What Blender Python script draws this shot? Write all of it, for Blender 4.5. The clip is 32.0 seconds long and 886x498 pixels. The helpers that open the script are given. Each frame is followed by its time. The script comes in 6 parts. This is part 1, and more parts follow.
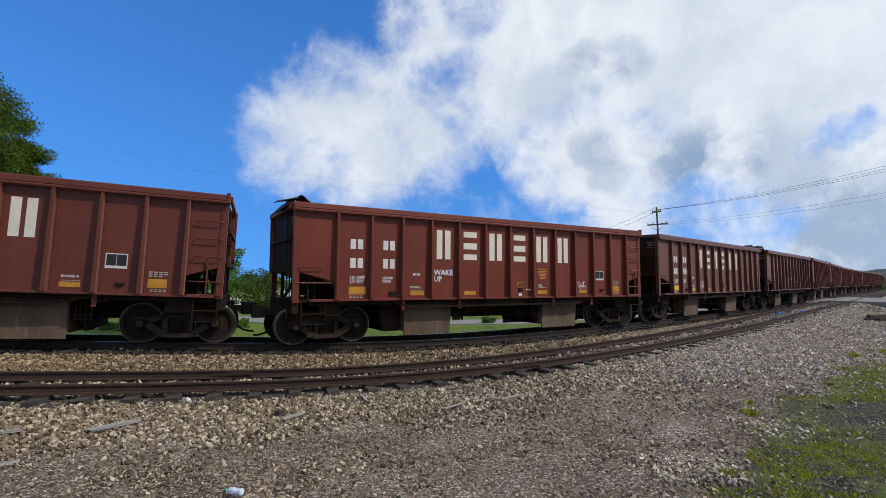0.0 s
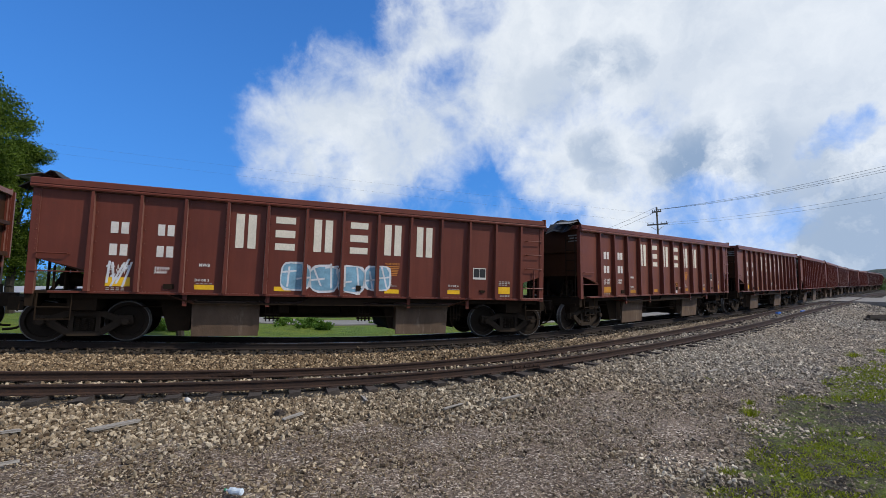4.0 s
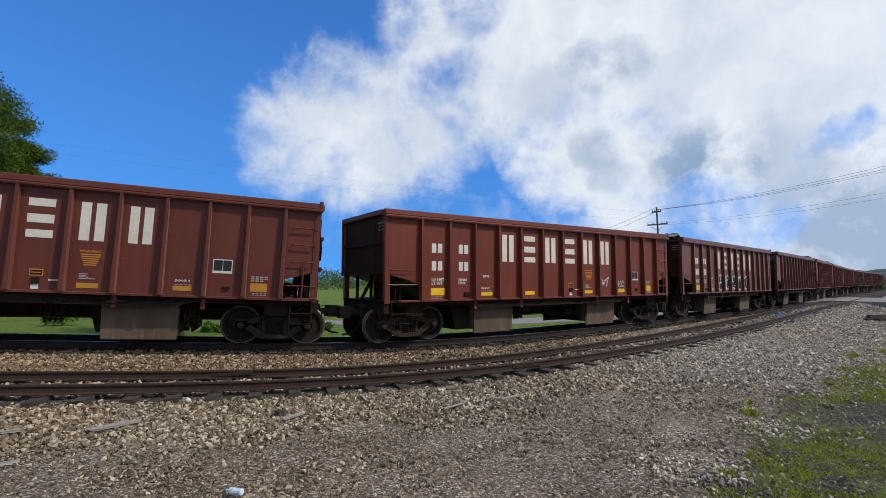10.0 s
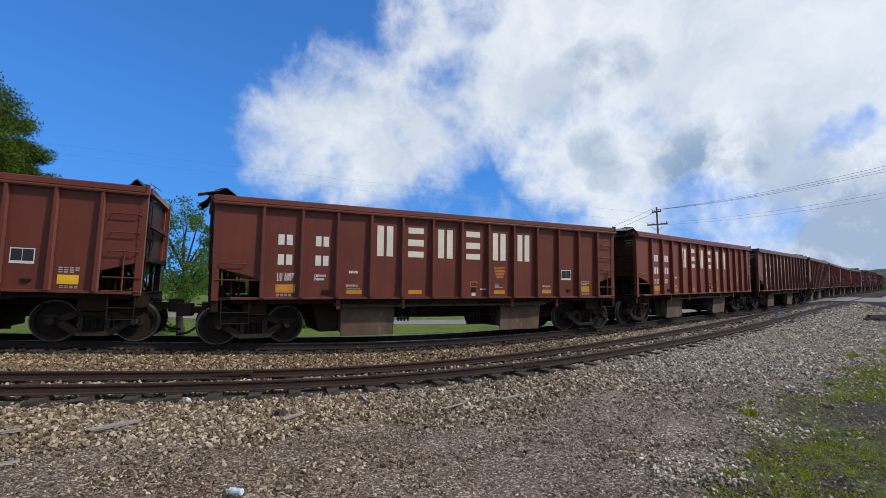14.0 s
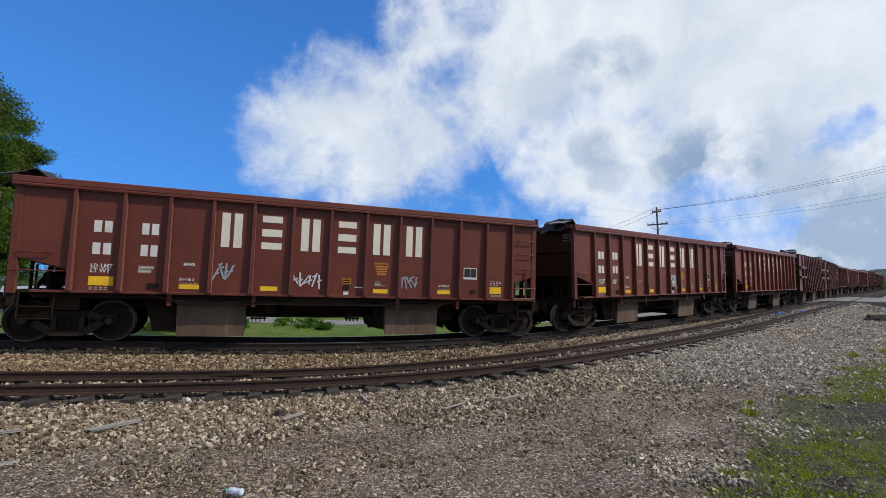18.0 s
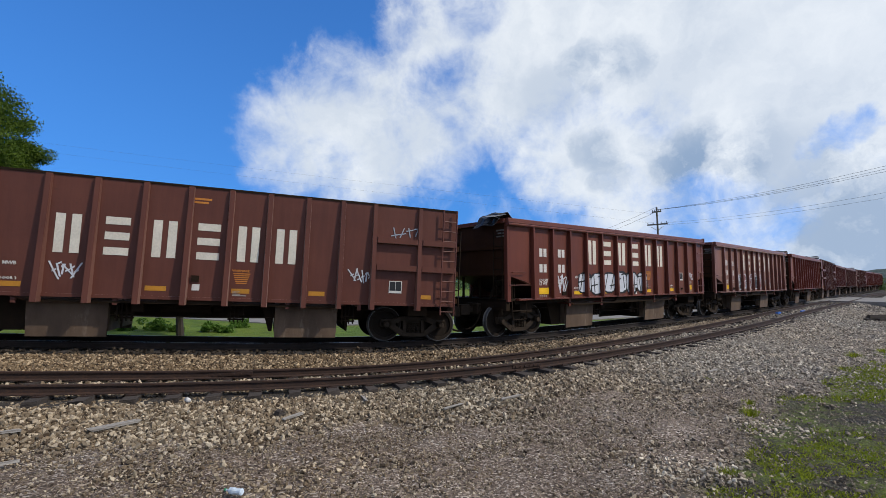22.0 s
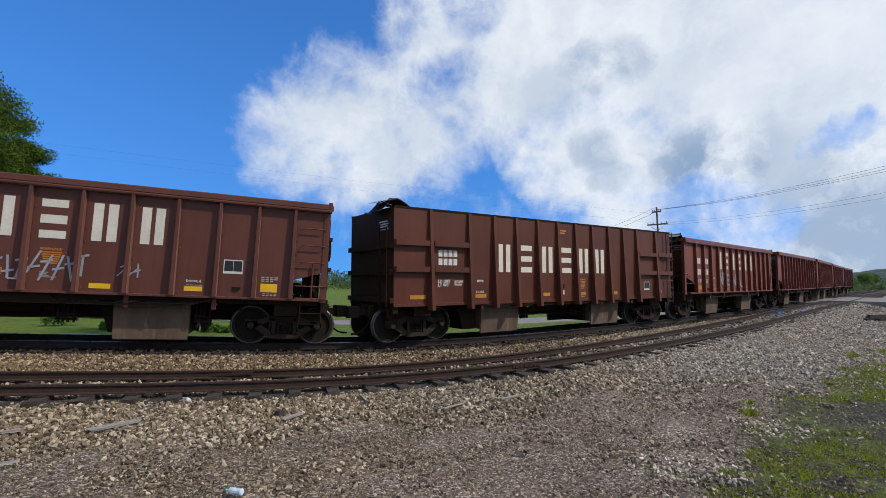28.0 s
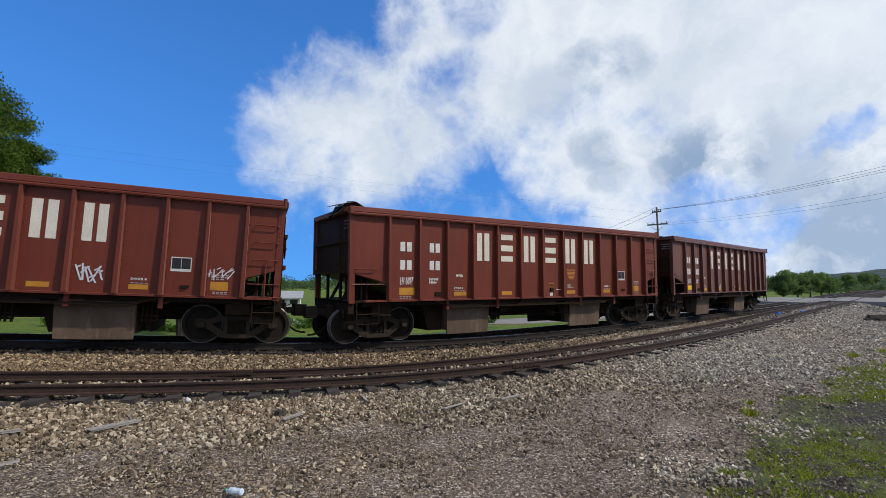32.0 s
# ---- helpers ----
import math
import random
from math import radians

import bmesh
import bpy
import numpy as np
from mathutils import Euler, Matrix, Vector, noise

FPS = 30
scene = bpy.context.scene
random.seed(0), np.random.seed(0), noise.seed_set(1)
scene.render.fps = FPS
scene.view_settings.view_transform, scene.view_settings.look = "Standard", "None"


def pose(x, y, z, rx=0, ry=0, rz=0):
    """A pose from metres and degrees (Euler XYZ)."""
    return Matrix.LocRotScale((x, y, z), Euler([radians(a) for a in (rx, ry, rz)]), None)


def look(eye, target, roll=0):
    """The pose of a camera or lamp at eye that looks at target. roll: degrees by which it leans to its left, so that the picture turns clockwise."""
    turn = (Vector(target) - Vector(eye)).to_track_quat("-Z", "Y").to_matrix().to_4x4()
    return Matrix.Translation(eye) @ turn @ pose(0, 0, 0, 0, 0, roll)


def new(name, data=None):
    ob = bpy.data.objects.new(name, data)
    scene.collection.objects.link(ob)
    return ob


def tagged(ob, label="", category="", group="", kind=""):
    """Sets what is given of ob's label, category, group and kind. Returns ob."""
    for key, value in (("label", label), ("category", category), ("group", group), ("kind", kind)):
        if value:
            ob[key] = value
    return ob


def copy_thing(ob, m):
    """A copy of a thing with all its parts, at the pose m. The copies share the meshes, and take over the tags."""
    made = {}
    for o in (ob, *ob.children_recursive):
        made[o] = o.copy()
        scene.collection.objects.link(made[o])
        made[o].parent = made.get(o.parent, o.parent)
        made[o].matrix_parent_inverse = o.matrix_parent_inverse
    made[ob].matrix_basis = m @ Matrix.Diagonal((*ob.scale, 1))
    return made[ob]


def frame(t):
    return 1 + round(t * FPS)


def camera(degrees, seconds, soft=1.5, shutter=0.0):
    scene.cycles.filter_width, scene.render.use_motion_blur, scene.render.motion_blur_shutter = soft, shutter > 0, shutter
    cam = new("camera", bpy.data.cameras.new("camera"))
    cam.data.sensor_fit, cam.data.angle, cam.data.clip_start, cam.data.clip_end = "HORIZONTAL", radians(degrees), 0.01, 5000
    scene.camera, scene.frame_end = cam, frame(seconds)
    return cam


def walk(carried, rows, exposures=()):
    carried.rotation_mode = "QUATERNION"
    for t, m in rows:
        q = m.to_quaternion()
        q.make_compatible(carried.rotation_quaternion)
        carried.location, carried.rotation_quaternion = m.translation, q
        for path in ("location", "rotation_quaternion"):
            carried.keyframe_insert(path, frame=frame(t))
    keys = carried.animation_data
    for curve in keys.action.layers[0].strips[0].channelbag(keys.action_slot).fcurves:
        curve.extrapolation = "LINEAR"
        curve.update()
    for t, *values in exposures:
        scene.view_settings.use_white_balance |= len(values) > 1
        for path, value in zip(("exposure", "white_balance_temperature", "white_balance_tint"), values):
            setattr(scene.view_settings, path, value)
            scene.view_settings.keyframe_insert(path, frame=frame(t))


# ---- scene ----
# A ballast train rolls past a gravel yard beside a siding, seen by a camera that stands still.
cam = camera(85.35, 32.0, 0.4)
EYE = Vector((0.0, 0.0, 1.788))
walk(cam, [(0.0, look(EYE, (0.0, math.cos(0.0660), 1.788 + math.sin(0.0660)), 0.19)),
           (32.0, look(EYE, (0.0, math.cos(0.0660), 1.788 + math.sin(0.0660)), 0.19))],
     [(0.0, 0.0), (32.0, 0.0)])

# ---- world and sun ----
SUN_DIR = Vector((0.965, -0.25, 1.02)).normalized()      # towards the sun
sun = new("sun", bpy.data.lights.new("sun", "SUN"))
sun.data.energy, sun.data.angle, sun.data.color = 3.2, radians(0.6), (1.0, 0.95, 0.87)
sun.matrix_world = look(SUN_DIR * 100, (0, 0, 0))

world = bpy.data.worlds.new("sky")
world.use_nodes = True
scene.world = world
WN, WL = world.node_tree.nodes, world.node_tree.links
WN.clear()


def wnode(kind, **values):
    n = WN.new(kind)
    for k, v in values.items():
        n.inputs[k.replace("_", " ")].default_value = v
    return n


def wmath(op, a, b=None, c=None, clamp=False):
    n = WN.new("ShaderNodeMath")
    n.operation, n.use_clamp = op, clamp
    for i, v in enumerate((a, b, c)):
        if v is None:
            continue
        if isinstance(v, (int, float)):
            n.inputs[i].default_value = v
        else:
            WL.new(v, n.inputs[i])
    return n.outputs[0]


def bearing(az, el):
    a, e = radians(az), radians(el)
    return (math.sin(a) * math.cos(e), math.cos(a) * math.cos(e), math.sin(e))


sky = WN.new("ShaderNodeTexSky")
sky.sky_type, sky.sun_disc = "NISHITA", False
sky.sun_elevation, sky.sun_rotation = math.asin(SUN_DIR.z), math.atan2(SUN_DIR.x, SUN_DIR.y)
sky.air_density, sky.dust_density, sky.ozone_density = 1.0, 0.15, 3.0
coord = WN.new("ShaderNodeTexCoord").outputs["Generated"]
# a clear, dry sky: little paler at the horizon than overhead
lift = WN.new("ShaderNodeVectorMath")
lift.operation = "MULTIPLY_ADD"
WL.new(coord, lift.inputs[0])
lift.inputs[1].default_value, lift.inputs[2].default_value = (1, 1, 0.45), (0, 0, 0.17)
level = WN.new("ShaderNodeVectorMath")
level.operation = "NORMALIZE"
WL.new(lift.outputs[0], level.inputs[0])
WL.new(level.outputs[0], sky.inputs["Vector"])

# the direction is flattened a little, so that clouds lie in banks
warp = wnode("ShaderNodeTexNoise", Scale=7.0, Detail=8.0, Roughness=0.62)
WL.new(coord, warp.inputs["Vector"])
shift = WN.new("ShaderNodeVectorMath")
shift.operation = "MULTIPLY_ADD"
WL.new(warp.outputs["Color"], shift.inputs[0])
shift.inputs[1].default_value = (0.13, 0.13, 0.11)
WL.new(coord, shift.inputs[2])
bent = shift.outputs[0]
recentre = WN.new("ShaderNodeVectorMath")
recentre.operation = "SUBTRACT"
WL.new(bent, recentre.inputs[0])
recentre.inputs[1].default_value = (0.065, 0.065, 0.055)
bent = recentre.outputs[0]
# cloud banks: bearing, height, half width in degrees, weight
BANKS_WEST = ((-5.8, 21.4, 7.4, 0.9), (-11.3, 23.5, 4.0, 0.7), (-14.5, 17.8, 6.1, 0.85), (-12.0, 20.7, 7.4, 0.95), (-17.7, 16.0, 5.7, 0.8), (-9.0, 16.9, 8.1, 0.82), (-20.7, 15.4, 3.4, 0.6), (-3.8, 27.9, 3.4, 0.6), (-5.7, 24.4, 4.7, 0.7), (2.5, 27.3, 7.4, 0.9), (-1.6, 17.7, 7.4, 0.9), (-13.1, 12.9, 6.7, 0.43), (-5.7, 13.8, 7.4, 0.48), (8.6, 23.0, 8.8, 0.95), (14.7, 27.1, 10.1, 1.05), (24.0, 26.4, 11.5, 1.1), (33.1, 23.9, 12.1, 1.1), (39.8, 21.7, 11.5, 1.05), (15.7, 14.6, 7.4, 0.95), (20.2, 17.9, 8.1, 1.0))
BANKS_EAST = ((29.3, 17.8, 10.8, 1.05), (36.6, 17.5, 8.1, 1.0), (21.7, 9.2, 6.1, 0.9), (15.0, 11.5, 5.4, 0.75), (31.6, 10.7, 8.8, 0.95), (37.9, 8.9, 7.4, 0.95), (42.3, 12.1, 3.0, 1.0), (40.7, 5.5, 7.4, 0.95), (27.8, 7.0, 6.7, 0.85), (34.7, 5.9, 7.4, 0.9), (15.6, 6.0, 4.0, 0.75), (8.0, 29.9, 6.1, 0.9), (41.3, 10.0, 4.7, 1.0), (1.1, 11.2, 4.7, 0.5), (11.1, 6.8, 3.4, 0.45), (-8.9, 8.5, 8.1, 0.3), (-15.6, 8.9, 5.4, 0.28), (32.3, 4.1, 7.4, 0.72), (38.2, 3.6, 7.4, 0.85), (42.1, 2.9, 7.4, 0.9), (26.1, 4.1, 5.4, 0.6), (20.4, 4.2, 4.7, 0.5), (6.0, 5.5, 6.0, 0.42), (-1.5, 6.5, 5.5, 0.34), (12.0, 6.0, 5.0, 0.4), (-5.8, 27.5, 4.0, 0.85), (-7.9, 26.0, 3.4, 0.7),
              (110, 30, 35, 0.8), (170, 35, 40, 0.7), (-120, 25, 25, 0.6), (5, 60, 25, 0.8))
BLUE_GAPS = ((-5.8, 30.5, 2.7, 0.19), (-13.2, 26.7, 3.4, 0.31), (-24.7, 16.8, 4.0, 0.25), (36.1, 5.7, 1.7, 0.32), (28.9, 8.7, 2.7, 0.32), (-15.2, 27.6, 6.1, 0.43), (-12.0, 28.5, 3.4, 0.31), (1.1, 21.5, 3.7, 0.26), (6.5, 15.7, 3.4, 0.22), (4.5, 13.2, 3.4, 0.2), (6.5, 12.5, 4.0, 0.15), (-1.0, 8.2, 4.0, 0.2), (3.1, 9.2, 5.4, 0.12), (9.8, 9.4, 4.7, 0.2), (13.4, 8.7, 2.7, 0.22), (-11.6, 6.4, 4.7, 0.1), (-3.0, 21.4, 2.7, 0.19), (37.0, 12.7, 1.0, 0.3), (38.5, 13.0, 1.3, 0.36), (40.2, 13.3, 1.4, 0.4), (42.0, 13.8, 1.5, 0.40), (11.9, 17.4, 2.7, 0.19), (27.0, 5.5, 3.4, 0.37), (32.9, 5.8, 3.4, 0.26), (-9.9, 27.6, 3.4, 0.19), (-8.5, 24.2, 2.7, 0.19), (3.9, 30.1, 2.7, 0.19), (25.5, 18.4, 2.7, 0.21), (14.6, 20.2, 2.7, 0.21), (-18.9, 23.3, 4.0, 0.19))
DARK_BELLIES = ((32.8, 3.2, 8.1, 0.42), (39.4, 3.5, 8.1, 0.7), (42.5, 3.3, 7.4, 0.85), (15.6, 23.7, 1.8, 0.6), (17.5, 23.3, 2.3, 0.8), (20.0, 23.3, 2.0, 0.7), (21.8, 23.6, 1.6, 0.6), (16.7, 15.0, 1.6, 0.6), (18.4, 14.5, 1.9, 0.7), (19.4, 12.0, 1.6, 0.6), (18.3, 11.3, 1.1, 0.5), (23.6, 14.7, 1.2, 0.6), (26.7, 12.7, 2.6, 0.9), (28.5, 12.1, 3.4, 1.0), (30.8, 11.5, 3.2, 0.9), (27.7, 10.8, 2.3, 0.8), (33.1, 12.0, 3.4, 0.6), (34.9, 10.9, 4.0, 0.5), (37.1, 9.0, 5.4, 0.42), (41.4, 4.9, 5.4, 0.42), (38.3, 6.5, 4.0, 0.4), (12.3, 21.6, 3.0, 0.45), (1.1, 22.7, 3.4, 0.3), (-11.1, 14.2, 6.1, 0.32), (-3.0, 17.1, 4.0, 0.25), (25.5, 20.7, 4.0, 0.28), (35.8, 20.8, 6.1, 0.22), (28.9, 5.7, 4.0, 0.4), (-9.0, 19.5, 8.0, 0.3), (-3.0, 14.5, 6.0, 0.32), (-1.0, 24.0, 6.0, 0.25))


def bank_sum(rows, way, soft):
    """The strongest of several soft round patches of the sky."""
    best = None
    for az, el, half, weight in rows:
        d = WN.new("ShaderNodeVectorMath")
        d.operation = "DOT_PRODUCT"
        WL.new(way, d.inputs[0])
        d.inputs[1].default_value = bearing(az, el)
        m = WN.new("ShaderNodeMapRange")
        m.interpolation_type = "SMOOTHSTEP"
        WL.new(d.outputs["Value"], m.inputs["Value"])
        m.inputs["From Min"].default_value = math.cos(radians(half * (1 + soft)))
        m.inputs["From Max"].default_value = math.cos(radians(half * (1 - soft)))
        m.inputs["To Max"].default_value = weight
        best = m.outputs[0] if best is None else wmath("MAXIMUM", best, m.outputs[0])
    return best


unit = WN.new("ShaderNodeVectorMath")
unit.operation = "NORMALIZE"
WL.new(bent, unit.inputs[0])
bent = unit.outputs[0]
cover = wmath("SUBTRACT", bank_sum(BANKS_WEST + BANKS_EAST, bent, 0.6), bank_sum(BLUE_GAPS, bent, 0.6))
puff = wnode("ShaderNodeTexNoise", Scale=8.5, Detail=11.0, Roughness=0.63, Distortion=0.35)
WL.new(coord, puff.inputs["Vector"])
wisp = wnode("ShaderNodeTexNoise", Scale=26.0, Detail=8.0, Roughness=0.65, Distortion=0.6)
WL.new(coord, wisp.inputs["Vector"])
dense = wmath("ADD", cover, wmath("MULTIPLY", wmath("SUBTRACT", puff.outputs["Fac"], 0.5), 1.05))
dense = wmath("ADD", dense, wmath("MULTIPLY", wmath("SUBTRACT", wisp.outputs["Fac"], 0.5), 0.38))
mask = WN.new("ShaderNodeMapRange")
mask.interpolation_type = "SMOOTHSTEP"
WL.new(dense, mask.inputs["Value"])
mask.inputs["From Min"].default_value, mask.inputs["From Max"].default_value = 0.20, 0.96
mask.inputs["To Max"].default_value = 0.93
# grey bellies where a second noise says the cloud is thick
belly = wnode("ShaderNodeTexNoise", Scale=7.5, Detail=8.0, Roughness=0.6)
WL.new(shift.outputs[0], belly.inputs["Vector"])
shade = WN.new("ShaderNodeMapRange")
WL.new(belly.outputs["Fac"], shade.inputs["Value"])
shade.inputs["From Min"].default_value, shade.inputs["From Max"].default_value = 0.42, 0.68
grey = wmath("MAXIMUM", wmath("MULTIPLY", shade.outputs[0], 0.34), wmath("MULTIPLY", bank_sum(DARK_BELLIES, bent, 0.8), wmath("MULTIPLY_ADD", belly.outputs["Fac"], 4.6, -1.5, clamp=True)), clamp=True)
tone = WN.new("ShaderNodeMix")
tone.data_type = "RGBA"
WL.new(grey, tone.inputs["Factor"])
tone.inputs["A"].default_value, tone.inputs["B"].default_value = (0.945 * 0.92, 0.945 * 0.97, 0.945 * 1.015, 1), (0.89 * 0.34, 0.89 * 0.46, 0.89 * 0.64, 1)
blue = WN.new("ShaderNodeMix")
blue.data_type, blue.blend_type = "RGBA", "MULTIPLY"
blue.inputs["Factor"].default_value = 1.0
WL.new(sky.outputs[0], blue.inputs["A"])
blue.inputs["B"].default_value = (0.097 * 0.42, 0.097 * 0.98, 0.097 * 1.66, 1)
both = WN.new("ShaderNodeMix")
both.data_type = "RGBA"
WL.new(mask.outputs[0], both.inputs["Factor"])
WL.new(blue.outputs["Result"], both.inputs["A"])
WL.new(tone.outputs["Result"], both.inputs["B"])
back = wnode("ShaderNodeBackground", Strength=1.0)
WL.new(both.outputs["Result"], back.inputs["Color"])
WL.new(back.outputs[0], WN.new("ShaderNodeOutputWorld").inputs["Surface"])

# ---- materials ----
class Mat:
    """A node material in the making: principled surface, with noise by object or world place."""

    def __init__(self, name, rough=0.8, metal=0.0):
        self.m = bpy.data.materials.new(name)
        self.m.use_nodes = True
        self.n, self.l = self.m.node_tree.nodes, self.m.node_tree.links
        self.p = self.n["Principled BSDF"]
        self.p.inputs["Roughness"].default_value, self.p.inputs["Metallic"].default_value = rough, metal
        self.p.inputs["Specular IOR Level"].default_value = 0.35
        self.geo = self.n.new("ShaderNodeNewGeometry")
        self.tex = self.n.new("ShaderNodeTexCoord")

    def place(self, own=False, scale=(1, 1, 1)):
        s = self.n.new("ShaderNodeMapping")
        s.inputs["Scale"].default_value = scale
        self.l.new(self.tex.outputs["Object"] if own else self.geo.outputs["Position"], s.inputs["Vector"])
        return s.outputs[0]

    def noise(self, scale, detail=4.0, rough=0.6, own=False, stretch=(1, 1, 1), lo=0.3, hi=0.7):
        t = self.n.new("ShaderNodeTexNoise")
        t.inputs["Scale"].default_value, t.inputs["Detail"].default_value, t.inputs["Roughness"].default_value = scale, detail, rough
        self.l.new(self.place(own, stretch), t.inputs["Vector"])
        r = self.n.new("ShaderNodeMapRange")
        r.inputs["From Min"].default_value, r.inputs["From Max"].default_value = lo, hi
        self.l.new(t.outputs["Fac"], r.inputs["Value"])
        return r.outputs[0]

    def cells(self, scale, own=False, feature="F1", out="Distance"):
        t = self.n.new("ShaderNodeTexVoronoi")
        t.feature = feature
        t.inputs["Scale"].default_value = scale
        self.l.new(self.place(own), t.inputs["Vector"])
        return t.outputs[out]

    def mix(self, fac, a, b, how="MIX"):
        x = self.n.new("ShaderNodeMix")
        x.data_type, x.blend_type = "RGBA", how
        for sock, v in (("Factor", fac), ("A", a), ("B", b)):
            if isinstance(v, (int, float)):
                x.inputs[sock].default_value = v
            elif isinstance(v, tuple):
                x.inputs[sock].default_value = (*v, 1)
            else:
                self.l.new(v, x.inputs[sock])
        return x.outputs["Result"]

    def ramp(self, fac, *stops):
        r = self.n.new("ShaderNodeValToRGB")
        e = r.color_ramp.elements
        while len(e) < len(stops):
            e.new(0.5)
        for el, (pos, col) in zip(e, stops):
            el.position, el.color = pos, (*col, 1)
        self.l.new(fac, r.inputs["Fac"])
        return r.outputs["Color"]

    def attr(self, name):
        a = self.n.new("ShaderNodeAttribute")
        a.attribute_name = name
        return a.outputs["Fac"]

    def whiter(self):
        """How far the gravel turns paler eastwards, along x."""
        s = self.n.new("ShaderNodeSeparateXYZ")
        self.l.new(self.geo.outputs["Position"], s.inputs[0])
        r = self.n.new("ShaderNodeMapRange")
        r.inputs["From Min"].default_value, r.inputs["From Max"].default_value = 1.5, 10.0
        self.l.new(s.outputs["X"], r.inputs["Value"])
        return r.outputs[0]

    def island(self):
        return self.geo.outputs["Random Per Island"]

    def each(self):
        return self.n.new("ShaderNodeObjectInfo").outputs["Random"]

    def bump(self, height, strength=0.4, distance=0.02):
        b = self.n.new("ShaderNodeBump")
        b.inputs["Strength"].default_value, b.inputs["Distance"].default_value = strength, distance
        self.l.new(height, b.inputs["Height"])
        self.l.new(b.outputs[0], self.p.inputs["Normal"])
        return self

    def done(self, colour, rough=None):
        if isinstance(colour, tuple):
            self.p.inputs["Base Color"].default_value = (*colour, 1)
        else:
            self.l.new(colour, self.p.inputs["Base Color"])
        if rough is not None:
            r = self.n.new("ShaderNodeMapRange")
            r.inputs["To Min"].default_value, r.inputs["To Max"].default_value = rough[1], rough[2]
            self.l.new(rough[0], r.inputs["Value"])
            self.l.new(r.outputs[0], self.p.inputs["Roughness"])
        return self.m


def car_paint(name, base, worn, gloss=0.24, dust=0.50):
    """Oxide-red paint: dusty, streaked downwards, chipped to rust."""
    k = Mat(name, 0.6)
    broad = k.noise(0.7, 5, 0.6, True)
    streak = k.noise(2.2, 6, 0.65, True, (3.5, 3.5, 0.35), 0.35, 0.75)
    chips = k.noise(9.0, 6, 0.7, True, (1, 1, 1), 0.62, 0.74)
    c = k.mix(broad, base, worn)
    dull = k.mix(streak, (0.62, 0.6, 0.58), (1.1, 1.08, 1.05))
    c = k.mix(0.4, c, dull, "MULTIPLY")
    c = k.mix(chips, c, (0.075, 0.032, 0.02))
    k.bump(k.noise(5, 4, 0.6, True), 0.08, 0.02)
    k.p.inputs["Specular IOR Level"].default_value = gloss
    k.p.inputs["Sheen Weight"].default_value, k.p.inputs["Sheen Roughness"].default_value = dust, 0.4
    k.p.inputs["Sheen Tint"].default_value = (0.80, 0.58, 0.47, 1)
    return k.done(c, (broad, 0.40, 0.56))


PAINTS = (car_paint("oxide_paint_brown", (0.104, 0.0240, 0.0140), (0.138, 0.0335, 0.0195)),
          car_paint("oxide_paint_red", (0.128, 0.0235, 0.0115), (0.156, 0.0315, 0.0155)),
          car_paint("oxide_paint_dark", (0.096, 0.0305, 0.0200), (0.128, 0.0420, 0.0275)),
          car_paint("oxide_paint_faded", (0.128, 0.0410, 0.0275), (0.165, 0.0560, 0.0390), 0.24, 0.75),
          car_paint("oxide_paint_orange", (0.076, 0.0195, 0.0098), (0.110, 0.0310, 0.0155)))
# car ends: their shade is painted into the colour, along with grime
ENDS = car_paint("shaded_grimy_end_paint", (0.038, 0.0165, 0.008), (0.062, 0.027, 0.014), 0.05, 0.0)


def plain(name, colour, rough=0.8, metal=0.0, vary=0.35, scale=6.0, gloss=0.35):
    k = Mat(name, rough, metal)
    k.p.inputs["Specular IOR Level"].default_value = gloss
    n = k.noise(scale, 5, 0.6, True)
    fine = k.noise(scale * 7, 3, 0.6, True)
    a = tuple(v * (1 - vary) for v in colour)
    c = k.mix(n, a, colour)
    c = k.mix(0.3, c, k.mix(fine, (0.6, 0.6, 0.6), (1.2, 1.2, 1.2)), "MULTIPLY")
    k.bump(fine, 0.15, 0.01)
    return k.done(c, (n, max(rough - 0.15, 0.05), rough))


UNDER = plain("grimy_black_steel", (0.026, 0.016, 0.009), 0.9, gloss=0.10)
TRUCK = plain("dusty_truck_steel", (0.043, 0.030, 0.020), 0.85, gloss=0.12)
WHEEL = plain("worn_wheel_steel", (0.026, 0.018, 0.012), 0.85, gloss=0.12)
TREAD = plain("polished_tread", (0.17, 0.155, 0.14), 0.5, 0.6)
k = Mat("dusty_chute_steel", 0.75)
c = k.mix(k.noise(1.6, 5, 0.6, True, (1, 1, 0.4)), (0.070, 0.042, 0.025), (0.150, 0.098, 0.062))
c = k.mix(k.noise(1.9, 5, 0.7, True, (1.6, 1.6, 0.45), 0.55, 0.80), c, (0.26, 0.20, 0.145))
CHUTE = k.bump(k.noise(14, 4, 0.6, True), 0.12, 0.02).done(c)
WHITE = plain("cream_stencil_paint", (0.69, 0.63, 0.52), 0.7, 0.0, 0.16, 3.0)
STENCIL = plain("white_stencil_paint", (0.66, 0.62, 0.57), 0.7, 0.0, 0.2, 3.0)
YELLOW = plain("yellow_reflective_sheet", (0.80, 0.46, 0.012), 0.5, 0.0, 0.22, 3.0)
FADED = plain("faded_amber_sheet", (0.50, 0.22, 0.02), 0.6, 0.0, 0.3, 3.0)
ORANGE = plain("orange_stencil_paint", (0.55, 0.20, 0.03), 0.7, 0.0, 0.3, 3.0)
DULL_WHITE = plain("dull_white_stencil", (0.40, 0.36, 0.32), 0.8, 0.0, 0.4, 3.0)
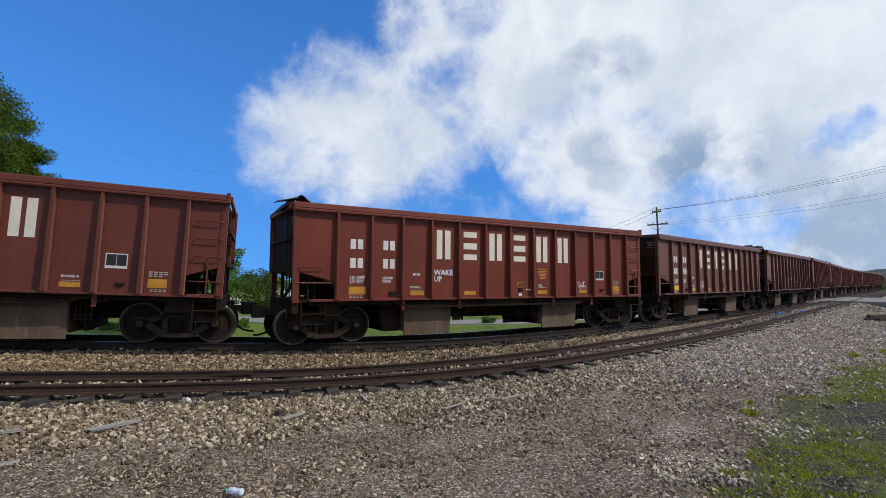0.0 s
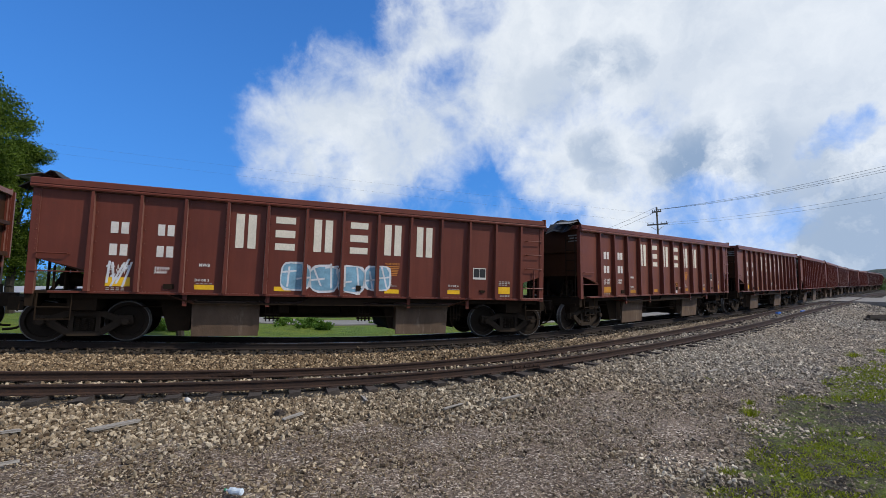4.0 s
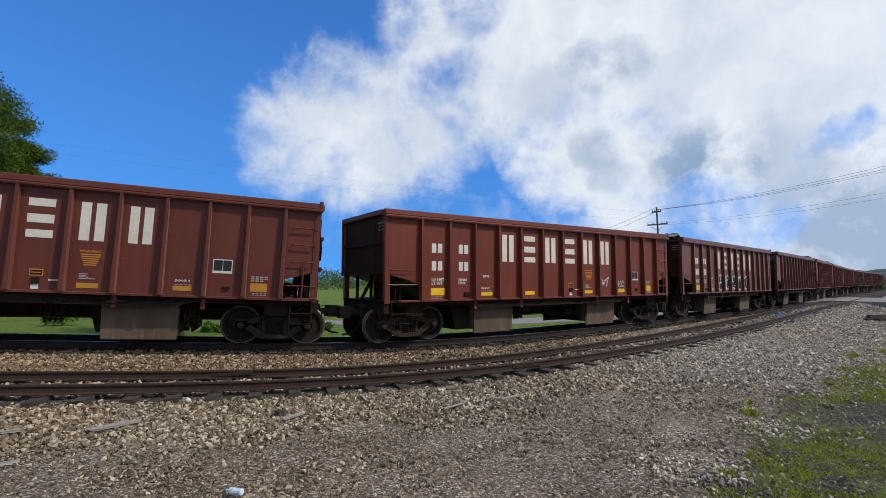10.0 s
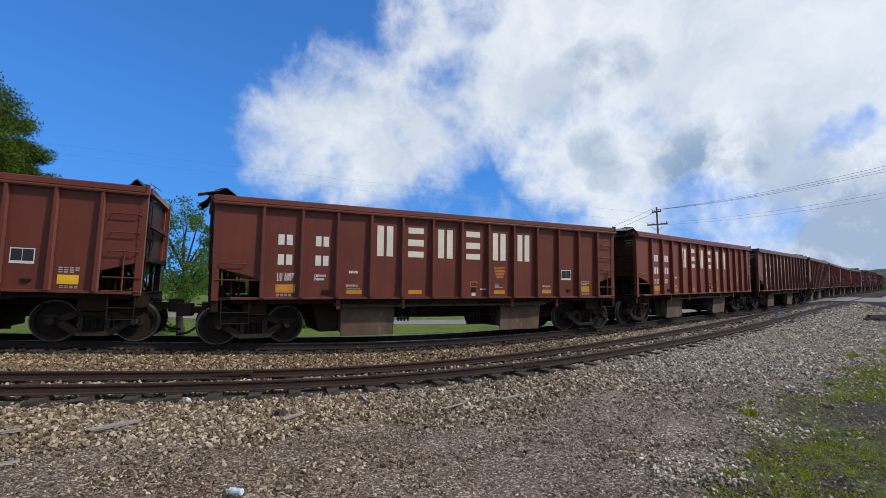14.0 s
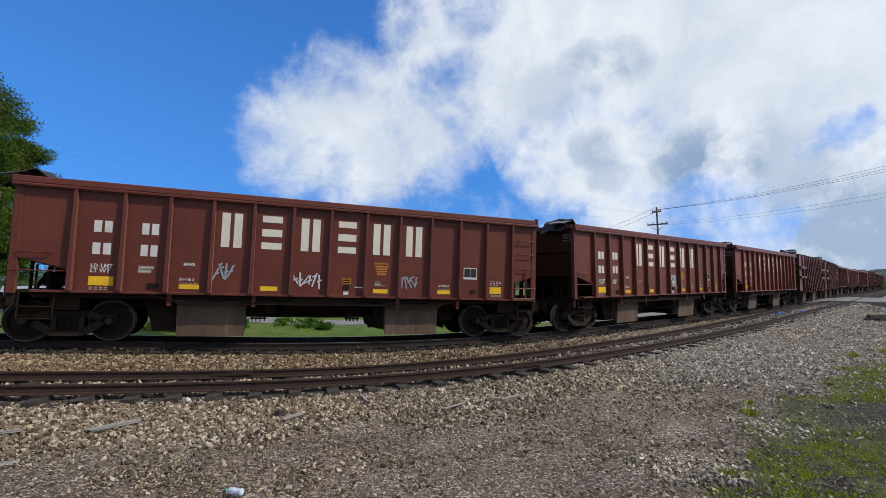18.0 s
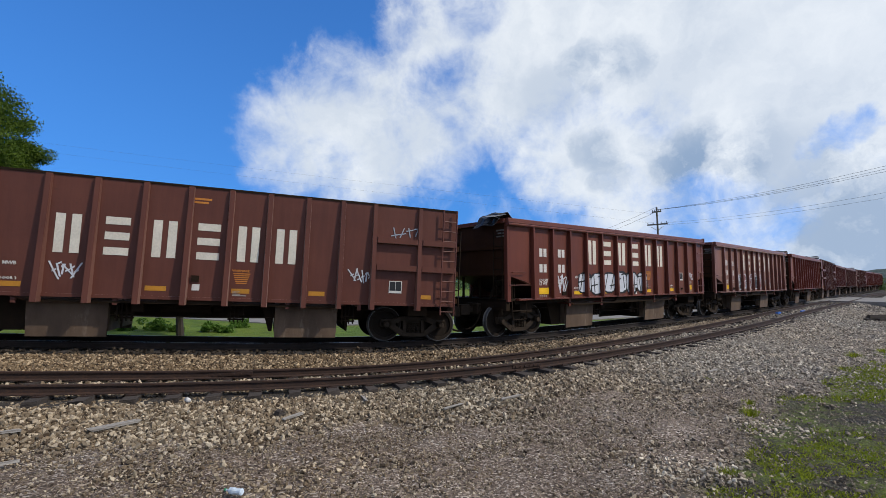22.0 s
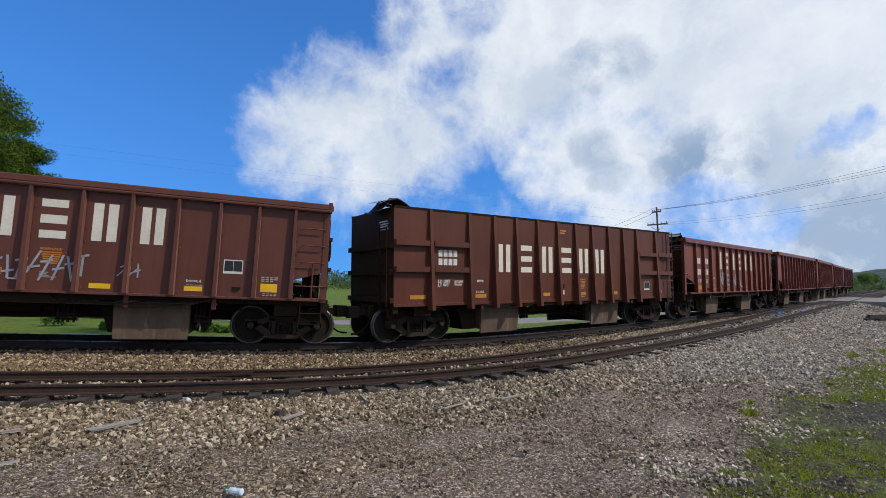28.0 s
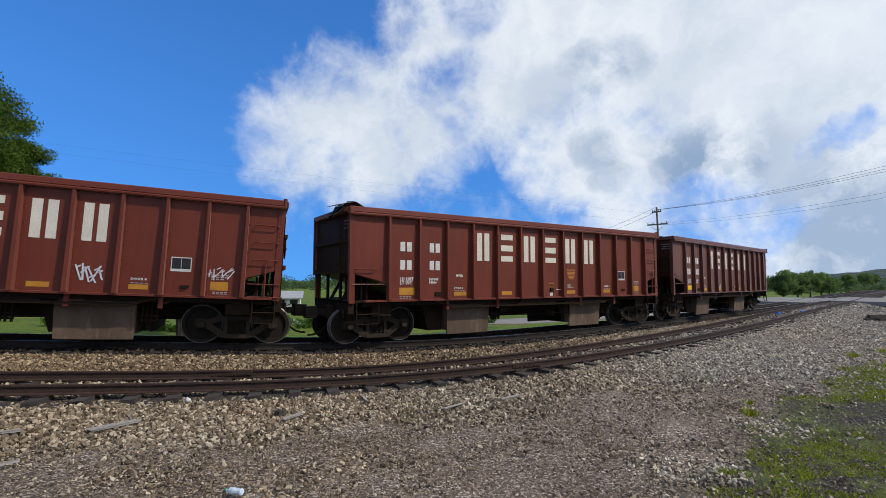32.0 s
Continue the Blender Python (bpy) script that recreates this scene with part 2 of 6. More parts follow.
FADED_WHITE = plain("faded_white_stencil", (0.20, 0.19, 0.17), 0.8, 0.0, 0.4, 3.0)
BLACK = plain("black_plate", (0.02, 0.02, 0.021), 0.6)
SPRAY_WHITE = plain("white_spray_paint", (0.66, 0.66, 0.68), 0.6, 0.0, 0.3, 3.0)
SPRAY_BLUE = plain("pale_blue_spray_paint", (0.22, 0.42, 0.55), 0.6, 0.0, 0.5, 3.0)
SPRAY_GREEN = plain("dark_green_spray_paint", (0.035, 0.060, 0.050), 0.6, 0.0, 0.4, 3.0)
SPRAY_BLACK = plain("black_spray_paint", (0.016, 0.016, 0.018), 0.6)
SPRAY_PALE = plain("pale_silver_spray_paint", (0.62, 0.63, 0.66), 0.5, 0.0, 0.2, 3.0)
SPRAY_GREY = plain("silver_spray_paint", (0.42, 0.43, 0.45), 0.45, 0.3, 0.4, 3.0)
SPRAY_RED = plain("dark_red_spray_paint", (0.17, 0.03, 0.03), 0.6)
HOOD = plain("weathered_grey_steel", (0.20, 0.19, 0.185), 0.55, 0.3)
TIN = plain("dark_bent_steel", (0.035, 0.030, 0.028), 0.6, 0.2)
WIRE = plain("wire", (0.03, 0.03, 0.03), 0.6)
WIRE_PALE = plain("aluminium_wire", (0.16, 0.17, 0.18), 0.5)
k = Mat("dead_straw", 0.9)
STRAW = k.done(k.ramp(k.island(), (0.0, (0.040, 0.030, 0.022)), (0.35, (0.150, 0.110, 0.078)), (0.7, (0.26, 0.205, 0.150)), (1.0, (0.40, 0.35, 0.29))))

k = Mat("rusty_rail_steel", 0.8)
c = k.mix(k.noise(3, 5, 0.7), (0.024, 0.012, 0.007), (0.066, 0.031, 0.016))
RUST = k.bump(k.noise(40, 3), 0.1, 0.01).done(k.mix(k.noise(25, 4), c, (0.020, 0.011, 0.009)))
k = Mat("oily_rail_steel", 0.85)
OILY = k.bump(k.noise(40, 3), 0.1, 0.01).done(k.mix(k.noise(3, 5, 0.7), (0.010, 0.007, 0.005), (0.026, 0.015, 0.010)))
SHINE = plain("polished_rail_head", (0.20, 0.18, 0.17), 0.38, 0.9)
k = Mat("creosoted_wood", 0.9)
c = k.mix(k.noise(6, 6, 0.7, True, (1, 7, 7)), (0.020, 0.015, 0.012), (0.070, 0.056, 0.046))
TIE = k.bump(k.noise(6, 6, 0.7, True, (1, 8, 8)), 0.5, 0.02).done(k.mix(k.each(), c, k.mix(0.5, c, (0.075, 0.058, 0.048))))
k = Mat("grey_weathered_wood", 0.9)
OLDWOOD = k.bump(k.noise(8, 6, 0.7, True, (1, 9, 9)), 0.4, 0.01).done(k.mix(k.noise(8, 6, 0.7, True, (1, 9, 9)), (0.14, 0.12, 0.10), (0.36, 0.33, 0.29)))


def stone_mat(name, source, rgb_scale=(1, 1, 1)):
    k = Mat(name, 0.88)
    pick = k.island() if source == "island" else k.each()
    c = k.ramp(pick, (0.0, (0.034, 0.025, 0.017)), (0.12, (0.116, 0.087, 0.059)), (0.34, (0.222, 0.180, 0.130)), (0.52, (0.148, 0.127, 0.100)),
               (0.70, (0.330, 0.286, 0.222)), (0.88, (0.540, 0.488, 0.405)), (1.0, (0.080, 0.058, 0.040)))
    tint = k.mix(k.noise(0.16, 3, 0.5, False, (1, 1, 1), 0.4, 0.62), (0.98, 0.87, 0.72), (0.98, 0.93, 0.84))
    c = k.mix(1.0, c, tint, "MULTIPLY")
    c = k.mix(0.5, c, k.mix(k.noise(45, 4), (0.55, 0.54, 0.53), (1.2, 1.2, 1.2)), "MULTIPLY")
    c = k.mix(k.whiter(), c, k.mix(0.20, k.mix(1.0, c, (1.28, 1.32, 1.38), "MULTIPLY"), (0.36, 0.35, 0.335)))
    c = k.mix(1.0, c, rgb_scale, "MULTIPLY")
    k.bump(k.noise(60, 4), 0.25, 0.01)
    return k.done(c)


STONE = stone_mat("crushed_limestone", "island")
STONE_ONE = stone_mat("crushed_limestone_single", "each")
STONE_BROWN = stone_mat("brown_limestone", "island", (0.90, 0.82, 0.72))
STONE_BLACK = stone_mat("dark_limestone", "island", (0.16, 0.14, 0.12))
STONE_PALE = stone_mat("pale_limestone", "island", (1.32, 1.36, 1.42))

# ground: gravel over dirt, ballast near the rails, weeds, mown grass beyond the line
k = Mat("yard_ground", 0.93)
cell = k.cells(13.0, False, "F1", "Color")
edge = k.cells(13.0)
fine = k.cells(38.0, False, "F1", "Color")
sep = k.n.new("ShaderNodeSeparateColor")
k.l.new(cell, sep.inputs[0])
sep2 = k.n.new("ShaderNodeSeparateColor")
k.l.new(fine, sep2.inputs[0])
stones = k.ramp(sep.outputs[0], (0.0, (0.13, 0.10, 0.075)), (0.35, (0.32, 0.265, 0.20)), (0.7, (0.25, 0.235, 0.21)), (1.0, (0.43, 0.395, 0.34)))
stones = k.mix(k.noise(1.0, 2, 0.5, False, (1, 1, 1), 0.2, 0.8), stones, k.mix(1.0, stones, (0.8, 0.78, 0.76), "MULTIPLY"))
grit = k.ramp(sep2.outputs[0], (0.0, (0.060, 0.044, 0.033)), (0.45, (0.142, 0.106, 0.079)), (0.8, (0.255, 0.20, 0.155)), (1.0, (0.54, 0.48, 0.41)))
dirt = k.mix(k.noise(0.55, 6, 0.65, False, (1, 1, 1), 0.35, 0.68), grit, k.mix(1.0, grit, (0.68, 0.58, 0.50), "MULTIPLY"))
pale = k.mix(k.noise(0.3, 4, 0.6, False, (1, 1, 1), 0.45, 0.7), dirt, k.mix(1.0, grit, (1.35, 1.33, 1.30), "MULTIPLY"))
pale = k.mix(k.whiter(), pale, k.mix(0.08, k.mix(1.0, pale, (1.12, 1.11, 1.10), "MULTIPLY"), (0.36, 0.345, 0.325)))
# near-black below the ballast: shade of the gaps between stones, painted in
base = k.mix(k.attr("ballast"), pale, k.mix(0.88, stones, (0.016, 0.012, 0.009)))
# near-black ground along the bed of the main line
base = k.mix(k.attr("dark_bed"), base, (0.022, 0.018, 0.015))
lawn = k.mix(k.noise(2.2, 6, 0.7), (0.046, 0.092, 0.004), (0.118, 0.185, 0.011))
lawn = k.mix(k.noise(0.25, 5, 0.65, False, (1, 1, 1), 0.38, 0.62), lawn, k.mix(1.0, lawn, (1.35, 1.05, 0.8), "MULTIPLY"))
lawn = k.mix(k.noise(0.7, 5, 0.7, False, (1, 1, 1), 0.5, 0.75), lawn, k.mix(1.0, lawn, (0.45, 0.5, 0.5), "MULTIPLY"))
weedy = k.mix(k.noise(1.1, 6, 0.7, False, (1, 1, 1), 0.46, 0.60), k.mix(1.0, grit, (0.20, 0.21, 0.19), "MULTIPLY"), k.mix(k.noise(30, 4), (0.040, 0.060, 0.006), (0.150, 0.180, 0.020)))
base = k.mix(k.attr("weeds"), base, k.mix(k.noise(3.0, 5, 0.7, False, (1, 1, 1), 0.50, 0.64), weedy, k.mix(1.0, grit, (0.23, 0.21, 0.18), "MULTIPLY")))
base = k.mix(k.attr("grass"), base, lawn)
high = k.n.new("ShaderNodeMath")
high.operation = "MULTIPLY_ADD"
k.l.new(edge, high.inputs[0])
high.inputs[1].default_value = -1.0
k.l.new(k.noise(30, 4), high.inputs[2])
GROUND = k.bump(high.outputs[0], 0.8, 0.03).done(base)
k = Mat("worn_asphalt", 0.85)
c = k.mix(k.noise(0.5, 5, 0.6), (0.17, 0.165, 0.16), (0.26, 0.25, 0.24))
ASPHALT = k.bump(k.noise(60, 3), 0.2, 0.01).done(k.mix(0.5, c, k.mix(k.noise(70, 2), (0.6, 0.6, 0.6), (1.2, 1.2, 1.2)), "MULTIPLY"))


def leaf_mat(name, dark, light):
    """Leaves: matt, and letting some light through."""
    k = Mat(name, 0.75)
    k.p.inputs["Specular IOR Level"].default_value = 0.18
    c = k.mix(k.island(), dark, light)
    c = k.mix(k.noise(0.5, 3, 0.5, True), c, k.mix(1.0, c, (0.7, 0.75, 0.6), "MULTIPLY"))
    m = k.done(c)
    thin = k.n.new("ShaderNodeBsdfTranslucent")
    k.l.new(k.mix(1.0, c, (1.25, 1.3, 0.8), "MULTIPLY"), thin.inputs["Color"])
    both_ways = k.n.new("ShaderNodeMixShader")
    both_ways.inputs["Fac"].default_value = 0.42
    k.l.new(k.p.outputs[0], both_ways.inputs[1])
    k.l.new(thin.outputs[0], both_ways.inputs[2])
    k.l.new(both_ways.outputs[0], k.n["Material Output"].inputs["Surface"])
    return m


LEAF_DARK = leaf_mat("oak_leaves", (0.028, 0.056, 0.009), (0.140, 0.195, 0.028))
LEAF_LIGHT = leaf_mat("young_leaves", (0.050, 0.110, 0.018), (0.150, 0.250, 0.050))
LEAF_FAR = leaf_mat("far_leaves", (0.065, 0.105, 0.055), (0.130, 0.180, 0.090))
WEED = leaf_mat("weed_blades", (0.100, 0.124, 0.012), (0.335, 0.360, 0.040))
LEAF_MID = leaf_mat("park_leaves", (0.095, 0.155, 0.060), (0.220, 0.300, 0.120))
POLEWOOD = plain("grey_brown_pole_wood", (0.15, 0.125, 0.105), 0.9)
BARK = plain("bark", (0.045, 0.034, 0.025), 0.9)
# the blue of distance haze is mixed into the hill's base colour
k = Mat("hazy_wooded_hill", 0.95)
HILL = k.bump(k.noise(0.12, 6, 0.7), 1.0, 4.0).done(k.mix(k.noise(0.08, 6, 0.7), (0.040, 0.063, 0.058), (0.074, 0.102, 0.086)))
WALLPAINT = plain("white_siding", (0.72, 0.71, 0.68), 0.7, 0.0, 0.12, 1.0)
ROOF = plain("grey_metal_roof", (0.42, 0.42, 0.42), 0.5, 0.3, 0.2, 1.0)
PLASTIC = plain("crushed_clear_plastic", (0.66, 0.74, 0.80), 0.2)
CAP_GREEN = plain("green_cap", (0.05, 0.30, 0.12), 0.5)
PALE_ROAD = plain("pale_dusty_asphalt", (0.23, 0.212, 0.19), 0.9, 0.0, 0.3, 0.8)
BLUE = plain("blue_paint_mark", (0.05, 0.18, 0.62), 0.6)


# ---- mesh tools ----
class Build:
    """Vertices and faces in the making."""

    def __init__(self):
        self.v, self.f = [], []

    def add(self, verts, faces):
        b = len(self.v)
        self.v += [tuple(p) for p in verts]
        self.f += [tuple(i + b for i in face) for face in faces]
        return self

    def box(self, x0, x1, y0, y1, z0, z1, cut=0.0):
        if not cut:
            return self.add([(x, y, z) for z in (z0, z1) for y in (y0, y1) for x in (x0, x1)],
                            [(0, 2, 3, 1), (4, 5, 7, 6), (0, 1, 5, 4), (2, 6, 7, 3), (0, 4, 6, 2), (1, 3, 7, 5)])
        ring = [(x0 + cut, y0), (x1 - cut, y0), (x1, y0 + cut), (x1, y1 - cut), (x1 - cut, y1), (x0 + cut, y1), (x0, y1 - cut), (x0, y0 + cut)]
        return self.prism([(x, y, z0) for x, y in ring], (0, 0, z1 - z0))

    def prism(self, ring, way):
        """A flat ring of points, swept along way."""
        n = len(ring)
        top = [(p[0] + way[0], p[1] + way[1], p[2] + way[2]) for p in ring]
        return self.add(list(ring) + top, [tuple(reversed(range(n))), tuple(range(n, 2 * n))] + [(i, (i + 1) % n, n + (i + 1) % n, n + i) for i in range(n)])

    def rod(self, a, b, r, n=6, r2=None):
        a, b = Vector(a), Vector(b)
        d = (b - a).normalized()
        u = d.orthogonal().normalized()
        w = d.cross(u)
        r2 = r if r2 is None else r2
        va = [a + (u * math.cos(t) + w * math.sin(t)) * r for t in [2 * math.pi * i / n for i in range(n)]]
        vb = [b + (u * math.cos(t) + w * math.sin(t)) * r2 for t in [2 * math.pi * i / n for i in range(n)]]
        return self.add(va + vb, [tuple(reversed(range(n))), tuple(range(n, 2 * n))] + [(i, (i + 1) % n, n + (i + 1) % n, n + i) for i in range(n)])

    def path(self, points, r, n=6):
        """A bent rod through points, in one piece."""
        pts = [Vector(p) for p in points]
        u = (pts[1] - pts[0]).orthogonal().normalized()
        verts = []
        for i, p in enumerate(pts):
            d = (pts[min(i + 1, len(pts) - 1)] - pts[max(i - 1, 0)]).normalized()
            u = (u - d * u.dot(d)).normalized()
            w = d.cross(u)
            verts += [p + (u * math.cos(2 * math.pi * k / n) + w * math.sin(2 * math.pi * k / n)) * r for k in range(n)]
        m = len(pts) - 1
        faces = [(j * n + i, j * n + (i + 1) % n, (j + 1) * n + (i + 1) % n, (j + 1) * n + i) for j in range(m) for i in range(n)]
        return self.add(verts, faces + [tuple(reversed(range(n))), tuple(range(m * n, m * n + n))])

    def turned(self, profile, centre, n=24):
        """A profile of (y, radius) turned about an axis along y through centre."""
        cx, cy, cz = centre
        verts = [(cx + r * math.cos(2 * math.pi * i / n), cy + y, cz + r * math.sin(2 * math.pi * i / n)) for y, r in profile for i in range(n)]
        faces = [(j * n + i, j * n + (i + 1) % n, (j + 1) * n + (i + 1) % n, (j + 1) * n + i) for j in range(len(profile) - 1) for i in range(n)]
        m = len(profile) - 1
        faces += [tuple(reversed(range(n))), tuple(range(m * n, m * n + n))]
        return self.add(verts, faces)

    def mesh(self, name, material, smooth=False):
        me = bpy.data.meshes.new(name)
        me.from_pydata(self.v, [], self.f)
        bm = bmesh.new()
        bm.from_mesh(me)
        bmesh.ops.recalc_face_normals(bm, faces=bm.faces)
        bm.to_mesh(me)
        bm.free()
        if smooth:
            me.shade_smooth()
        me.materials.append(material)
        return me


def part(name, shape, material, parent, label="", at=None):
    """Links a Build (or a mesh) as one mesh object under a thing or a part."""
    me = shape.mesh(name, material) if isinstance(shape, Build) else shape
    ob = new(name, me)
    ob.parent = parent
    if at is not None:
        ob.matrix_basis = at
    if label:
        tagged(ob, label)
    return ob


def big_mesh(name, verts, faces, material):
    """A mesh from numpy arrays of points and of triangles or quads."""
    me = bpy.data.meshes.new(name)
    verts, faces = np.asarray(verts, np.float32), np.asarray(faces, np.int32)
    me.vertices.add(len(verts))
    me.vertices.foreach_set("co", verts.ravel())
    me.loops.add(faces.size)
    me.loops.foreach_set("vertex_index", faces.ravel())
    me.polygons.add(len(faces))
    me.polygons.foreach_set("loop_start", np.arange(0, faces.size, faces.shape[1], dtype=np.int32))
    me.update(calc_edges=True)
    me.shade_flat()
    me.materials.append(material)
    return me


# ---- the line of the tracks ----
KNOTS = np.array([-30.418, -12.167, -4.056, 4.056, 12.167, 24.335, 45.628, 91.255, 162.231])
HEAD = np.array([0.5668, 0.3566, 0.3439, 0.6069, 0.7092, 0.7338, 0.8068, 0.7802, 0.8248])      # heading of the main line
RISE = np.array([0.8399, 0.372, -0.0073, -0.0564, -0.0175, -0.0192, -0.006, -0.0866, -0.0065])  # height of its rails
SIDE = np.array([4.262, 4.278, 3.678, 3.273, 3.349, 3.255, 3.331, 3.833, 5.125])             # the siding's distance
DROP = np.array([0.119, -0.226, -0.306, -0.217, -0.089, 0.145, 0.215, -0.016, -0.286])        # and height beside it
CANT = 0.02


def spline(values, s):
    """A natural cubic through the knots, level beyond them."""
    n, h = len(KNOTS), np.diff(KNOTS)
    a, b = np.eye(n), np.zeros(n)
    for i in range(1, n - 1):
        a[i, i - 1], a[i, i], a[i, i + 1] = h[i - 1], 2 * (h[i - 1] + h[i]), h[i]
        b[i] = 6 * ((values[i + 1] - values[i]) / h[i] - (values[i] - values[i - 1]) / h[i - 1])
    m = np.linalg.solve(a, b)
    s = np.clip(s, KNOTS[0], KNOTS[-1])
    i = np.clip(np.searchsorted(KNOTS, s) - 1, 0, n - 2)
    p, q, w = KNOTS[i + 1] - s, s - KNOTS[i], h[i]
    return (m[i] * p ** 3 + m[i + 1] * q ** 3) / (6 * w) + (values[i] / w - m[i] * w / 6) * p + (values[i + 1] / w - m[i + 1] * w / 6) * q


ST = np.arange(-900.0, 1300.1, 0.25)
TH = spline(HEAD, ST)
TX = np.concatenate([[0], np.cumsum((np.cos(TH[1:]) + np.cos(TH[:-1])) / 2 * 0.25)])
TY = np.concatenate([[0], np.cumsum((np.sin(TH[1:]) + np.sin(TH[:-1])) / 2 * 0.25)])
ZERO = int(np.argmin(np.abs(ST)))
TX, TY = TX - TX[ZERO], TY - TY[ZERO] + 16.255
TZ = spline(RISE, ST)
SO, SZ = spline(SIDE, ST), spline(DROP, ST)


def on_track(s, off=0.0, up=0.0):
    """The place beside the main line: off metres towards the camera, up metres above its rails."""
    h = np.interp(s, ST, TH)
    return np.stack([np.interp(s, ST, TX) + off * np.sin(h), np.interp(s, ST, TY) - off * np.cos(h), np.interp(s, ST, TZ) + up], -1)


def where(x, y):
    """The stretch along the main line and the distance from it of places in plan."""
    x, y = np.atleast_1d(x).astype(float), np.atleast_1d(y).astype(float)
    pick = np.concatenate([np.arange(0, 3300, 40), np.arange(3300, 4200, 4), np.arange(4200, len(ST), 40)])
    best = np.empty(len(x), int)
    for i in range(0, len(x), 8000):
        d = (x[i:i + 8000, None] - TX[pick]) ** 2 + (y[i:i + 8000, None] - TY[pick]) ** 2
        best[i:i + 8000] = pick[np.argmin(d, 1)]
    for _ in range(3):
        along = (x - TX[best]) * np.cos(TH[best]) + (y - TY[best]) * np.sin(TH[best])
        best = np.clip(best + np.round(along / 0.25).astype(int), 0, len(ST) - 1)
    dx, dy = x - TX[best], y - TY[best]
    return ST[best] + dx * np.cos(TH[best]) + dy * np.sin(TH[best]), dx * np.sin(TH[best]) - dy * np.cos(TH[best])


def ground_height(s, o):
    """The height of the ground at a stretch and a distance of the main line."""
    z, dz, so = np.interp(s, ST, TZ), np.interp(s, ST, SZ), np.interp(s, ST, SO)
    near = -0.72 + (dz + 0.25) * 0.75
    h = np.zeros_like(z)
    marks = [(-1e5, -1.05 + 0 * z), (-30 + 0 * z, -1.05 + 0 * z), (-7 + 0 * z, -1.0 + 0 * z), (-3.6 + 0 * z, -0.85 + 0 * z), (-2.0 + 0 * z, -0.30 + 0 * z), (-1.4 + 0 * z, -0.215 + 0 * z),
             (1.35 + 0 * z, -0.215 + 0 * z), (1.75 + 0 * z, -0.27 + 0 * z), (so - 1.3, dz - 0.25), (so + 1.3, dz - 0.25), (so + 1.5, dz - 0.27), (so + 2.9, near), (so + 6.0, near - 0.05), (1e5, near - 0.08)]
    for (a, ha), (b, hb) in zip(marks, marks[1:]):
        k = np.clip((o - a) / np.maximum(b - a, 1e-6), 0, 1)
        h = np.where((o >= a) & (o <= b), ha + (hb - ha) * k, h)
    fade = np.exp(-(np.abs(o) / 60.0) ** 2)
    return z * fade - 0.1 * (1 - fade) + h


# ---- ground ----
def smooth(a, b, v):
    k = np.clip((v - a) / (b - a), 0, 1)
    return k * k * (3 - 2 * k)


def wobble(x, y, size, seed=0.0):
    """A soft unevenness between -1 and 1 from a few crossed waves."""
    out = 0
    for i in range(5):
        a = 1.3 * i + seed
        out = out + np.sin((x * math.cos(a) + y * math.sin(a)) / size * (1 + 0.37 * i) + 2.1 * i + seed)
    return out / 5


def ballast_edge(s, x, y):
    return np.interp(s, ST, SO) + 2.5 + np.clip((s - 1) / 9, 0, 1) * 2.4 + 0.45 * wobble(x, y, 0.7) + 0.35 * wobble(x, y, 2.3, 3)


def weed_zone(s, o, x, y):
    edge = 8.15 + np.clip(4 - s, 0, 3) * 0.3 + np.clip(1 - s, 0, 9) * 0.72 + 0.5 * wobble(x, y, 0.8, 1.0) + 0.35 * wobble(x, y, 2.0, 5)
    return smooth(edge - 0.35, edge + 0.6, o)


angles = np.concatenate([np.arange(-62, 62, 0.4), np.arange(62, 298, 4.0)])
radii = np.concatenate([[0.0], np.geomspace(0.8, 2600, 250)])
A, R = np.meshgrid(np.radians(angles), radii)
GX, GY = (R * np.sin(A)).ravel(), (R * np.cos(A)).ravel()
gs, go = where(GX, GY)
GZ = ground_height(gs, go)
rough = 0.035 * wobble(GX, GY, 0.45) + 0.03 * wobble(GX, GY, 0.17, 2.0)
GZ = GZ + np.where(np.abs(go - 1.5) > 3.4, rough, rough * 0.2) * np.exp(-np.hypot(GX, GY) / 40)
na, nr = len(angles), len(radii)
ii, jj = np.meshgrid(np.arange(nr - 1), np.arange(na), indexing="ij")
quads = np.stack([ii * na + jj, ii * na + (jj + 1) % na, (ii + 1) * na + (jj + 1) % na, (ii + 1) * na + jj], -1).reshape(-1, 4)
gmesh = big_mesh("ground", np.stack([GX, GY, GZ], 1), quads[:, ::-1], GROUND)
gmesh.shade_smooth()


def paint_zone(name, values):
    gmesh.attributes.new(name, "FLOAT", "POINT").data.foreach_set("value", np.asarray(values, np.float32))


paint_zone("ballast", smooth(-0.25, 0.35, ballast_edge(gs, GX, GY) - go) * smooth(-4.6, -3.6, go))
paint_zone("dark_bed", smooth(1.75, 1.45, np.abs(go)))
paint_zone("weeds", weed_zone(gs, go, GX, GY))
paint_zone("grass", np.maximum(smooth(-4.6, -5.6, go + 0.4 * wobble(GX, GY, 1.3)), smooth(60, 90, go)))
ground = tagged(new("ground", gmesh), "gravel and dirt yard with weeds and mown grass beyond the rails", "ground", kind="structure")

# ---- tracks ----
RAIL = [(-0.07, -0.175), (0.07, -0.175), (0.07, -0.160), (0.012, -0.140), (0.010, -0.045), (0.037, -0.035), (0.037, -0.006), (0.030, 0.0),
        (-0.030, 0.0), (-0.037, -0.006), (-0.037, -0.035), (-0.010, -0.045), (-0.012, -0.140), (-0.07, -0.160)]


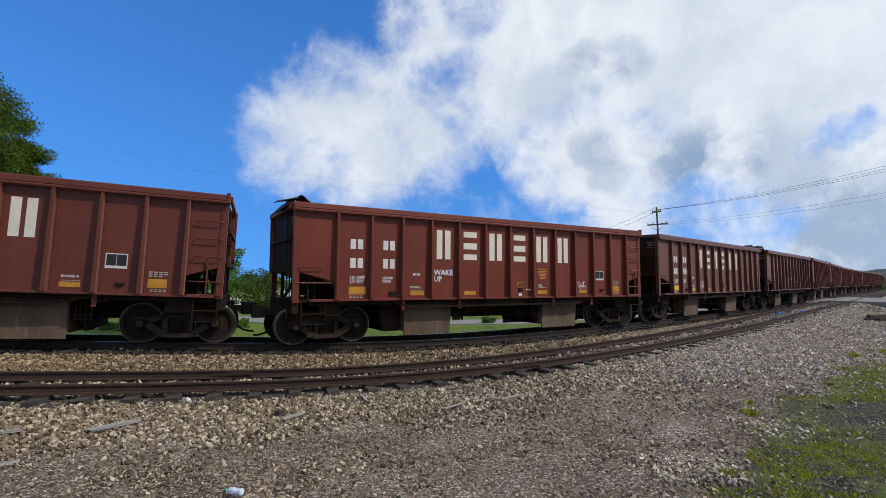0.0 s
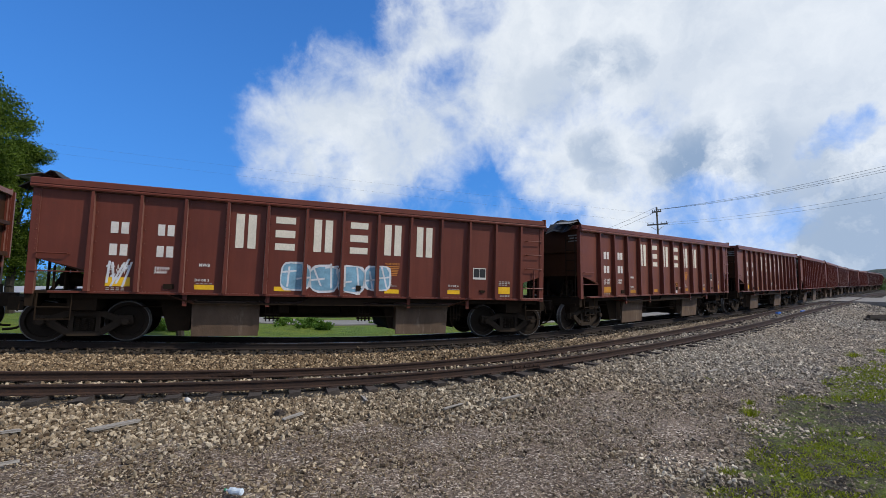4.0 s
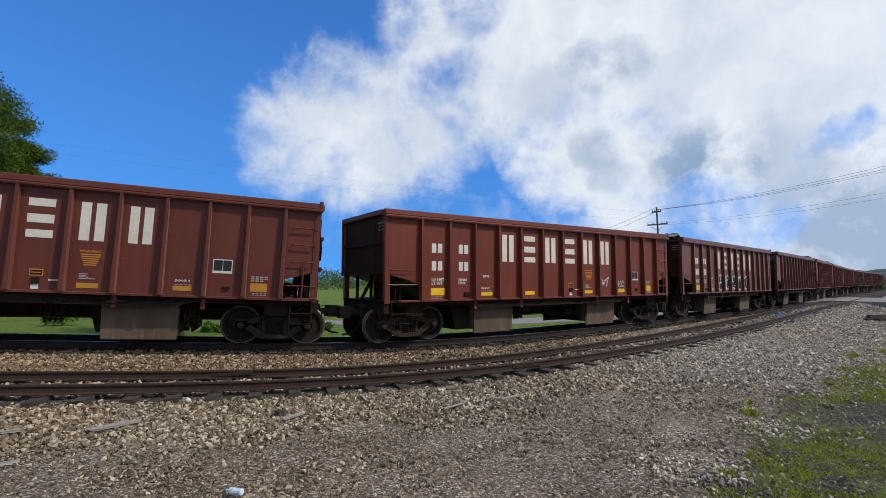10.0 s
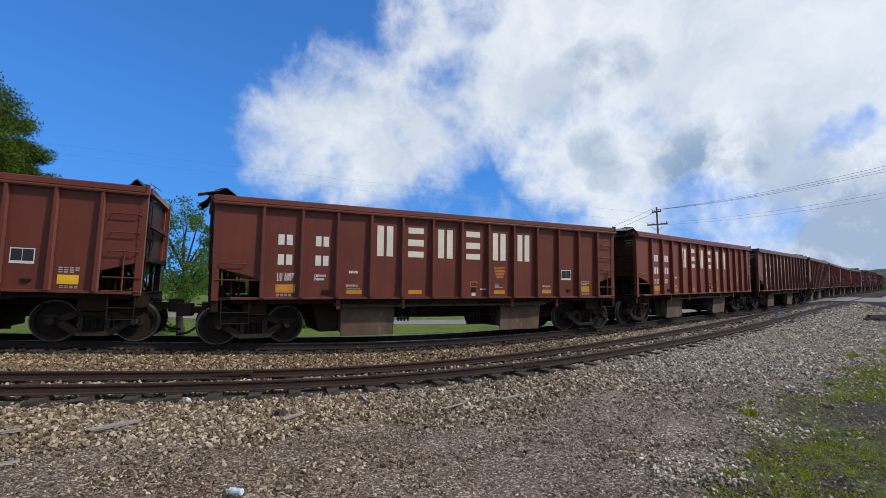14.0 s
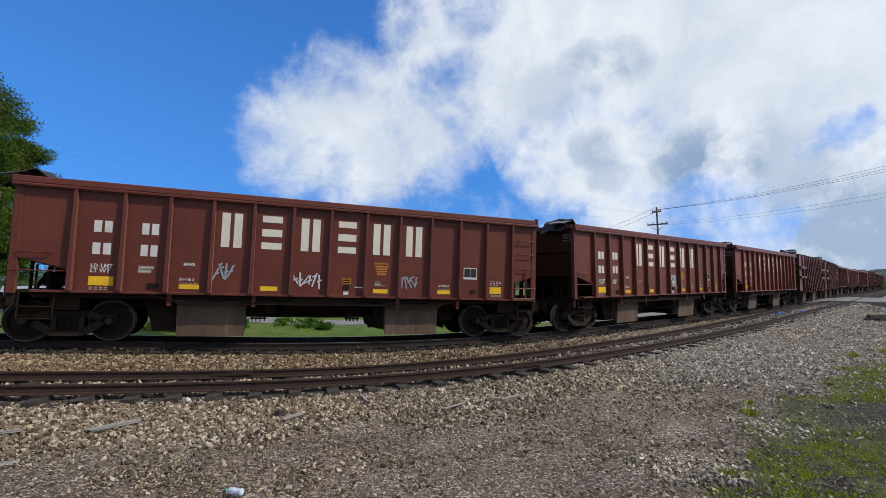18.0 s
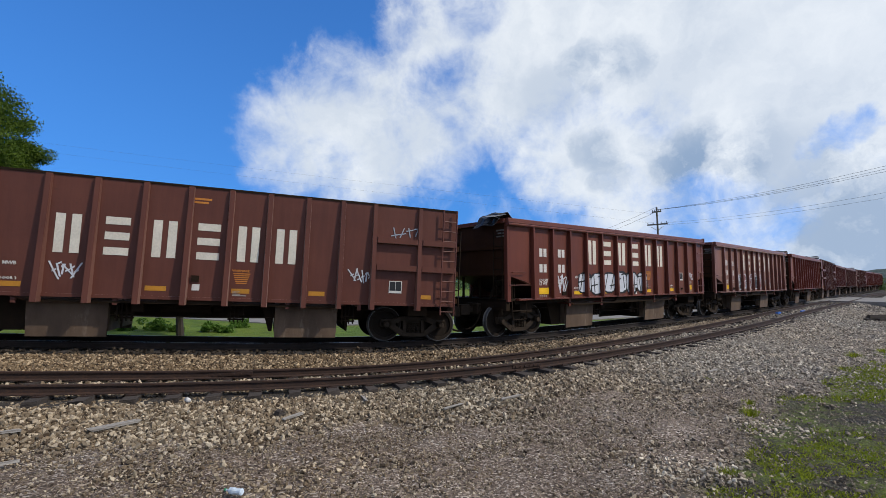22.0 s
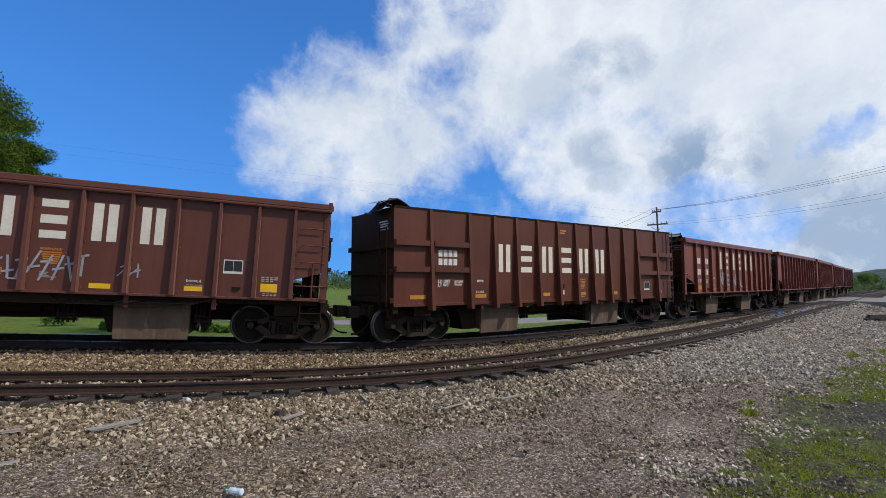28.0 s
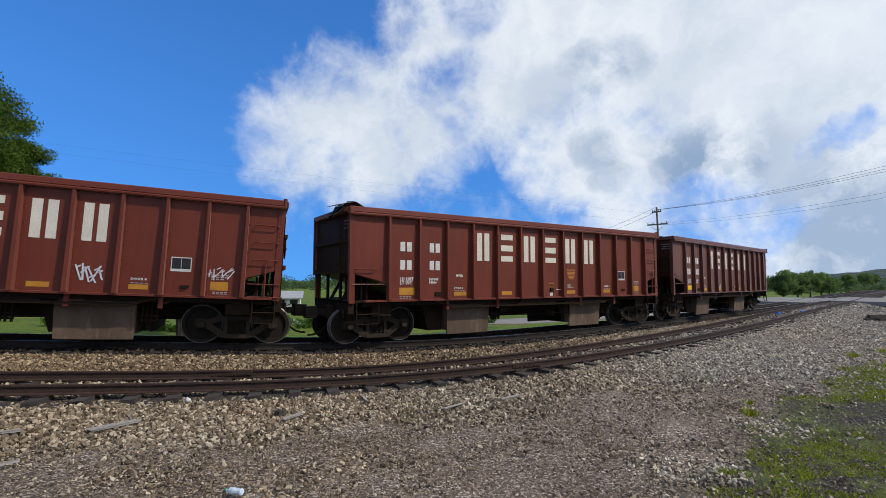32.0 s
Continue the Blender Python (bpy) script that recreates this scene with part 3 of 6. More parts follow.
def rail(parent, off, up, s0, s1, label, material):
    """A rail of flat-bottomed section along the line; off and up are functions of the stretch."""
    s = np.concatenate([np.arange(s0, -20, 5.0), np.arange(-20, 40, 0.5), np.arange(40, s1, 4.0)])
    rows = [on_track(s, off(s) + y, up(s) + z) for y, z in RAIL]
    n, m = len(RAIL), len(s)
    verts = np.stack(rows, 1).reshape(-1, 3)
    i, j = np.meshgrid(np.arange(m - 1), np.arange(n), indexing="ij")
    faces = np.stack([i * n + j, i * n + (j + 1) % n, (i + 1) * n + (j + 1) % n, (i + 1) * n + j], -1).reshape(-1, 4)
    me = big_mesh("rail", verts, faces, material)
    me.materials.append(RUST if material == RUST else SHINE)
    top = np.zeros(len(faces), np.int32)
    top[(faces[:, 0] % n) == 7] = 1
    me.polygons.foreach_set("material_index", top)
    return part("rail", me, material, parent, label)


def tie_mesh(seed):
    rnd = random.Random(seed)
    b = Build().box(-0.115, 0.115, -1.28, 1.28, -0.17, 0.0)
    b.v = [(x + rnd.uniform(-0.012, 0.012), y + rnd.uniform(-0.06, 0.06), z + rnd.uniform(-0.012, 0.004)) for x, y, z in b.v]
    return b.mesh("tie", TIE)


TIES = [tie_mesh(i) for i in range(5)]
PLATE = Build().box(-0.09, 0.09, -0.17, 0.17, 0.0, 0.014).box(-0.06, -0.03, -0.12, -0.09, 0.012, 0.045).box(0.03, 0.06, 0.09, 0.12, 0.012, 0.045).mesh("tie_plate", RUST)


def track(name, label, off, up, spacing, s0, s1, near0, near1, seed):
    top = tagged(new(name), label, "railway track", kind="structure")
    for side in (-0.755, 0.755):
        rail(top, lambda s, d=side: off(s) + d, lambda s, d=side: up(s) + CANT * (d / 0.755) * (name == "siding_track"), s0, s1, "worn steel rail", OILY if name == "main_track" else RUST)
    rnd = random.Random(seed)
    s, far = near0, Build()
    while s < near1:
        h = float(np.interp(s, ST, TH)) + rnd.uniform(-0.035, 0.035)
        o, u = float(off(np.array(s))), float(up(np.array(s)))
        p = on_track(np.array(s), o + rnd.uniform(-0.06, 0.06), u - 0.189 + rnd.uniform(-0.012, 0.004))
        lean = math.degrees(math.atan(-CANT / 0.755)) if name == "siding_track" else 0.0
        part("tie", TIES[rnd.randrange(5)], TIE, top, at=pose(*p, lean, 0, math.degrees(h)))
        for d in (-0.755, 0.755):
            q = on_track(np.array(s), o + d, u - 0.189 + CANT * d / 0.755 * (name == "siding_track"))
            if name == "siding_track" and -18 < s < 26:
                part("tie_plate", PLATE, RUST, top, at=pose(*q, lean, 0, math.degrees(h)))
        s += spacing + rnd.uniform(-0.03, 0.03)
    for a, b in ((s0, near0), (s, s1)):
        while a < b:
            h = float(np.interp(a, ST, TH))
            p = on_track(np.array(a), float(off(np.array(a))), float(up(np.array(a))) - 0.19)
            m = pose(*p, 0, 0, math.degrees(h))
            base = Build().box(-0.115, 0.115, -1.28, 1.28, -0.17, 0.0)
            far.add([m @ Vector(v) for v in base.v], base.f)
            a += 0.54 if abs(a) < 150 else 1.08
    tagged(part("far_ties", far.mesh("far_ties", TIE), TIE, top), kind="stuff")
    return top


flat = lambda s: 0.0 * s
main_line = track("main_track", "main line of worn steel rails on dark wooden ties", flat, flat, 0.66, -560, 760, -20, 46, 3)
siding = track("siding_track", "rusty siding on weathered ties in limestone ballast", lambda s: np.interp(s, ST, SO), lambda s: np.interp(s, ST, SZ), 0.69, -200, 420, -20, 44, 5)


def joint_bar(s, side):
    o = float(np.interp(s, ST, SO)) + side * 0.755
    u = float(np.interp(s, ST, SZ)) + CANT * side
    b = Build().box(-0.46, 0.46, -0.05, -0.012, -0.125, -0.05, 0.008)
    for i in range(6):
        b.turned([(-0.085, 0.02), (-0.05, 0.02)], (-0.36 + i * 0.144, 0, -0.088), 6)
    part("joint_bar", b, RUST, siding, "bolted rail joint bar", pose(*on_track(np.array(s), o, u), 0, 0, math.degrees(float(np.interp(s, ST, TH)))))


joint_bar(-6.2, -1)
joint_bar(0.3, 1)


# ---- rolling stock ----
HALF, SILL, TOPZ, WIDE, BAY = 7.01, 1.25, 3.90, 1.52, 12.98 / 14
R_WHEEL = 0.51
BAYS = (-7.01, -5.82, -4.81, -3.83, -2.84, -1.85, -0.83, 0.19, 1.21, 2.22, 3.21, 4.17, 5.10, 6.02, 7.01)   # stakes of a car, with a deep leading bay
U = lambda u: float(np.interp(u / BAY, range(15), BAYS)) + 1.08 * min(u, 0.0) + 1.08 * max(u - 14 * BAY, 0.0)   # from even bays to the car's own x


def lettering(text, size, material):
    """Letters of the built-in font as a thin mesh, upright in the plane of a car's side; its origin is the lower left corner."""
    cu = bpy.data.curves.new("letters", "FONT")
    cu.body, cu.size, cu.extrude, cu.resolution_u = text, size, 0.002, 1
    cu.space_line, cu.offset = 0.85, size * 0.025
    ob = bpy.data.objects.new("letters", cu)
    scene.collection.objects.link(ob)
    bpy.context.view_layer.update()
    me = bpy.data.meshes.new_from_object(ob.evaluated_get(bpy.context.evaluated_depsgraph_get()))
    bpy.data.objects.remove(ob)
    bpy.data.curves.remove(cu)
    me.materials.clear()
    me.materials.append(material)
    me.transform(Matrix.Rotation(radians(90), 4, "X"))
    return me


FACE = -WIDE - 0.004                          # just proud of the near side sheet


def sheet(u0, u1, z0, z1, thick=0.006):
    return Build().box(U(u0), U(u1), FACE - thick, FACE, z0, z1)


def truck(parent, x, lead):
    """A three-piece freight truck with two wheelsets at x under its car."""
    b = Build()
    b.box(x - 0.26, x + 0.26, -0.90, 0.90, 0.26, 0.68, 0.03)                        # bolster
    me = b.mesh("truck", TRUCK)
    top = part("truck", me, TRUCK, parent, "grimy cast-steel freight truck")
    for y in (-1.03, 0.93):
        f = Build()
        # the frame is laid up from bars, so that its windows stay open
        for a, c, w in (((-1.0, 0.52), (-0.70, 0.54), 0.085), ((-0.72, 0.56), (-0.36, 0.70), 0.075), ((-0.40, 0.70), (0.40, 0.70), 0.055), ((0.36, 0.70), (0.72, 0.56), 0.075), ((0.70, 0.54), (1.0, 0.52), 0.085),
                        ((-0.72, 0.50), (-0.34, 0.24), 0.085), ((-0.36, 0.22), (0.36, 0.22), 0.055), ((0.34, 0.24), (0.72, 0.50), 0.085), ((-0.28, 0.24), (-0.28, 0.70), 0.05), ((0.28, 0.24), (0.28, 0.70), 0.05)):
            ax, az, cx, cz = a[0] + x, a[1], c[0] + x, c[1]
            d = Vector((cx - ax, 0, cz - az)).normalized()
            n = Vector((-d.z, 0, d.x)) * w
            f.prism([(ax + n.x, y, az + n.z), (cx + n.x, y, cz + n.z), (cx - n.x, y, cz - n.z), (ax - n.x, y, az - n.z)], (0, 0.11, 0))
        for dx in (-0.86, 0.86):
            f.prism([(x + dx - 0.17, y, 0.46), (x + dx + 0.17, y, 0.46), (x + dx + 0.15, y, 0.66), (x + dx - 0.15, y, 0.66)], (0, 0.13, 0))
        f.prism([(x - 0.34, y - 0.02, 0.16), (x + 0.34, y - 0.02, 0.16), (x + 0.38, y - 0.02, 0.26), (x - 0.38, y - 0.02, 0.26)], (0, 0.15, 0))
        part("side_frame", f, TRUCK, top)
        for dx in (-0.15, 0.0, 0.15):
            s = Build()
            pts = [(x + dx + 0.052 * math.cos(t), y + 0.055 + 0.052 * math.sin(t), 0.28 + 0.30 * t / (12 * math.pi)) for t in np.linspace(0, 12 * math.pi, 49 if y < 0 else 25)]
            part("spring", s.path(pts, 0.014, 4), TRUCK, top)
        for dx in (-0.86, 0.86):
            part("bearing_cap", Build().turned([(-0.10, 0.06), (-0.09, 0.085), (0.0, 0.095), (0.04, 0.095)], (x + dx, y - (0.02 if y < 0 else -0.12), R_WHEEL), 12), TRUCK, top)
    for dx in (-0.86, 0.86):
        w = Build()
        for sgn in (-1, 1):
            prof = [(-0.83, 0.10), (-0.83, 0.15), (-0.78, 0.17), (-0.765, 0.38), (-0.83, 0.395), (-0.83, R_WHEEL - 0.028), (-0.83, R_WHEEL - 0.01), (-0.815, R_WHEEL), (-0.72, R_WHEEL + 0.003), (-0.705, R_WHEEL + 0.025), (-0.69, R_WHEEL + 0.02), (-0.69, 0.39), (-0.74, 0.37), (-0.73, 0.12)]
            w.turned([(-yy * sgn, r) for yy, r in prof], (0, 0, 0), 28)
            for i in range(3):                                                     # cast holes show the wheel's turning
                t = 2 * math.pi * i / 3
                w.turned([(sgn * 0.765 - 0.012, 0.035), (sgn * 0.765 + 0.012, 0.035)], (0.27 * math.cos(t), 0, 0.27 * math.sin(t)), 8)
        w.rod((0, -1.0, 0), (0, 1.0, 0), 0.08, 10)
        me = w.mesh("wheelset", WHEEL)
        me.materials.append(TREAD)
        for poly in me.polygons:
            rr = [math.hypot(me.vertices[v].co.x, me.vertices[v].co.z) for v in poly.vertices]
            if min(rr) > R_WHEEL - 0.035 and abs(poly.center.y) > 0.68:
                poly.material_index = 1
        part("wheelset", me, WHEEL, top, "worn steel wheels on an axle", pose(x + dx, 0, R_WHEEL))
    part("brake_beam", Build().box(x - 0.36, x - 0.28, -0.7, 0.7, 0.34, 0.42).box(x + 0.28, x + 0.36, -0.7, 0.7, 0.34, 0.42), UNDER, top)
    return top


def coupler(parent, end):
    """Knuckle coupler, uncoupling lever and air hose at one end (+1 or -1)."""
    e = end
    c = Build().box(min(e * 6.52, e * 7.52), max(e * 6.52, e * 7.52), -0.09, 0.09, 0.80, 0.98, 0.02)
    c.prism([(e * 7.46, -0.20, 0.73), (e * 7.79, -0.16, 0.73), (e * 7.79, 0.07, 0.73), (e * 7.54, 0.20, 0.73), (e * 7.38, 0.14, 0.73)], (0, 0, 0.34))
    c.box(min(e * 7.02, e * 7.2), max(e * 7.02, e * 7.2), -0.30, 0.30, 0.74, 1.10, 0.02)
    part("coupler", c, TRUCK, parent, "rusty knuckle coupler")
    h = Build()
    pts = [(e * 7.04, -0.34, 0.92), (e * 7.13, -0.36, 0.80), (e * 7.22, -0.37, 0.60), (e * 7.34, -0.36, 0.42), (e * 7.50, -0.35, 0.31), (e * 7.64, -0.34, 0.275), (e * 7.78, -0.33, 0.27)]
    part("air_hose", h.path(pts, 0.030, 6), UNDER, parent, "black rubber air hose")
    lever = Build().path([(e * 7.14, -1.42, 0.78), (e * 7.12, -1.38, 1.02), (e * 7.12, -0.3, 1.02), (e * 7.32, -0.12, 1.05)], 0.014, 5)
    part("uncoupling_lever", lever, UNDER, parent)


def grab(parent, pts, r=0.016):
    part("grab_iron", Build().path(pts, r, 5), PAINTS[0], parent)


def underframe(top):
    part("centre_sill", Build().box(-6.8, 6.8, -0.30, 0.30, 0.58, 1.20, 0.02), UNDER, top)
    for x in (-5.94, 5.94):
        part("bolster", Build().box(x - 0.30, x + 0.30, -1.36, 1.36, 0.80, 1.18), UNDER, top)
    for u in (2.86, 4.72, 8.36, 10.2):
        part("cross_bearer", Build().box(U(u) - 0.04, U(u) + 0.04, -1.47, 1.47, 1.02, 1.25).box(U(u) - 0.05, U(u) + 0.05, -1.49, -1.44, 0.93, 1.27), PAINTS[0], top)
    # discharge chutes: wide doors that splay out under the sill
    for u0, u1 in ((3.0, 4.56), (8.08, 9.66)):
        for y in (-1, 1):
            c = Build()
            c.add([(U(u0), y * 1.24, 1.05), (U(u1), y * 1.24, 1.05), (U(u1) - 0.02, y * 1.16, 0.13), (U(u0) + 0.02, y * 1.16, 0.13),
                   (U(u0), y * 1.18, 1.05), (U(u1), y * 1.18, 1.05), (U(u1) - 0.02, y * 1.11, 0.13), (U(u0) + 0.02, y * 1.11, 0.13)],
                  [(0, 1, 2, 3), (7, 6, 5, 4), (0, 4, 5, 1), (3, 2, 6, 7), (0, 3, 7, 4), (1, 5, 6, 2)])
            c.box(U(u0), U(u0) + 0.02, min(y * 0.1, y * 1.12), max(y * 0.1, y * 1.12), 0.26, 1.05).box(U(u1) - 0.02, U(u1), min(y * 0.1, y * 1.12), max(y * 0.1, y * 1.12), 0.26, 1.05)
            part("discharge_chute", c, CHUTE, top, "dust-covered steel discharge chute")
    for u0, u1, z0 in ((2.25, 3.0, 0.26), (7.72, 8.08, 0.28), (9.7, 10.02, 0.30)):
        part("hopper_throat", Build().prism([(U(u0), -0.95, 1.1), (U(u1), -0.95, 1.1), (U(u1) - 0.05, -0.95, z0), (U(u0) + 0.25, -0.95, z0)], (0, 1.9, 0)), UNDER, top)
    part("air_reservoir", Build().rod((U(5.5), -0.62, 0.86), (U(6.6), -0.62, 0.86), 0.17, 12).rod((U(6.65), -0.62, 0.86), (U(6.85), -0.62, 0.86), 0.12, 10), UNDER, top)
    part("brake_rod", Build().path([(U(1.8), -0.9, 0.88), (U(5.2), -0.9, 0.92), (U(11.0), -0.9, 0.92)], 0.018, 5).path([(U(4.6), -1.2, 0.66), (U(6.4), -1.2, 0.64), (U(8.0), -1.2, 0.66)], 0.016, 5).path([(U(4.9), -1.1, 0.74), (U(5.1), -1.1, 0.90), (U(5.1), -0.9, 0.92)], 0.02, 5), UNDER, top)
    part("brake_cylinder", Build().rod((U(7.0), -0.85, 0.95), (U(7.35), -0.85, 0.95), 0.11, 10), UNDER, top)
    for u in (4.66, 7.0, 9.74):
        gear = Build().rod((U(u), -1.12, 0.72), (U(u) + 0.42, -1.12, 0.72), 0.03, 6).rod((U(u), -1.12, 0.60), (U(u) + 0.42, -1.12, 0.60), 0.025, 6)
        for d in (0.04, 0.14, 0.24, 0.36):
            gear.box(U(u) + d, U(u) + d + 0.03, -1.16, -1.08, 0.52, 1.05)
        part("door_linkage", gear, UNDER, top)
    part("valve_box", Build().box(U(5.0), U(5.25), -1.25, -0.95, 0.76, 0.98, 0.02), UNDER, top)


def end_gear(top):
    """End sills, brake gear and pipes that crowd the platforms under the slope sheets."""
    for e in (-1, 1):
        part("end_sill", Build().box(min(e * 6.84, e * 7.02), max(e * 6.84, e * 7.02), -1.48, 1.48, 0.90, 1.24, 0.01).prism([(e * 6.9, -1.0, 0.62), (e * 6.2, -1.0, 0.62), (e * 6.2, -1.0, 0.95), (e * 6.9, -1.0, 0.95)], (0, 2.0, 0)), UNDER, top)
        pipes = Build()
        for x, y, z1 in ((6.35, -1.20, 1.82), (6.55, -1.28, 1.86), (6.72, -1.10, 1.95), (6.45, -0.75, 1.85), (6.80, -0.80, 2.0), (6.62, 0.2, 1.95), (6.78, 0.9, 2.0)):
            pipes.rod((e * x, y, 1.25), (e * x, y, z1), 0.028 if y < -0.78 else 0.05, 6)
        tagged(part("brake_piping", pipes, UNDER, top), kind="stuff")
        part("draft_gear_box", Build().box(min(e * 6.1, e * 6.98), max(e * 6.1, e * 6.98), -0.34, 0.34, 0.60, 0.98, 0.03), UNDER, top)
    part("brake_cylinder", Build().rod((-6.15, -0.55, 1.52), (-6.62, -0.55, 1.52), 0.17, 12), UNDER, top)
    part("end_reservoir", Build().rod((6.2, -0.9, 1.50), (6.2, 0.9, 1.50), 0.20, 12), UNDER, top)
    b = Build()
    for j in range(3):
        b.box(-6.992, -6.981, -1.40, -1.02 - 0.06 * (j % 2), 3.30 + j * 0.10, 3.35 + j * 0.10)
    tagged(part("end_stencil", b, FADED_WHITE, top), kind="stuff")


def hopper_sides(top, chord):
    """Slope sheets, end sheets and far side that the two kinds of car share."""
    for e in (-1, 1):
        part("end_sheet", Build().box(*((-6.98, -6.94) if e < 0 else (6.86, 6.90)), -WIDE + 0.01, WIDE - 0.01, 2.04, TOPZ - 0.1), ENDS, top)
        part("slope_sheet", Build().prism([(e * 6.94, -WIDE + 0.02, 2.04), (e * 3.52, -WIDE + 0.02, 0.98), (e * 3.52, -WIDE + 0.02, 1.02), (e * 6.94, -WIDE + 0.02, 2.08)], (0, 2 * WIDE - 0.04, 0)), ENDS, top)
        part("end_platform", Build().box(min(e * 6.02, e * 7.02), max(e * 6.02, e * 7.02), -1.46, 1.46, 1.20, 1.26), UNDER, top)
        for y in (-0.5, 0.5):
            part("end_strut", Build().rod((e * 6.82, y, 1.25), (e * 6.42, y, 1.95), 0.05, 6), UNDER, top)
    part("hopper_floor", Build().box(-3.52, 3.52, -WIDE + 0.02, WIDE - 0.02, 0.98, 1.03).prism([(-0.9, -WIDE + 0.02, 1.03), (0.9, -WIDE + 0.02, 1.03), (0, -WIDE + 0.02, 1.75)], (0, 2 * WIDE - 0.04, 0)), UNDER, top)


def end_cut(first):
    """The end bay's side sheet, cut along the slope."""
    u = (0.0, BAY) if first else (13 * BAY, 14 * BAY)
    zl, zr = (2.04, 1.76) if first else (1.76, 2.04)
    end = 0.0 if first else 0.06
    return Build().prism([(U(u[0]) + 0.02, -WIDE, zl), (U(u[1]) - end, -WIDE, zr), (U(u[1]) - end, -WIDE, TOPZ - 0.06), (U(u[0]) + 0.02, -WIDE, TOPZ - 0.06)], (0, 0.012, 0))


def stake(u, z0, z1, w0, w1, out, head):
    """A tapered hat-section side stake with its foot wider than its head."""
    x = U(u)
    b = Build()
    b.add([(x - w0, -WIDE, z0), (x - w0 * 0.8, -WIDE - out, z0), (x + w0 * 0.8, -WIDE - out, z0), (x + w0, -WIDE, z0),
           (x - w1, -WIDE, z1), (x - w1 * 0.8, -WIDE - head, z1), (x + w1 * 0.8, -WIDE - head, z1), (x + w1, -WIDE, z1)],
          [(0, 1, 5, 4), (1, 2, 6, 5), (2, 3, 7, 6), (0, 3, 2, 1), (4, 5, 6, 7), (0, 4, 7, 3)])
    return b


def marks(top, block_z0, block_z1, skew):
    """Painted company blocks, data stencils and safety sheets of the near side. The company lettering is plain bars."""
    for i in range(6):
        u0 = (4 + i) * BAY + 0.46 * BAY - 0.24 + skew
        u1 = u0 + 0.47
        if i in (1, 3):                                                            # three flat bars
            t = (block_z1 - block_z0) / 5
            for j in (0, 2, 4):
                part("company_bar", Build().box(U(u0), U(u1), FACE - 0.004, FACE, block_z0 + j * t - 0.02 * (j == 2), block_z0 + (j + 1) * t), WHITE, top)
        else:                                                                      # two upright bars
            for a in (u0, u1 - 0.19):
                part("company_bar", sheet(a, a + 0.19, block_z0, block_z1, 0.004), WHITE, top)
    dz = block_z0 - 2.50
    for u, z0, z1, pieces in ((1.28, 2.70, 2.98, 2), (1.28, 2.16, 2.44, 2), (2.21, 2.70, 2.98, 2), (2.21, 2.16, 2.44, 2)):
        for j in range(pieces):
            part("road_number_bar", sheet(u + j * 0.20, u + j * 0.20 + 0.145, z0 + dz * 0.5, z1 + dz * 0.5, 0.003), STENCIL, top)


def lines(name, me, material, parent, at):
    """Small stencilled letters, too fine to pick apart."""
    return tagged(part(name, me, material, parent, at=at), kind="stuff")


def warning_stencil(top, u, z):
    """An orange heading over tapering lines, with a few small white lines below."""
    lines("stencil", TXT["WARNING!"], ORANGE, top, at=Matrix.Translation((U(u) - 0.01, FACE - 0.002, z)))
    b = Build()
    for j in range(6):
        b.box(U(u) + 0.02 + 0.015 * j, U(u) + 0.43 - 0.015 * j, FACE - 0.003, FACE, z - 0.06 - j * 0.05, z - 0.032 - j * 0.05)
    part("warning_stencil", b, ORANGE, top, "faded orange warning stencil")
    b = Build()
    for j in range(4):
        b.box(U(u) + 0.03, U(u) + (0.20, 0.17, 0.22, 0.36)[j], FACE - 0.003, FACE, z - 0.52 - j * 0.036, z - 0.50 - j * 0.036)
    tagged(part("small_stencil", b, DULL_WHITE, top), kind="stuff")


def data_stencils(top):
    for me, u, z in ((TXT["LD LMT\nLT WT"], 1.27, 1.83), (TXT["189000\n74000"], 2.18, 1.83), (TXT["MWB"], 3.12, 1.95), (TXT["DOOR 3"], 3.05, 1.57), (TXT["DOOR 4"], 9.55, 1.60)):
        lines("stencil", me, STENCIL, top, at=Matrix.Translation((U(u), FACE - 0.002, z)))
    b = Build()
    for j in range(3):
        for q in range(4 - (j == 0)):
            b.box(U(11.29 + q * 0.11), U(11.37 + q * 0.11), FACE - 0.003, FACE, 1.69 + j * 0.052, 1.72 + j * 0.052)
    for u, z in ((1.27, 1.345), (1.27, 1.30), (11.34, 1.365), (11.34, 1.325), (3.08, 1.50), (9.56, 1.52)):
        for q in range(4):
            b.box(U(u + q * 0.095), U(u + q * 0.095 + 0.065), FACE - 0.003, FACE, z, z + 0.022)
    tagged(part("dimension_stencil", b, DULL_WHITE, top), kind="stuff")
    b = Build()
    for j in range(12):
        b.box(U(2.79), U(2.825), FACE - 0.06, FACE - 0.056, 1.55 + j * 0.085, 1.60 + j * 0.085 - 0.02 * (j % 3))
    tagged(part("small_stencil", b, STENCIL, top), kind="stuff")


def yellow_sheets(top, material):
    for u0, u1, z0, z1 in ((1.25, 1.72, 1.40, 1.62), (3.05, 3.48, 1.36, 1.48), (4.85, 5.25, 1.36, 1.48), (7.65, 8.05, 1.36, 1.48), (9.52, 9.92, 1.38, 1.50), (11.28, 11.70, 1.42, 1.64)):
        part("reflective_sheet", sheet(u0, u1, z0, z1, 0.003), material, top)


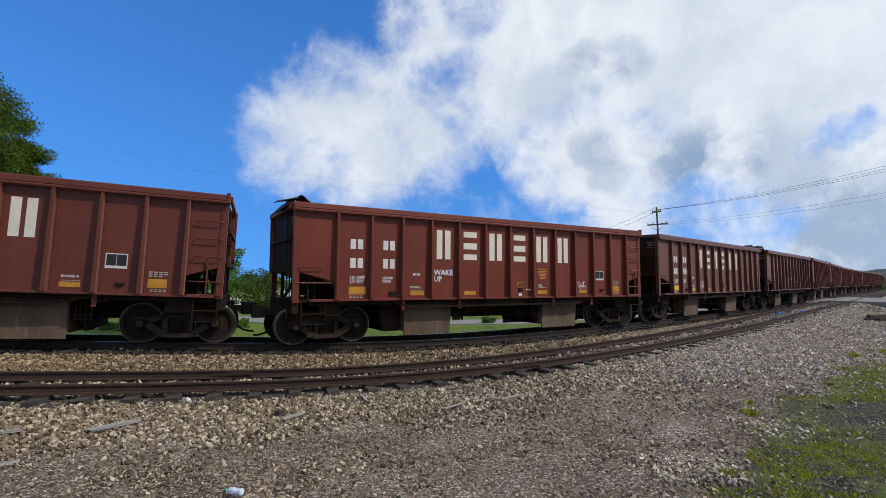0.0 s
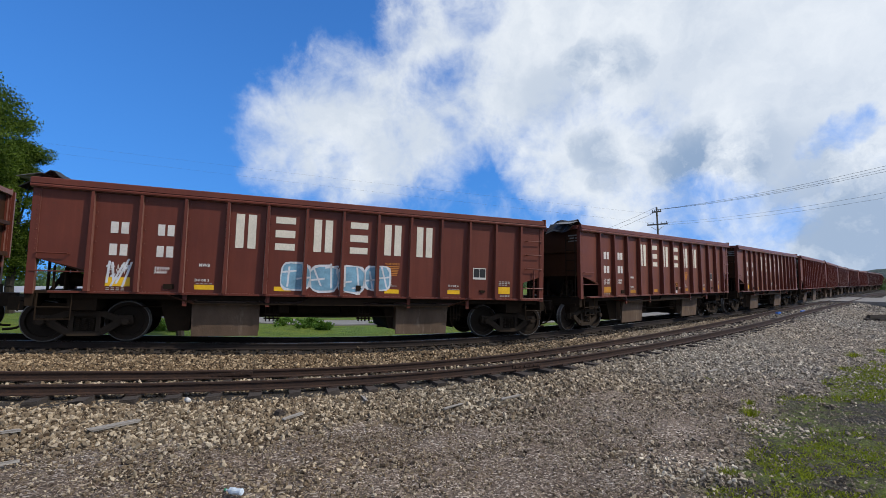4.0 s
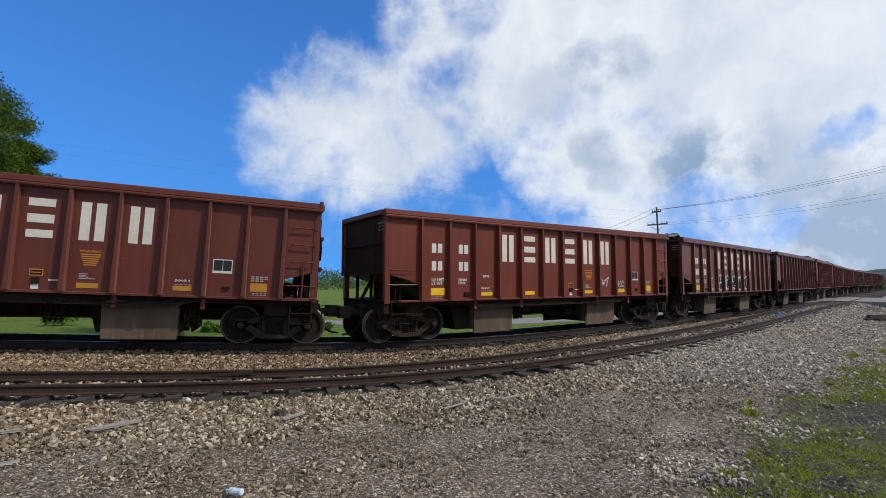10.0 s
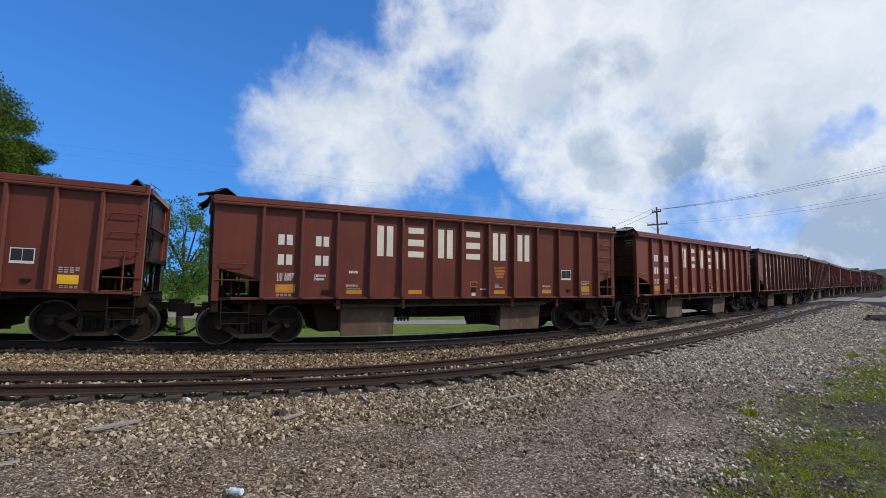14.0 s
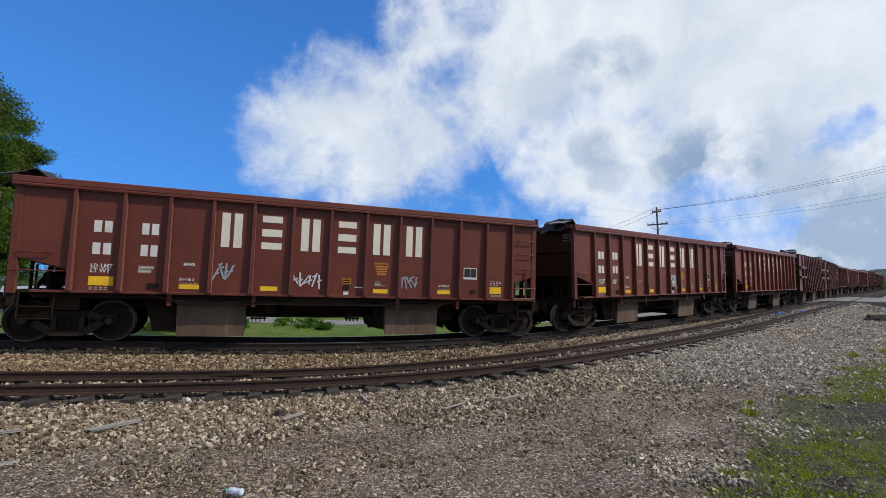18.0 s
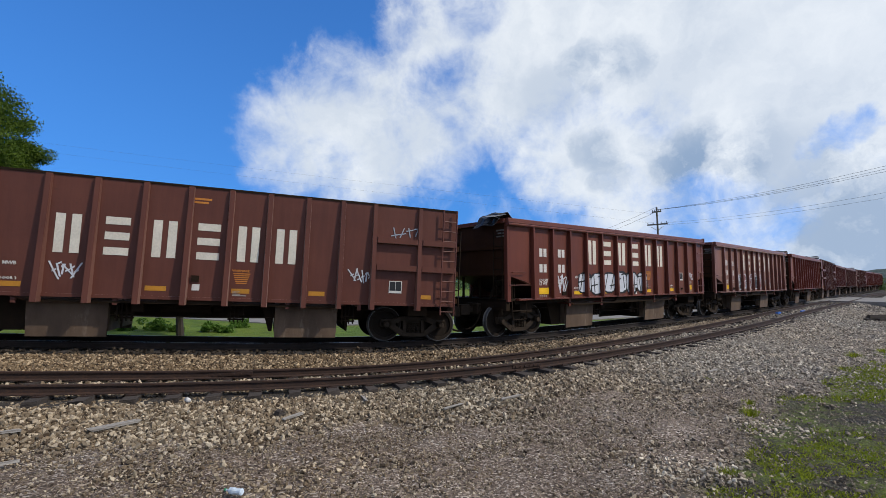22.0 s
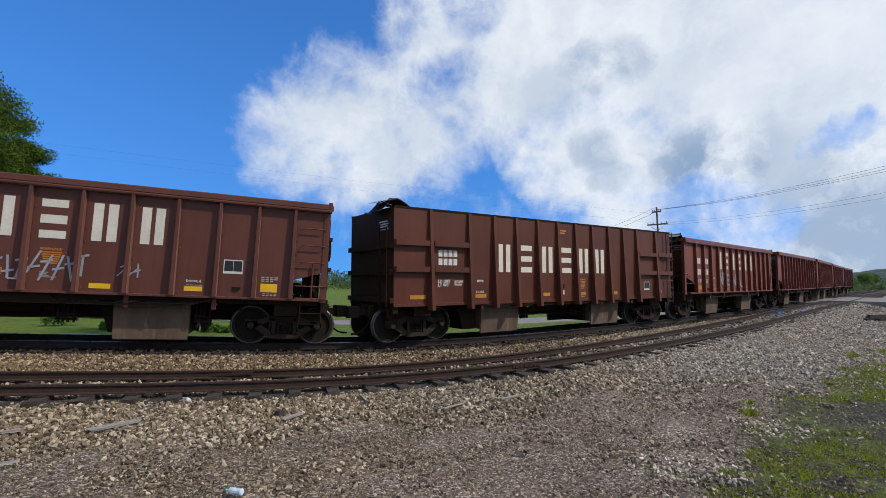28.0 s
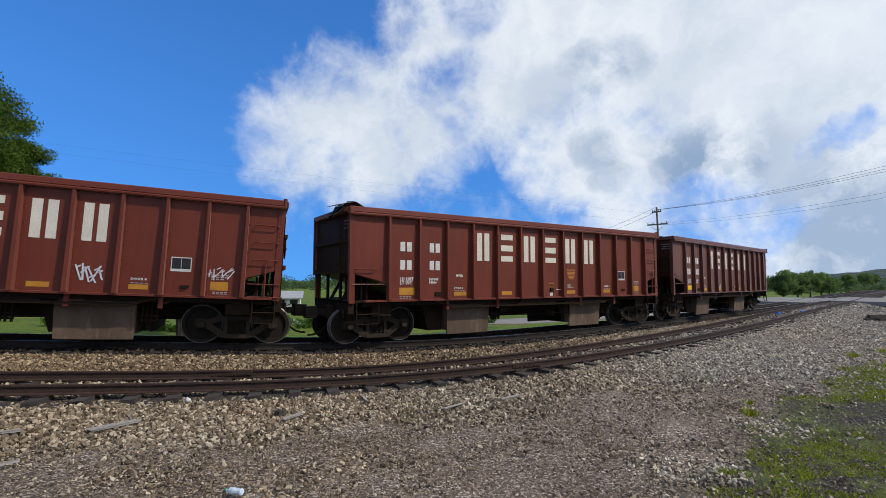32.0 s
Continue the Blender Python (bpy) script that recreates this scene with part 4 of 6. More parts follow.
def upright_strips(top):
    for x, z0, z1, m in ((-4.95, 1.40, 1.92, FADED), (-1.57, 1.40, 1.90, FADED), (1.12, 1.40, 1.90, FADED), (3.13, 1.42, 1.92, YELLOW), (5.18, 1.44, 2.30, FADED)):
        part("reflective_strip", Build().box(x - 0.06, x + 0.06, FACE - 0.004, FACE, z0, z1), m, top, "upright amber reflective strip")


def placards(top):
    frame_ = sheet(10.36, 10.82, 1.86, 2.22, 0.004)
    p = part("data_plate", frame_, STENCIL, top, "black data panels in a white border")
    part("plate_panel", Build().box(U(10.382), U(10.584), FACE - 0.007, FACE - 0.004, 1.925, 2.196), BLACK, p)
    part("plate_panel", Build().box(U(10.596), U(10.798), FACE - 0.007, FACE - 0.004, 1.925, 2.196), BLACK, p)
    part("route_card_board", Build().box(U(2.40), U(2.62), FACE - 0.03, FACE, 1.36, 1.48), UNDER, top)
    part("card_clip", Build().box(U(10.60), U(10.80), FACE - 0.025, FACE, 1.47, 1.52).box(U(10.64), U(10.76), FACE - 0.04, FACE, 1.44, 1.47), UNDER, top)


def door_gear(top, u):
    """The warning stencil of a car, and the bracket and papers in the bay before it."""
    warning_stencil(top, u, 2.20)
    part("tag_bracket", Build().box(U(u - 0.72) - 0.07, U(u - 0.72) + 0.07, FACE - 0.03, FACE, 1.42, 1.57), UNDER, top)
    part("paper_placard", sheet(u - 0.79, u - 0.66, 1.30, 1.42, 0.004), STENCIL, top)
    part("paper_placard", sheet(u - 0.50, u - 0.20, 1.50, 1.535, 0.003), STENCIL, top)
    label = part("label_frame", sheet(u - 0.84, u - 0.60, 1.60, 1.76, 0.003), ORANGE, top, "orange bordered label")
    part("label_face", Build().box(U(u - 0.82), U(u - 0.62), FACE - 0.006, FACE - 0.003, 1.625, 1.735), UNDER, label)
    part("label_line", Build().box(U(u - 0.80), U(u - 0.64), FACE - 0.008, FACE - 0.006, 1.67, 1.69), ORANGE, label)


def car_a():
    """Fourteen-bay ballast hopper with a heavy top chord and riveted stakes."""
    top = tagged(new("ballast_hopper_car"), "oxide-red steel ballast hopper car with painted side blocks", "freight car", "train of ballast hopper cars")
    for i in range(1, 13):
        part("side_panel", Build().box(U(i * BAY), U((i + 1) * BAY), -WIDE, -WIDE + 0.012, SILL + 0.02, TOPZ - 0.06), PAINTS[0], top)
    part("side_panel", end_cut(True), PAINTS[0], top)
    part("side_panel", end_cut(False), PAINTS[0], top)
    far = Build().box(-HALF + 0.02, HALF - 0.02, WIDE - 0.012, WIDE, 2.04, TOPZ - 0.06).box(U(BAY), U(13 * BAY), WIDE - 0.012, WIDE, SILL, 2.04)
    for i in range(0, 15):
        far.box(U(i * BAY) - 0.05, U(i * BAY) + 0.05, WIDE, WIDE + 0.09, SILL if 0 < i < 14 else 2.0, TOPZ - 0.05)
    part("far_side", far, PAINTS[0], top)
    for i in range(1, 14):
        s = stake(i * BAY, SILL + 0.02, TOPZ - 0.22, 0.058, 0.040, 0.165, 0.125)
        part("stake", s, PAINTS[0], top)
    rivets = Build()
    for i in range(1, 14):
        for j in range(7):
            rivets.box(U(i * BAY) + 0.075, U(i * BAY) + 0.103, -WIDE - 0.014, -WIDE, SILL + 0.12 + j * 0.36, SILL + 0.148 + j * 0.36)
    for x in (-HALF + 0.10, HALF - 0.17):
        for j in range(14):
            rivets.box(x, x + 0.028, -WIDE - 0.032, -WIDE, 2.1 + j * 0.115, 2.128 + j * 0.115)
    tagged(part("rivets", rivets, PAINTS[0], top), kind="stuff")
    for y in (-1, 1):
        c = Build()
        ring = ((-0.03, -0.24), (0.10, -0.24), (0.14, -0.225), (0.145, -0.19), (0.125, -0.165), (0.09, -0.165), (0.085, -0.155), (0.115, -0.145), (0.105, -0.02), (0.085, 0.0), (-0.03, 0.0))
        c.prism([(-HALF - 0.03, y * (WIDE + a), TOPZ + b) for a, b in ring], (2 * HALF - 0.01, 0, 0))
        c.box(HALF - 0.13, HALF - 0.03, min(y * (WIDE - 0.02), y * (WIDE + 0.125)), max(y * (WIDE - 0.02), y * (WIDE + 0.125)), TOPZ - 0.20, TOPZ + 0.045, 0.03)
        part("top_chord", c, PAINTS[0], top)
        part("side_sill", Build().box(U(0.35), HALF - 0.25, min(y * 1.40, y * (WIDE + 0.10)), max(y * 1.40, y * (WIDE + 0.10)), SILL - 0.03, SILL + 0.02, 0.012), PAINTS[0], top)
        part("sill_web", Build().box(U(0.35), HALF - 0.25, min(y * 1.40, y * 1.43), max(y * 1.40, y * 1.43), SILL - 0.16, SILL - 0.03), UNDER, top)
    for e in (-1, 1):
        part("end_chord", Build().box(min(e * (HALF - 0.06), e * (HALF + 0.10)), max(e * (HALF - 0.06), e * (HALF + (0.10 if e < 0 else 0.02))), -WIDE + 0.03, WIDE - 0.03, TOPZ - 0.15, TOPZ - 0.02, 0.02), PAINTS[0], top)
        for y in (-1, 1):
            x0, x1 = (-HALF, -HALF + 0.16) if e < 0 else (HALF - 0.22, HALF - 0.06)
            part("corner_post", Build().box(x0, x1, min(y * (WIDE - 0.12), y * (WIDE + 0.02)), max(y * (WIDE - 0.12), y * (WIDE + 0.02)), SILL - 0.06, TOPZ - 0.15), PAINTS[0], top)
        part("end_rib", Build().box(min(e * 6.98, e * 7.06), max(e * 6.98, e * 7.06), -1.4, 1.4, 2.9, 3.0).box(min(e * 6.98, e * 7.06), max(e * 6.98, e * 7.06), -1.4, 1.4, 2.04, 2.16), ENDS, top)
    hopper_sides(top, True)
    end_gear(top)
    underframe(top)
    # hand holds: two at the leading corner, a ladder at the trailing one
    for z in (2.14,):
        grab(top, [(U(0.12), -WIDE - 0.01, z), (U(0.14), -WIDE - 0.09, z), (U(0.60), -WIDE - 0.09, z), (U(0.62), -WIDE - 0.01, z)])
    grab(top, [(U(0.05), -WIDE - 0.03, 1.72), (U(0.95), -WIDE - 0.03, 1.72)])
    for z in (2.26, 2.72, 3.18):
        grab(top, [(U(12.26), -WIDE - 0.01, z), (U(12.28), -WIDE - 0.10, z), (U(12.80), -WIDE - 0.10, z), (U(12.82), -WIDE - 0.01, z)])
    grab(top, [(U(12.55), -WIDE - 0.04, 1.24), (U(12.55), -WIDE - 0.06, 2.22)], 0.025)
    for z in (1.29, 1.62):
        grab(top, [(U(12.16), -WIDE - 0.05, z), (U(12.90), -WIDE - 0.05, z)])
    for u in (0.18, 12.30):
        step = Build().path([(U(u), -WIDE + 0.02, 1.2), (U(u), -WIDE - 0.02, 0.60), (U(u + 0.52), -WIDE - 0.02, 0.60), (U(u + 0.52), -WIDE + 0.02, 1.2)], 0.022, 5)
        part("stirrup_step", step.path([(U(u), -WIDE, 0.88), (U(u + 0.52), -WIDE, 0.88)], 0.02, 5), UNDER, top)
    for e in (-1, 1):
        q = -7.06 if e < 0 else 6.97
        lad = Build().path([(q, -1.35, 1.3), (q, -1.35, 3.5)], 0.016, 5).path([(q, -0.95, 1.3), (q, -0.95, 3.5)], 0.016, 5)
        for j in range(6):
            lad.rod((q, -1.35, 1.5 + j * 0.37), (q, -0.95, 1.5 + j * 0.37), 0.014, 5)
        part("end_ladder", lad, UNDER, top)
        coupler(top, e)
    ring = [(7.02, -1.12 + 0.27 * math.cos(a), 2.62 + 0.27 * math.sin(a)) for a in np.linspace(0, 2 * math.pi, 15)]
    part("hand_brake_wheel", Build().path(ring, 0.018, 5).rod((6.9, -1.12, 2.62), (7.06, -1.12, 2.62), 0.035, 6).rod((7.02, -1.38, 2.62), (7.02, -0.86, 2.62), 0.014, 5).rod((7.02, -1.12, 2.36), (7.02, -1.12, 2.88), 0.014, 5), UNDER, top, "black hand brake wheel")
    truck(top, -5.94, True)
    truck(top, 5.94, False)
    marks(top, 2.48, 3.39, 0.0)
    data_stencils(top)
    placards(top)
    return top


def car_b():
    """Older high-sided hopper: wide tapered stakes, ribbed end bays, no lip on top."""
    top = tagged(new("ribbed_hopper_car"), "dark oxide-red hopper car with wide stakes and ribbed ends", "freight car", "train of ballast hopper cars")
    high = TOPZ + 0.10
    part("side_sheet", Build().box(-HALF, HALF, -WIDE, -WIDE + 0.015, SILL - 0.10, high), PAINTS[0], top)
    far = Build().box(-HALF, HALF, WIDE - 0.015, WIDE, SILL - 0.10, high)
    for i in range(12):
        far.box(U(0.9 + i), U(1.08 + i), WIDE, WIDE + 0.1, SILL - 0.1, high)
    part("far_side", far, PAINTS[0], top)
    for u in (0.97, 2.32, 3.29, 4.21, 5.15, 6.07, 6.94, 7.81, 8.73, 9.62, 10.52, 11.88):
        part("stake", stake(u, SILL - 0.28, high - 0.02, 0.075, 0.07, 0.23, 0.07), PAINTS[0], top)
    for u0, u1 in ((0.0, 0.90), (1.04, 2.25), (10.59, 11.81), (11.95, 12.95)):
        for z in ((2.10, 2.26), (2.88, 3.04)):
            part("side_rib", Build().box(U(u0), U(u1), -WIDE - 0.14, -WIDE, z[0], z[1], 0.02), PAINTS[0], top)
    for y in (-1, 1):
        part("side_sill", Build().box(-HALF, HALF, min(y * 1.42, y * (WIDE + 0.03)), max(y * 1.42, y * (WIDE + 0.03)), SILL - 0.16, SILL - 0.08), PAINTS[0], top)
        part("top_chord", Build().box(-HALF, HALF, min(y * (WIDE - 0.05), y * (WIDE + 0.02)), max(y * (WIDE - 0.05), y * (WIDE + 0.02)), high - 0.03, high + 0.02), UNDER, top)
    for e in (-1, 1):
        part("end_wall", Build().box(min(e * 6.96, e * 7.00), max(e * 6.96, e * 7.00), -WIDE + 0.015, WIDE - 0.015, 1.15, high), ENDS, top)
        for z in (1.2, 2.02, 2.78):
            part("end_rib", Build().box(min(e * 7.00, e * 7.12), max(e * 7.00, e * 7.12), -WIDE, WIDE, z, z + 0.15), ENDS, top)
        lad = Build().path([(e * 7.20, -1.42, 1.1), (e * 7.20, -1.42, 3.4)], 0.02, 5).path([(e * 7.20, -0.98, 1.1), (e * 7.20, -0.98, 3.4)], 0.02, 5)
        for j in range(7):
            lad.rod((e * 7.20, -1.42, 1.25 + j * 0.35), (e * 7.20, -0.98, 1.25 + j * 0.35), 0.014, 5)
        part("end_ladder", lad, UNDER, top)
        coupler(top, e)
    lad = Build().path([(U(12.55), -WIDE - 0.12, 0.85), (U(12.55), -WIDE - 0.12, high)], 0.025, 5).path([(U(12.95), -WIDE - 0.12, 0.85), (U(12.95), -WIDE - 0.12, high)], 0.025, 5)
    for j in range(10):
        lad.rod((U(12.55), -WIDE - 0.12, 0.95 + j * 0.3), (U(12.95), -WIDE - 0.12, 0.95 + j * 0.3), 0.016, 5)
    part("side_ladder", lad, PAINTS[0], top)
    hopper_sides(top, False)
    end_gear(top)
    underframe(top)
    truck(top, -5.94, True)
    truck(top, 5.94, False)
    for i in range(6):
        u0 = (3.40, 4.34, 5.27, 6.18, 7.05, 7.92)[i]
        for j in (0, 2, 4) if i in (1, 3) else ():
            part("company_bar", sheet(u0 + 0.08, u0 + 0.56, 2.13 + j * 0.186, 2.13 + (j + 1) * 0.186, 0.004), WHITE, top)
        for a in (0.08, 0.38) if i not in (1, 3) else ():
            part("company_bar", sheet(u0 + a, u0 + a + 0.18, 2.13, 3.06, 0.004), WHITE, top)
    for z in (2.52, 2.26):
        for j in range(4):
            part("road_number_bar", sheet(1.24 + j * 0.17, 1.37 + j * 0.17, z + 0.06, z + 0.26, 0.004), STENCIL, top)
    lines("stencil", TXT["LD LMT\nLT WT"], STENCIL, top, at=Matrix.Translation((U(1.22), FACE - 0.002, 1.78)))
    lines("stencil", TXT["212000\n74000"], STENCIL, top, at=Matrix.Translation((U(1.78), FACE - 0.002, 1.78)))
    lines("stencil", TXT["MWB"], STENCIL, top, at=Matrix.Translation((U(2.62), FACE - 0.002, 1.80)))
    lines("stencil", TXT["DOOR 3"], STENCIL, top, at=Matrix.Translation((U(2.58), FACE - 0.002, 1.46)))
    warning_stencil(top, 7.06, 1.86)
    b = Build()
    for j in range(2):
        b.box(U(6.13), U(6.50 - 0.06 * j), FACE - 0.003, FACE, 3.66 - j * 0.09, 3.71 - j * 0.09)
    part("roof_warning", b, ORANGE, top, "faded orange warning stencil")
    part("tag_bracket", Build().box(U(6.20), U(6.36), FACE - 0.03, FACE, 1.56, 1.72), UNDER, top)
    part("paper_placard", sheet(6.22, 6.38, 1.34, 1.50, 0.004), STENCIL, top)
    for u0, u1 in ((0.42, 0.84), (2.56, 2.98), (5.28, 5.70), (7.06, 7.46), (8.85, 9.25), (11.98, 12.30)):
        part("reflective_sheet", sheet(u0, u1, 1.30, 1.42, 0.003), FADED, top)
    p = part("data_plate", sheet(11.02, 11.40, 1.45, 1.80, 0.004), STENCIL, top, "black data panels in a white border")
    for j in (0, 1):
        part("plate_panel", Build().box(U(11.04 + j * 0.178), U(11.205 + j * 0.178), FACE - 0.007, FACE - 0.004, 1.52, 1.78), BLACK, p)
    b = Build()
    for j in range(4):
        b.box(-7.006, -7.001, -1.15 + 0.06 * (j % 2), -0.55 - 0.05 * (j % 3), 3.36 + j * 0.075, 3.40 + j * 0.075)
    tagged(part("end_stencil", b, STENCIL, top), kind="stuff")
    return top


def hood(parent, e, tall, rim=TOPZ):
    """A torn peaked steel cover left on the rim of one end."""
    b = Build()
    rows, cols = 7, 9
    for k in (0, 1):                                    # outer and inner skin of the crumpled sheet
        for i in range(rows):
            y = -1.30 + 0.17 * i
            for j in range(cols):
                q = j / (cols - 1)
                x = e * (6.35 + (0.98 if e < 0 else 0.62) * q)
                z = rim - 0.02 + 1.15 * tall * max(0.0, 1 - abs(q - 0.45) / 0.42) ** 0.85 - 0.20 * max(0.0, q - 0.72) / 0.28 * (q > 0.72)
                dent = 0.055 * math.sin(3.1 * q * 4 + i * 1.3 + tall * 90) * (0.3 + i / rows)
                b.v.append((x + e * 0.05 * math.sin(i * 2.1 + j), y, z + dent - 0.02 * k))
    at = lambda k, i, j: (k * rows + i) * cols + j
    for i in range(rows - 1):
        for j in range(cols - 1):
            b.f.append((at(0, i, j), at(0, i, j + 1), at(0, i + 1, j + 1), at(0, i + 1, j)))
            b.f.append((at(1, i, j), at(1, i + 1, j), at(1, i + 1, j + 1), at(1, i, j + 1)))
    for i in range(rows - 1):
        for j in (0, cols - 1):
            b.f.append((at(0, i, j), at(0, i + 1, j), at(1, i + 1, j), at(1, i, j)))
    for j in range(cols - 1):
        for i in (0, rows - 1):
            b.f.append((at(0, i, j), at(1, i, j), at(1, i, j + 1), at(0, i, j + 1)))
    part("end_hood", b, TIN, parent, "bent dark steel hood on the rim")
    x0, x1 = e * 6.92, e * (7.42 if e < 0 else 7.12)
    flap = Build().prism([(x0, -1.42, rim + 0.13), (x1, -1.36, rim - 0.06 + 0.3 * tall), (x1, -0.72, rim - 0.03 + 0.3 * tall), (x0, -0.66, rim + 0.16)], (0, 0, 0.014))
    flap.rod((x0 + e * 0.05, -1.30, rim - 0.05), (x1 - e * 0.08, -1.30, rim + 0.05), 0.012, 5)
    part("hood_flap", flap, HOOD, parent, "bent pale steel flap")


def spray(parent, u0, u1, z0, z1, seed, mats, fill=None, bars=7):
    """A sprayed tag: illegible, so plain slanting bars of its size and colour, over a rounded patch where it was filled."""
    rnd = random.Random(seed)
    n = bars
    if fill is not None:
        w = (u1 - u0) / max(2, n // 2)
        for i in range(max(2, n // 2)):
            cu, ru, rz = u0 + (i + 0.5) * w, w * 0.56, (z1 - z0) * rnd.uniform(0.40, 0.5)
            cz = (z0 + z1) / 2 + rnd.uniform(-0.04, 0.04)
            for grow, m, lift in ((1.0, mats[0], 0.0065), (0.86, fill[i % len(fill)] if isinstance(fill, tuple) else fill, 0.0085)):
                ring = [(U(cu + ru * grow * math.copysign(abs(math.cos(t)) ** 0.6, math.cos(t)) * rnd.uniform(0.92, 1.05)), FACE - lift, cz + rz * grow * math.copysign(abs(math.sin(t)) ** 0.6, math.sin(t)) * rnd.uniform(0.92, 1.05)) for t in np.linspace(0, 2 * math.pi, 19)[:-1]]
                part("sprayed_patch", Build().prism(ring, (0, 0.002, 0)), m, parent)
    for i in range(n):
        u = u0 + (i + 0.5) * (u1 - u0) / n
        tilt, half, thick = rnd.uniform(-0.12, 0.12), (z1 - z0) * rnd.uniform(0.28, 0.48), min(0.05, (z1 - z0) * 0.09)
        cz = (z0 + z1) / 2 + rnd.uniform(-0.1, 0.1) * (z1 - z0)
        b = Build().prism([(U(u - tilt) - thick / 2, FACE - 0.011, cz - half), (U(u - tilt) + thick / 2, FACE - 0.011, cz - half), (U(u + tilt) + thick / 2, FACE - 0.011, cz + half), (U(u + tilt) - thick / 2, FACE - 0.011, cz + half)], (0, 0.002, 0))
        w = (u1 - u0) / n * 0.9
        zz = cz + rnd.uniform(-0.8, 0.8) * half
        b.prism([(U(u - w * 0.5), FACE - 0.011, zz), (U(u + w * 0.6), FACE - 0.011, zz + 0.05), (U(u + w * 0.6), FACE - 0.011, zz + 0.05 + thick), (U(u - w * 0.5), FACE - 0.011, zz + thick)], (0, 0.002, 0))
        part("sprayed_bar", b, mats[i % len(mats)], parent)


TXT = {t: lettering(t, size, m) for t, size, m in (("LD LMT\nLT WT", 0.135, STENCIL), ("189000\n74000", 0.115, STENCIL), ("MWB", 0.11, STENCIL), ("212000\n74000", 0.115, STENCIL), ("FUNKY\nTOWN", 0.20, SPRAY_WHITE), ("DOOR 3", 0.09, STENCIL), ("DOOR 4", 0.09, STENCIL), ("WARNING!", 0.085, ORANGE), ("WAKE\nUP", 0.24, SPRAY_WHITE), ("A", 1.0, SPRAY_GREY), ("R", 1.0, SPRAY_GREY), ("E", 1.0, SPRAY_GREY), ("N", 1.0, SPRAY_GREY), ("I'VE ONLY\nWROTE ONE\nLETTER", 0.145, SPRAY_WHITE), ("I WROTE\nTO YOU.", 0.15, SPRAY_WHITE))}

# ---- the train ----
PITCH, GAP = 15.5217, 1.501
FIRST, LAST = -1, 35
HOPPER, RIBBED = car_a(), car_b()
OLD = (22, 23, 27, 30)                                     # cars of the ribbed kind
RED = (7, 8, 11, 21, 26, 31, 32, 33, 34, 0, 16)            # brighter paint
FADED_CARS = (9, 25)
DARK = (1, 2, 12, 13, 17, 18, 23, 29, 35)
HOODED = (0, 2, 4, 5, 10, 12, 15, 16, 19, 20, 21, 22, 23, 24, 26, 27, 30, 31, 34)
TAIL_HOODED = (1, 13, 14, 17, 18)
UPRIGHT = (8,)                                             # amber strips set upright
EARLY = (3, 8, 9, 13, 14, 18, 25, 29, 33)                     # the warning stands one bay nearer the leading end
BRIGHT = (1, 2, 6, 8, 11, 12, 13, 14, 17, 18, 19, 20, 21, 24, 25, 29, 35, 4)     # clean yellow sheets; faded on the rest


# the slack of the long train runs in and out a little as it rolls
SLACK_T = (0, 1, 2, 3, 6, 7, 8, 9, 10, 11, 12, 13, 14, 17, 18, 19, 20, 21, 22, 23, 24, 25, 28, 29, 30, 31, 32)
SLACK = (-0.007, 0.108, -0.192, -0.167, -0.085, -0.045, -0.021, 0.059, -0.055, -0.041, -0.046, 0.041, 0.105, -0.193, -0.173, -0.064, 0.008, -0.02, -0.024, -0.029, -0.052, -0.011, -0.162, -0.191, -0.223, 0.147, 0.102)


def leading(n, t):
    """The stretch of the coupling in front of car n at t seconds."""
    return -6.6830 - 16.95581 * t + 0.0109753 * t * t + 0.00015007 * t ** 3 + n * PITCH + float(np.interp(t, SLACK_T, SLACK))


def car_pose(n, t):
    c = leading(n, t) + GAP + HALF
    a, b = Vector(on_track(np.array(c - 5.94))), Vector(on_track(np.array(c + 5.94)))
    x = (b - a).normalized()
    y = Vector((0, 0, 1)).cross(x).normalized()
    z = x.cross(y)
    m = Matrix((x, y, z)).transposed().to_4x4()
    m.translation = (a + b) / 2
    return m


CARS = {}
rnd = random.Random(11)
for n in range(FIRST, LAST + 1):
    ob = copy_thing(RIBBED if n in OLD else HOPPER, car_pose(n, 0.0))
    CARS[n] = ob
    paint = PAINTS[4] if n in OLD and n not in DARK else PAINTS[3] if n in FADED_CARS else PAINTS[1] if n in RED else PAINTS[2] if n in DARK else PAINTS[0]
    for o in ob.children_recursive:
        if o.material_slots and o.material_slots[0].material == PAINTS[0] and paint != PAINTS[0]:
            o.material_slots[0].link = "OBJECT"
            o.material_slots[0].material = paint
    if n not in OLD:
        if n in UPRIGHT:
            upright_strips(ob)
        else:
            yellow_sheets(ob, YELLOW if n in BRIGHT else FADED)
        door_gear(ob, (7 if n in EARLY else 8) * BAY + 0.24)
    if n in HOODED:
        hood(ob, -1, rnd.uniform(0.20, 0.28), TOPZ + (0.20 if n in OLD else 0.0))
    if n in TAIL_HOODED:
        hood(ob, 1, rnd.uniform(0.16, 0.26))
for ob in (HOPPER, RIBBED):
    for o in (*ob.children_recursive, ob):
        bpy.data.objects.remove(o)


def lettered(n, text, u, z):
    lines("chalked_words" if text.startswith("W") else "sprayed_words", TXT[text], SPRAY_WHITE, CARS[n], at=Matrix.Translation((U(u), FACE - 0.012, z)))


